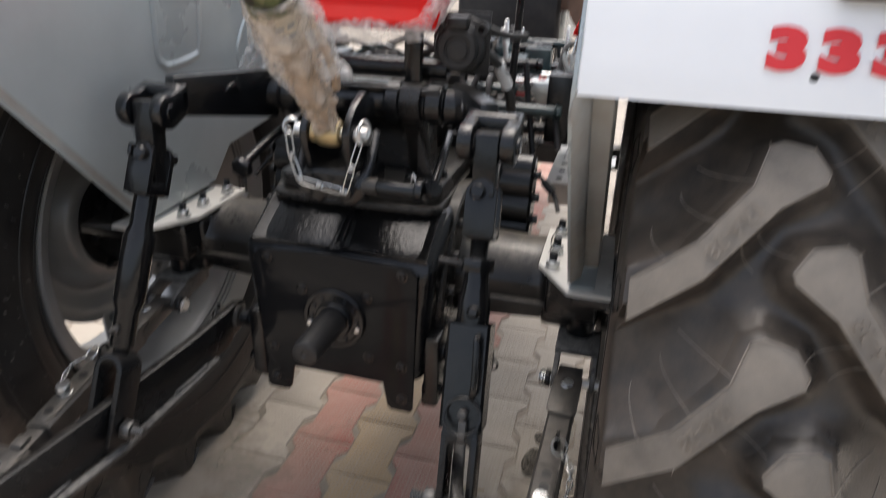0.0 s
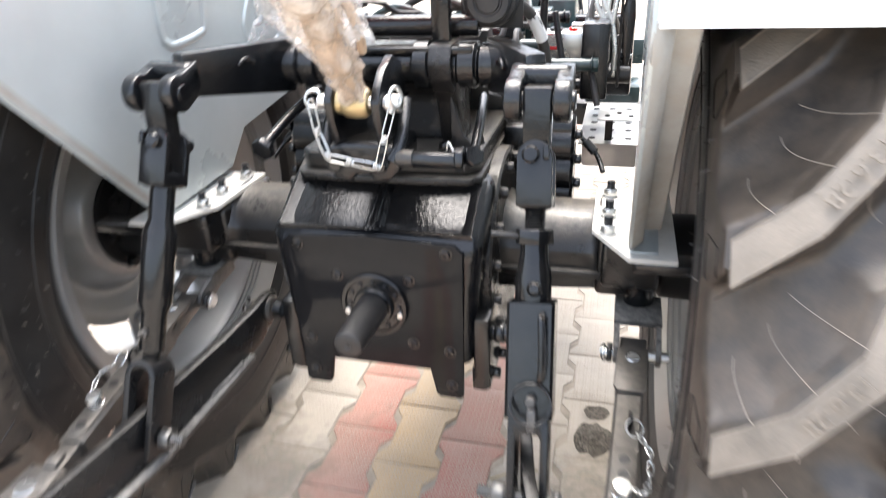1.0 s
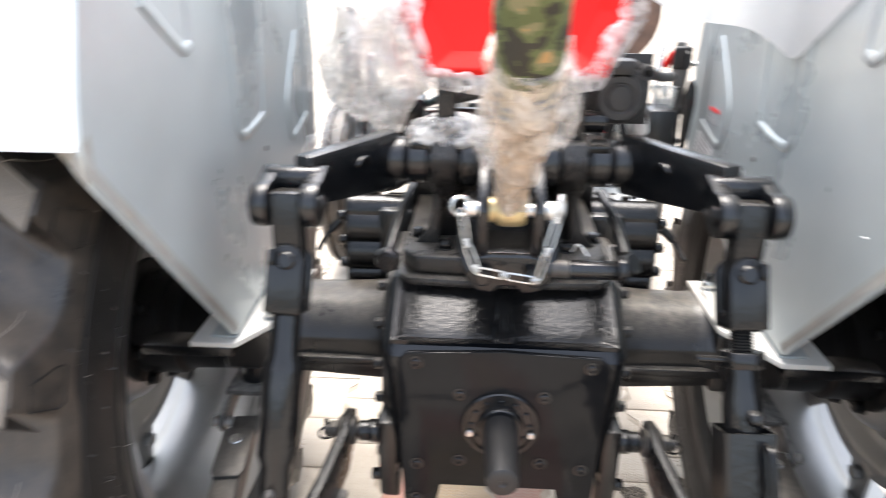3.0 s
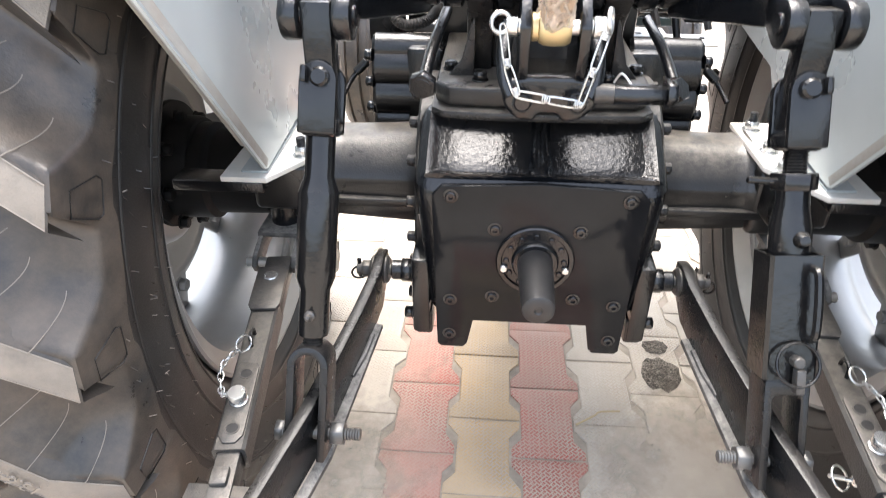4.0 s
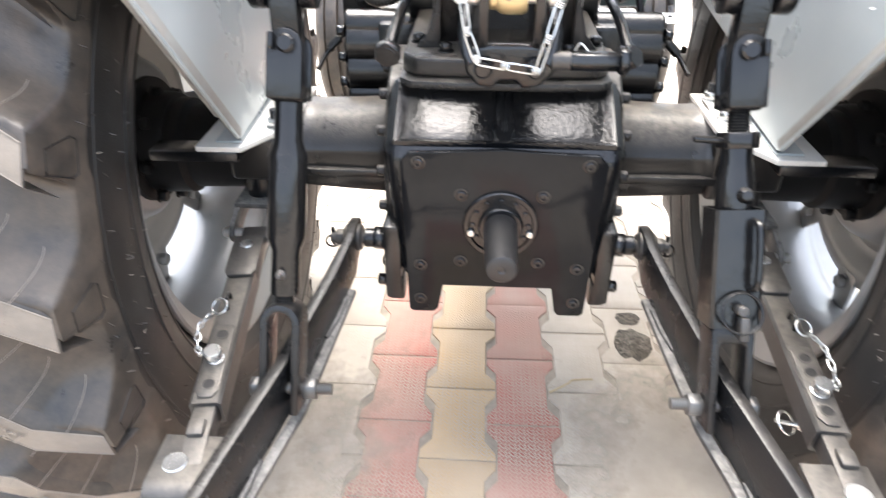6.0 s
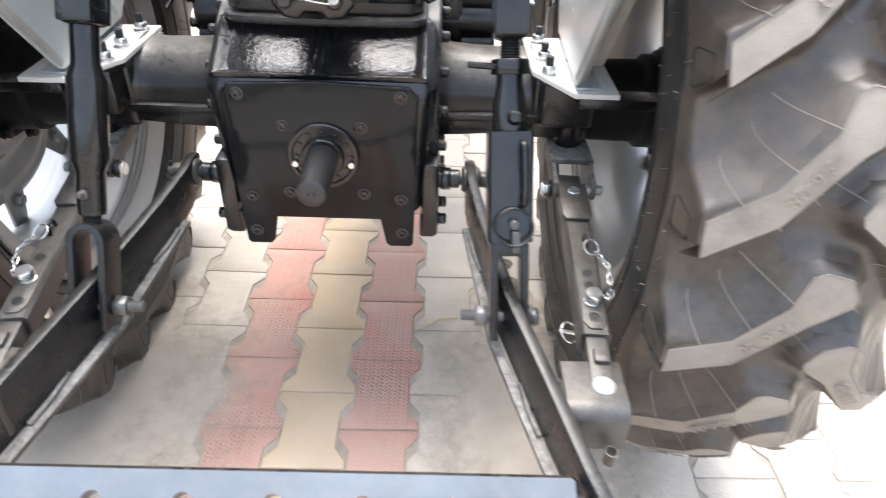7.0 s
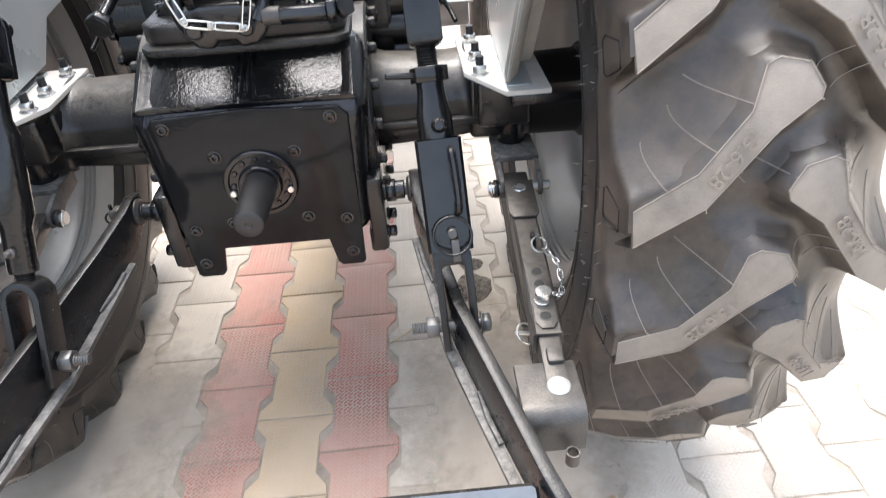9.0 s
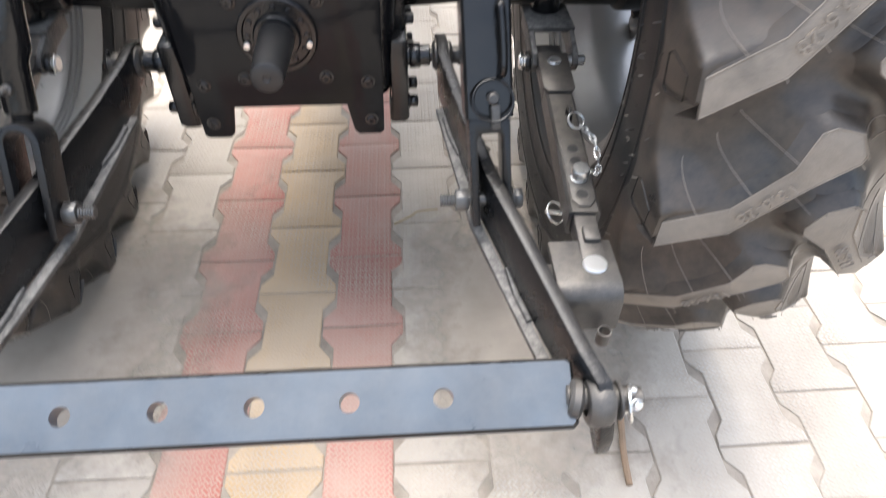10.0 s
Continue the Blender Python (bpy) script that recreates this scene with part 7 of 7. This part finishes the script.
tail = bmesh.new()
tail_rows = []
for k in range(25):
    f = k / 24
    row = []
    for q in range(13):
        u = q / 12 - 0.5
        x = -0.262 - 0.04 * f + u * (0.05 + 0.06 * f)
        row.append(tail.verts.new((x, 0.305 - 0.03 * f + 0.02 * noise.noise(Vector((u * 7, f * 5, 2))) + 0.010 * math.sin(u * 22 + f * 3), 1.06 - 0.12 * f + 0.012 * noise.noise(Vector((u * 9, f * 9, 5))))))
    tail_rows.append(row)
for a, b in zip(tail_rows, tail_rows[1:]):
    for q in range(12):
        tail.faces.new((a[q], a[q + 1], b[q + 1], b[q]))
part("tail", tail, THIN_FILM, bag, "loose end of the bag", angle=70)
bm = bmesh.new()
ring(bm, (-0.085, 0.140, 1.012), (0.5, -1, 0.1), 0.022, 0.0035)
part("loop", bm, FILM, film_knot, "twisted loop of film")


# ---- papers, stain, litter ----
def build_paper(name, label, pts, x):
    it = thing(name, (x, pts[0][0], pts[0][1]), label, "paper")
    bm = bmesh.new()
    prism(bm, pts, 0.0008, Matrix.Translation((x, 0, 0)) @ YZ)
    return it, part("sheet", skew(bm), PAPER, it)


build_paper("paper_note", "small white paper stuck on the mudguard", [(-0.085, 1.225), (-0.02, 1.225), (-0.028, 1.197), (-0.088, 1.19)], -0.4172)
it, sheet = build_paper("instruction_label", "white printed label on the mudguard's inner panel", [(0.60, 0.925), (0.49, 0.905), (0.51, 0.845), (0.615, 0.86)], 0.4172)
for k in range(6):
    bm = bmesh.new()
    z = 0.905 - 0.009 * k
    prism(bm, [(0.505 + 0.002 * k, z), (0.59 + 0.002 * k, z + 0.012), (0.59 + 0.002 * k, z + 0.0155), (0.505 + 0.002 * k, z + 0.0035)], 0.0006, Matrix.Translation((0.4166, 0, 0)) @ YZ)
    part("print_line", skew(bm), INK, it)
it = thing("white_sheet", (0.32, 0.30, 1.13), "white plastic sheet hanging down beside the mudguard", "sheet")
bm = bmesh.new()
edge = smooth_path([(0.188, 0.20, 1.207), (0.225, 0.225, 1.189), (0.26, 0.25, 1.173), (0.32, 0.285, 1.163), (0.372, 0.28, 1.156), (0.398, 0.235, 1.136), (0.409, 0.19, 1.122), (0.409, 0.13, 1.157), (0.407, 0.037, 1.22)], 3)
rows = [[bm.verts.new((p.x, p.y + 0.006 * math.sin(p.x * 60 + k), p.z + (1.42 - p.z) * k / 5)) for p in edge] for k in range(6)]
for a, b in zip(rows, rows[1:]):
    for q in range(len(edge) - 1):
        bm.faces.new((a[q], a[q + 1], b[q + 1], b[q]))
bmesh.ops.solidify(bm, geom=bm.faces[:], thickness=0.0008)
part("sheet", bm, PAPER, it, angle=60)


for k, (z, h, mat) in enumerate(((0.980, 0.007, DECAL), (0.968, 0.003, INK), (0.962, 0.003, INK), (0.956, 0.003, INK))):
    if k == 0:
        it = thing("warning_label", (0.417, 0.51, 0.95), "small red and black warning label on the mudguard", "label")
    bm = bmesh.new()
    prism(bm, [(0.488, z), (0.545, z), (0.545, z + h), (0.488, z + h)], 0.0008, Matrix.Translation((0.4172, 0, 0)) @ YZ)
    part("print_line", skew(bm), mat, it)

for cx, cy, wide, long in ((-0.66, -0.04, 1.00, 1.10), (0.42, -0.06, 0.56, 0.95)):
    earth = bmesh.new()
    bmesh.ops.create_grid(earth, x_segments=20, y_segments=20, size=0.5)
    for v in earth.verts:
        v.co = Vector((cx + v.co.x * wide, cy + v.co.y * long, GROUND_Z + 0.0021))
    tagged(finish("trodden_earth", earth, EARTH), "dry brown earth trodden over the paving and its joints", "earth", kind="stuff")
stain = bmesh.new()
for cx, cy, rx, ry in ((0.378, 0.417, 0.052, 0.060), (0.386, 0.520, 0.036, 0.026)):
    prism(stain, [(cx + rx * math.cos(k * 0.3491) * (1 + 0.35 * noise.noise(Vector((math.cos(k * 0.3491) * 2, math.sin(k * 0.3491) * 2, cy * 9)))),
                   cy + ry * math.sin(k * 0.3491) * (1 + 0.35 * noise.noise(Vector((math.cos(k * 0.3491) * 2, math.sin(k * 0.3491) * 2, cy * 5))))) for k in range(18)], 0.0006, Matrix.Translation((0, 0, GROUND_Z + 0.0026)))
tagged(finish("oil_stain", stain, OIL), "dark oil stain on the paving", "stain")
twig = bmesh.new()
sweep(twig, smooth_path([(0.150, 0.228, GROUND_Z + 0.004), (0.195, 0.257, GROUND_Z + 0.006), (0.210, 0.271, GROUND_Z + 0.005), (0.258, 0.278, GROUND_Z + 0.004)], 5), 0.0022, 6)
tagged(finish("straw", twig, STRAW), "dry bent straw lying on the paving", "straw")
stick = bmesh.new()
sweep(stick, smooth_path([(0.573, -0.252, GROUND_Z + 0.008), (0.566, -0.320, GROUND_Z + 0.009), (0.553, -0.392, GROUND_Z + 0.008), (0.547, -0.456, GROUND_Z + 0.008)], 5), 0.006, 8)
tagged(finish("stick", stick, WOOD), "short dry stick lying on the paving", "stick")

lay_pavers()
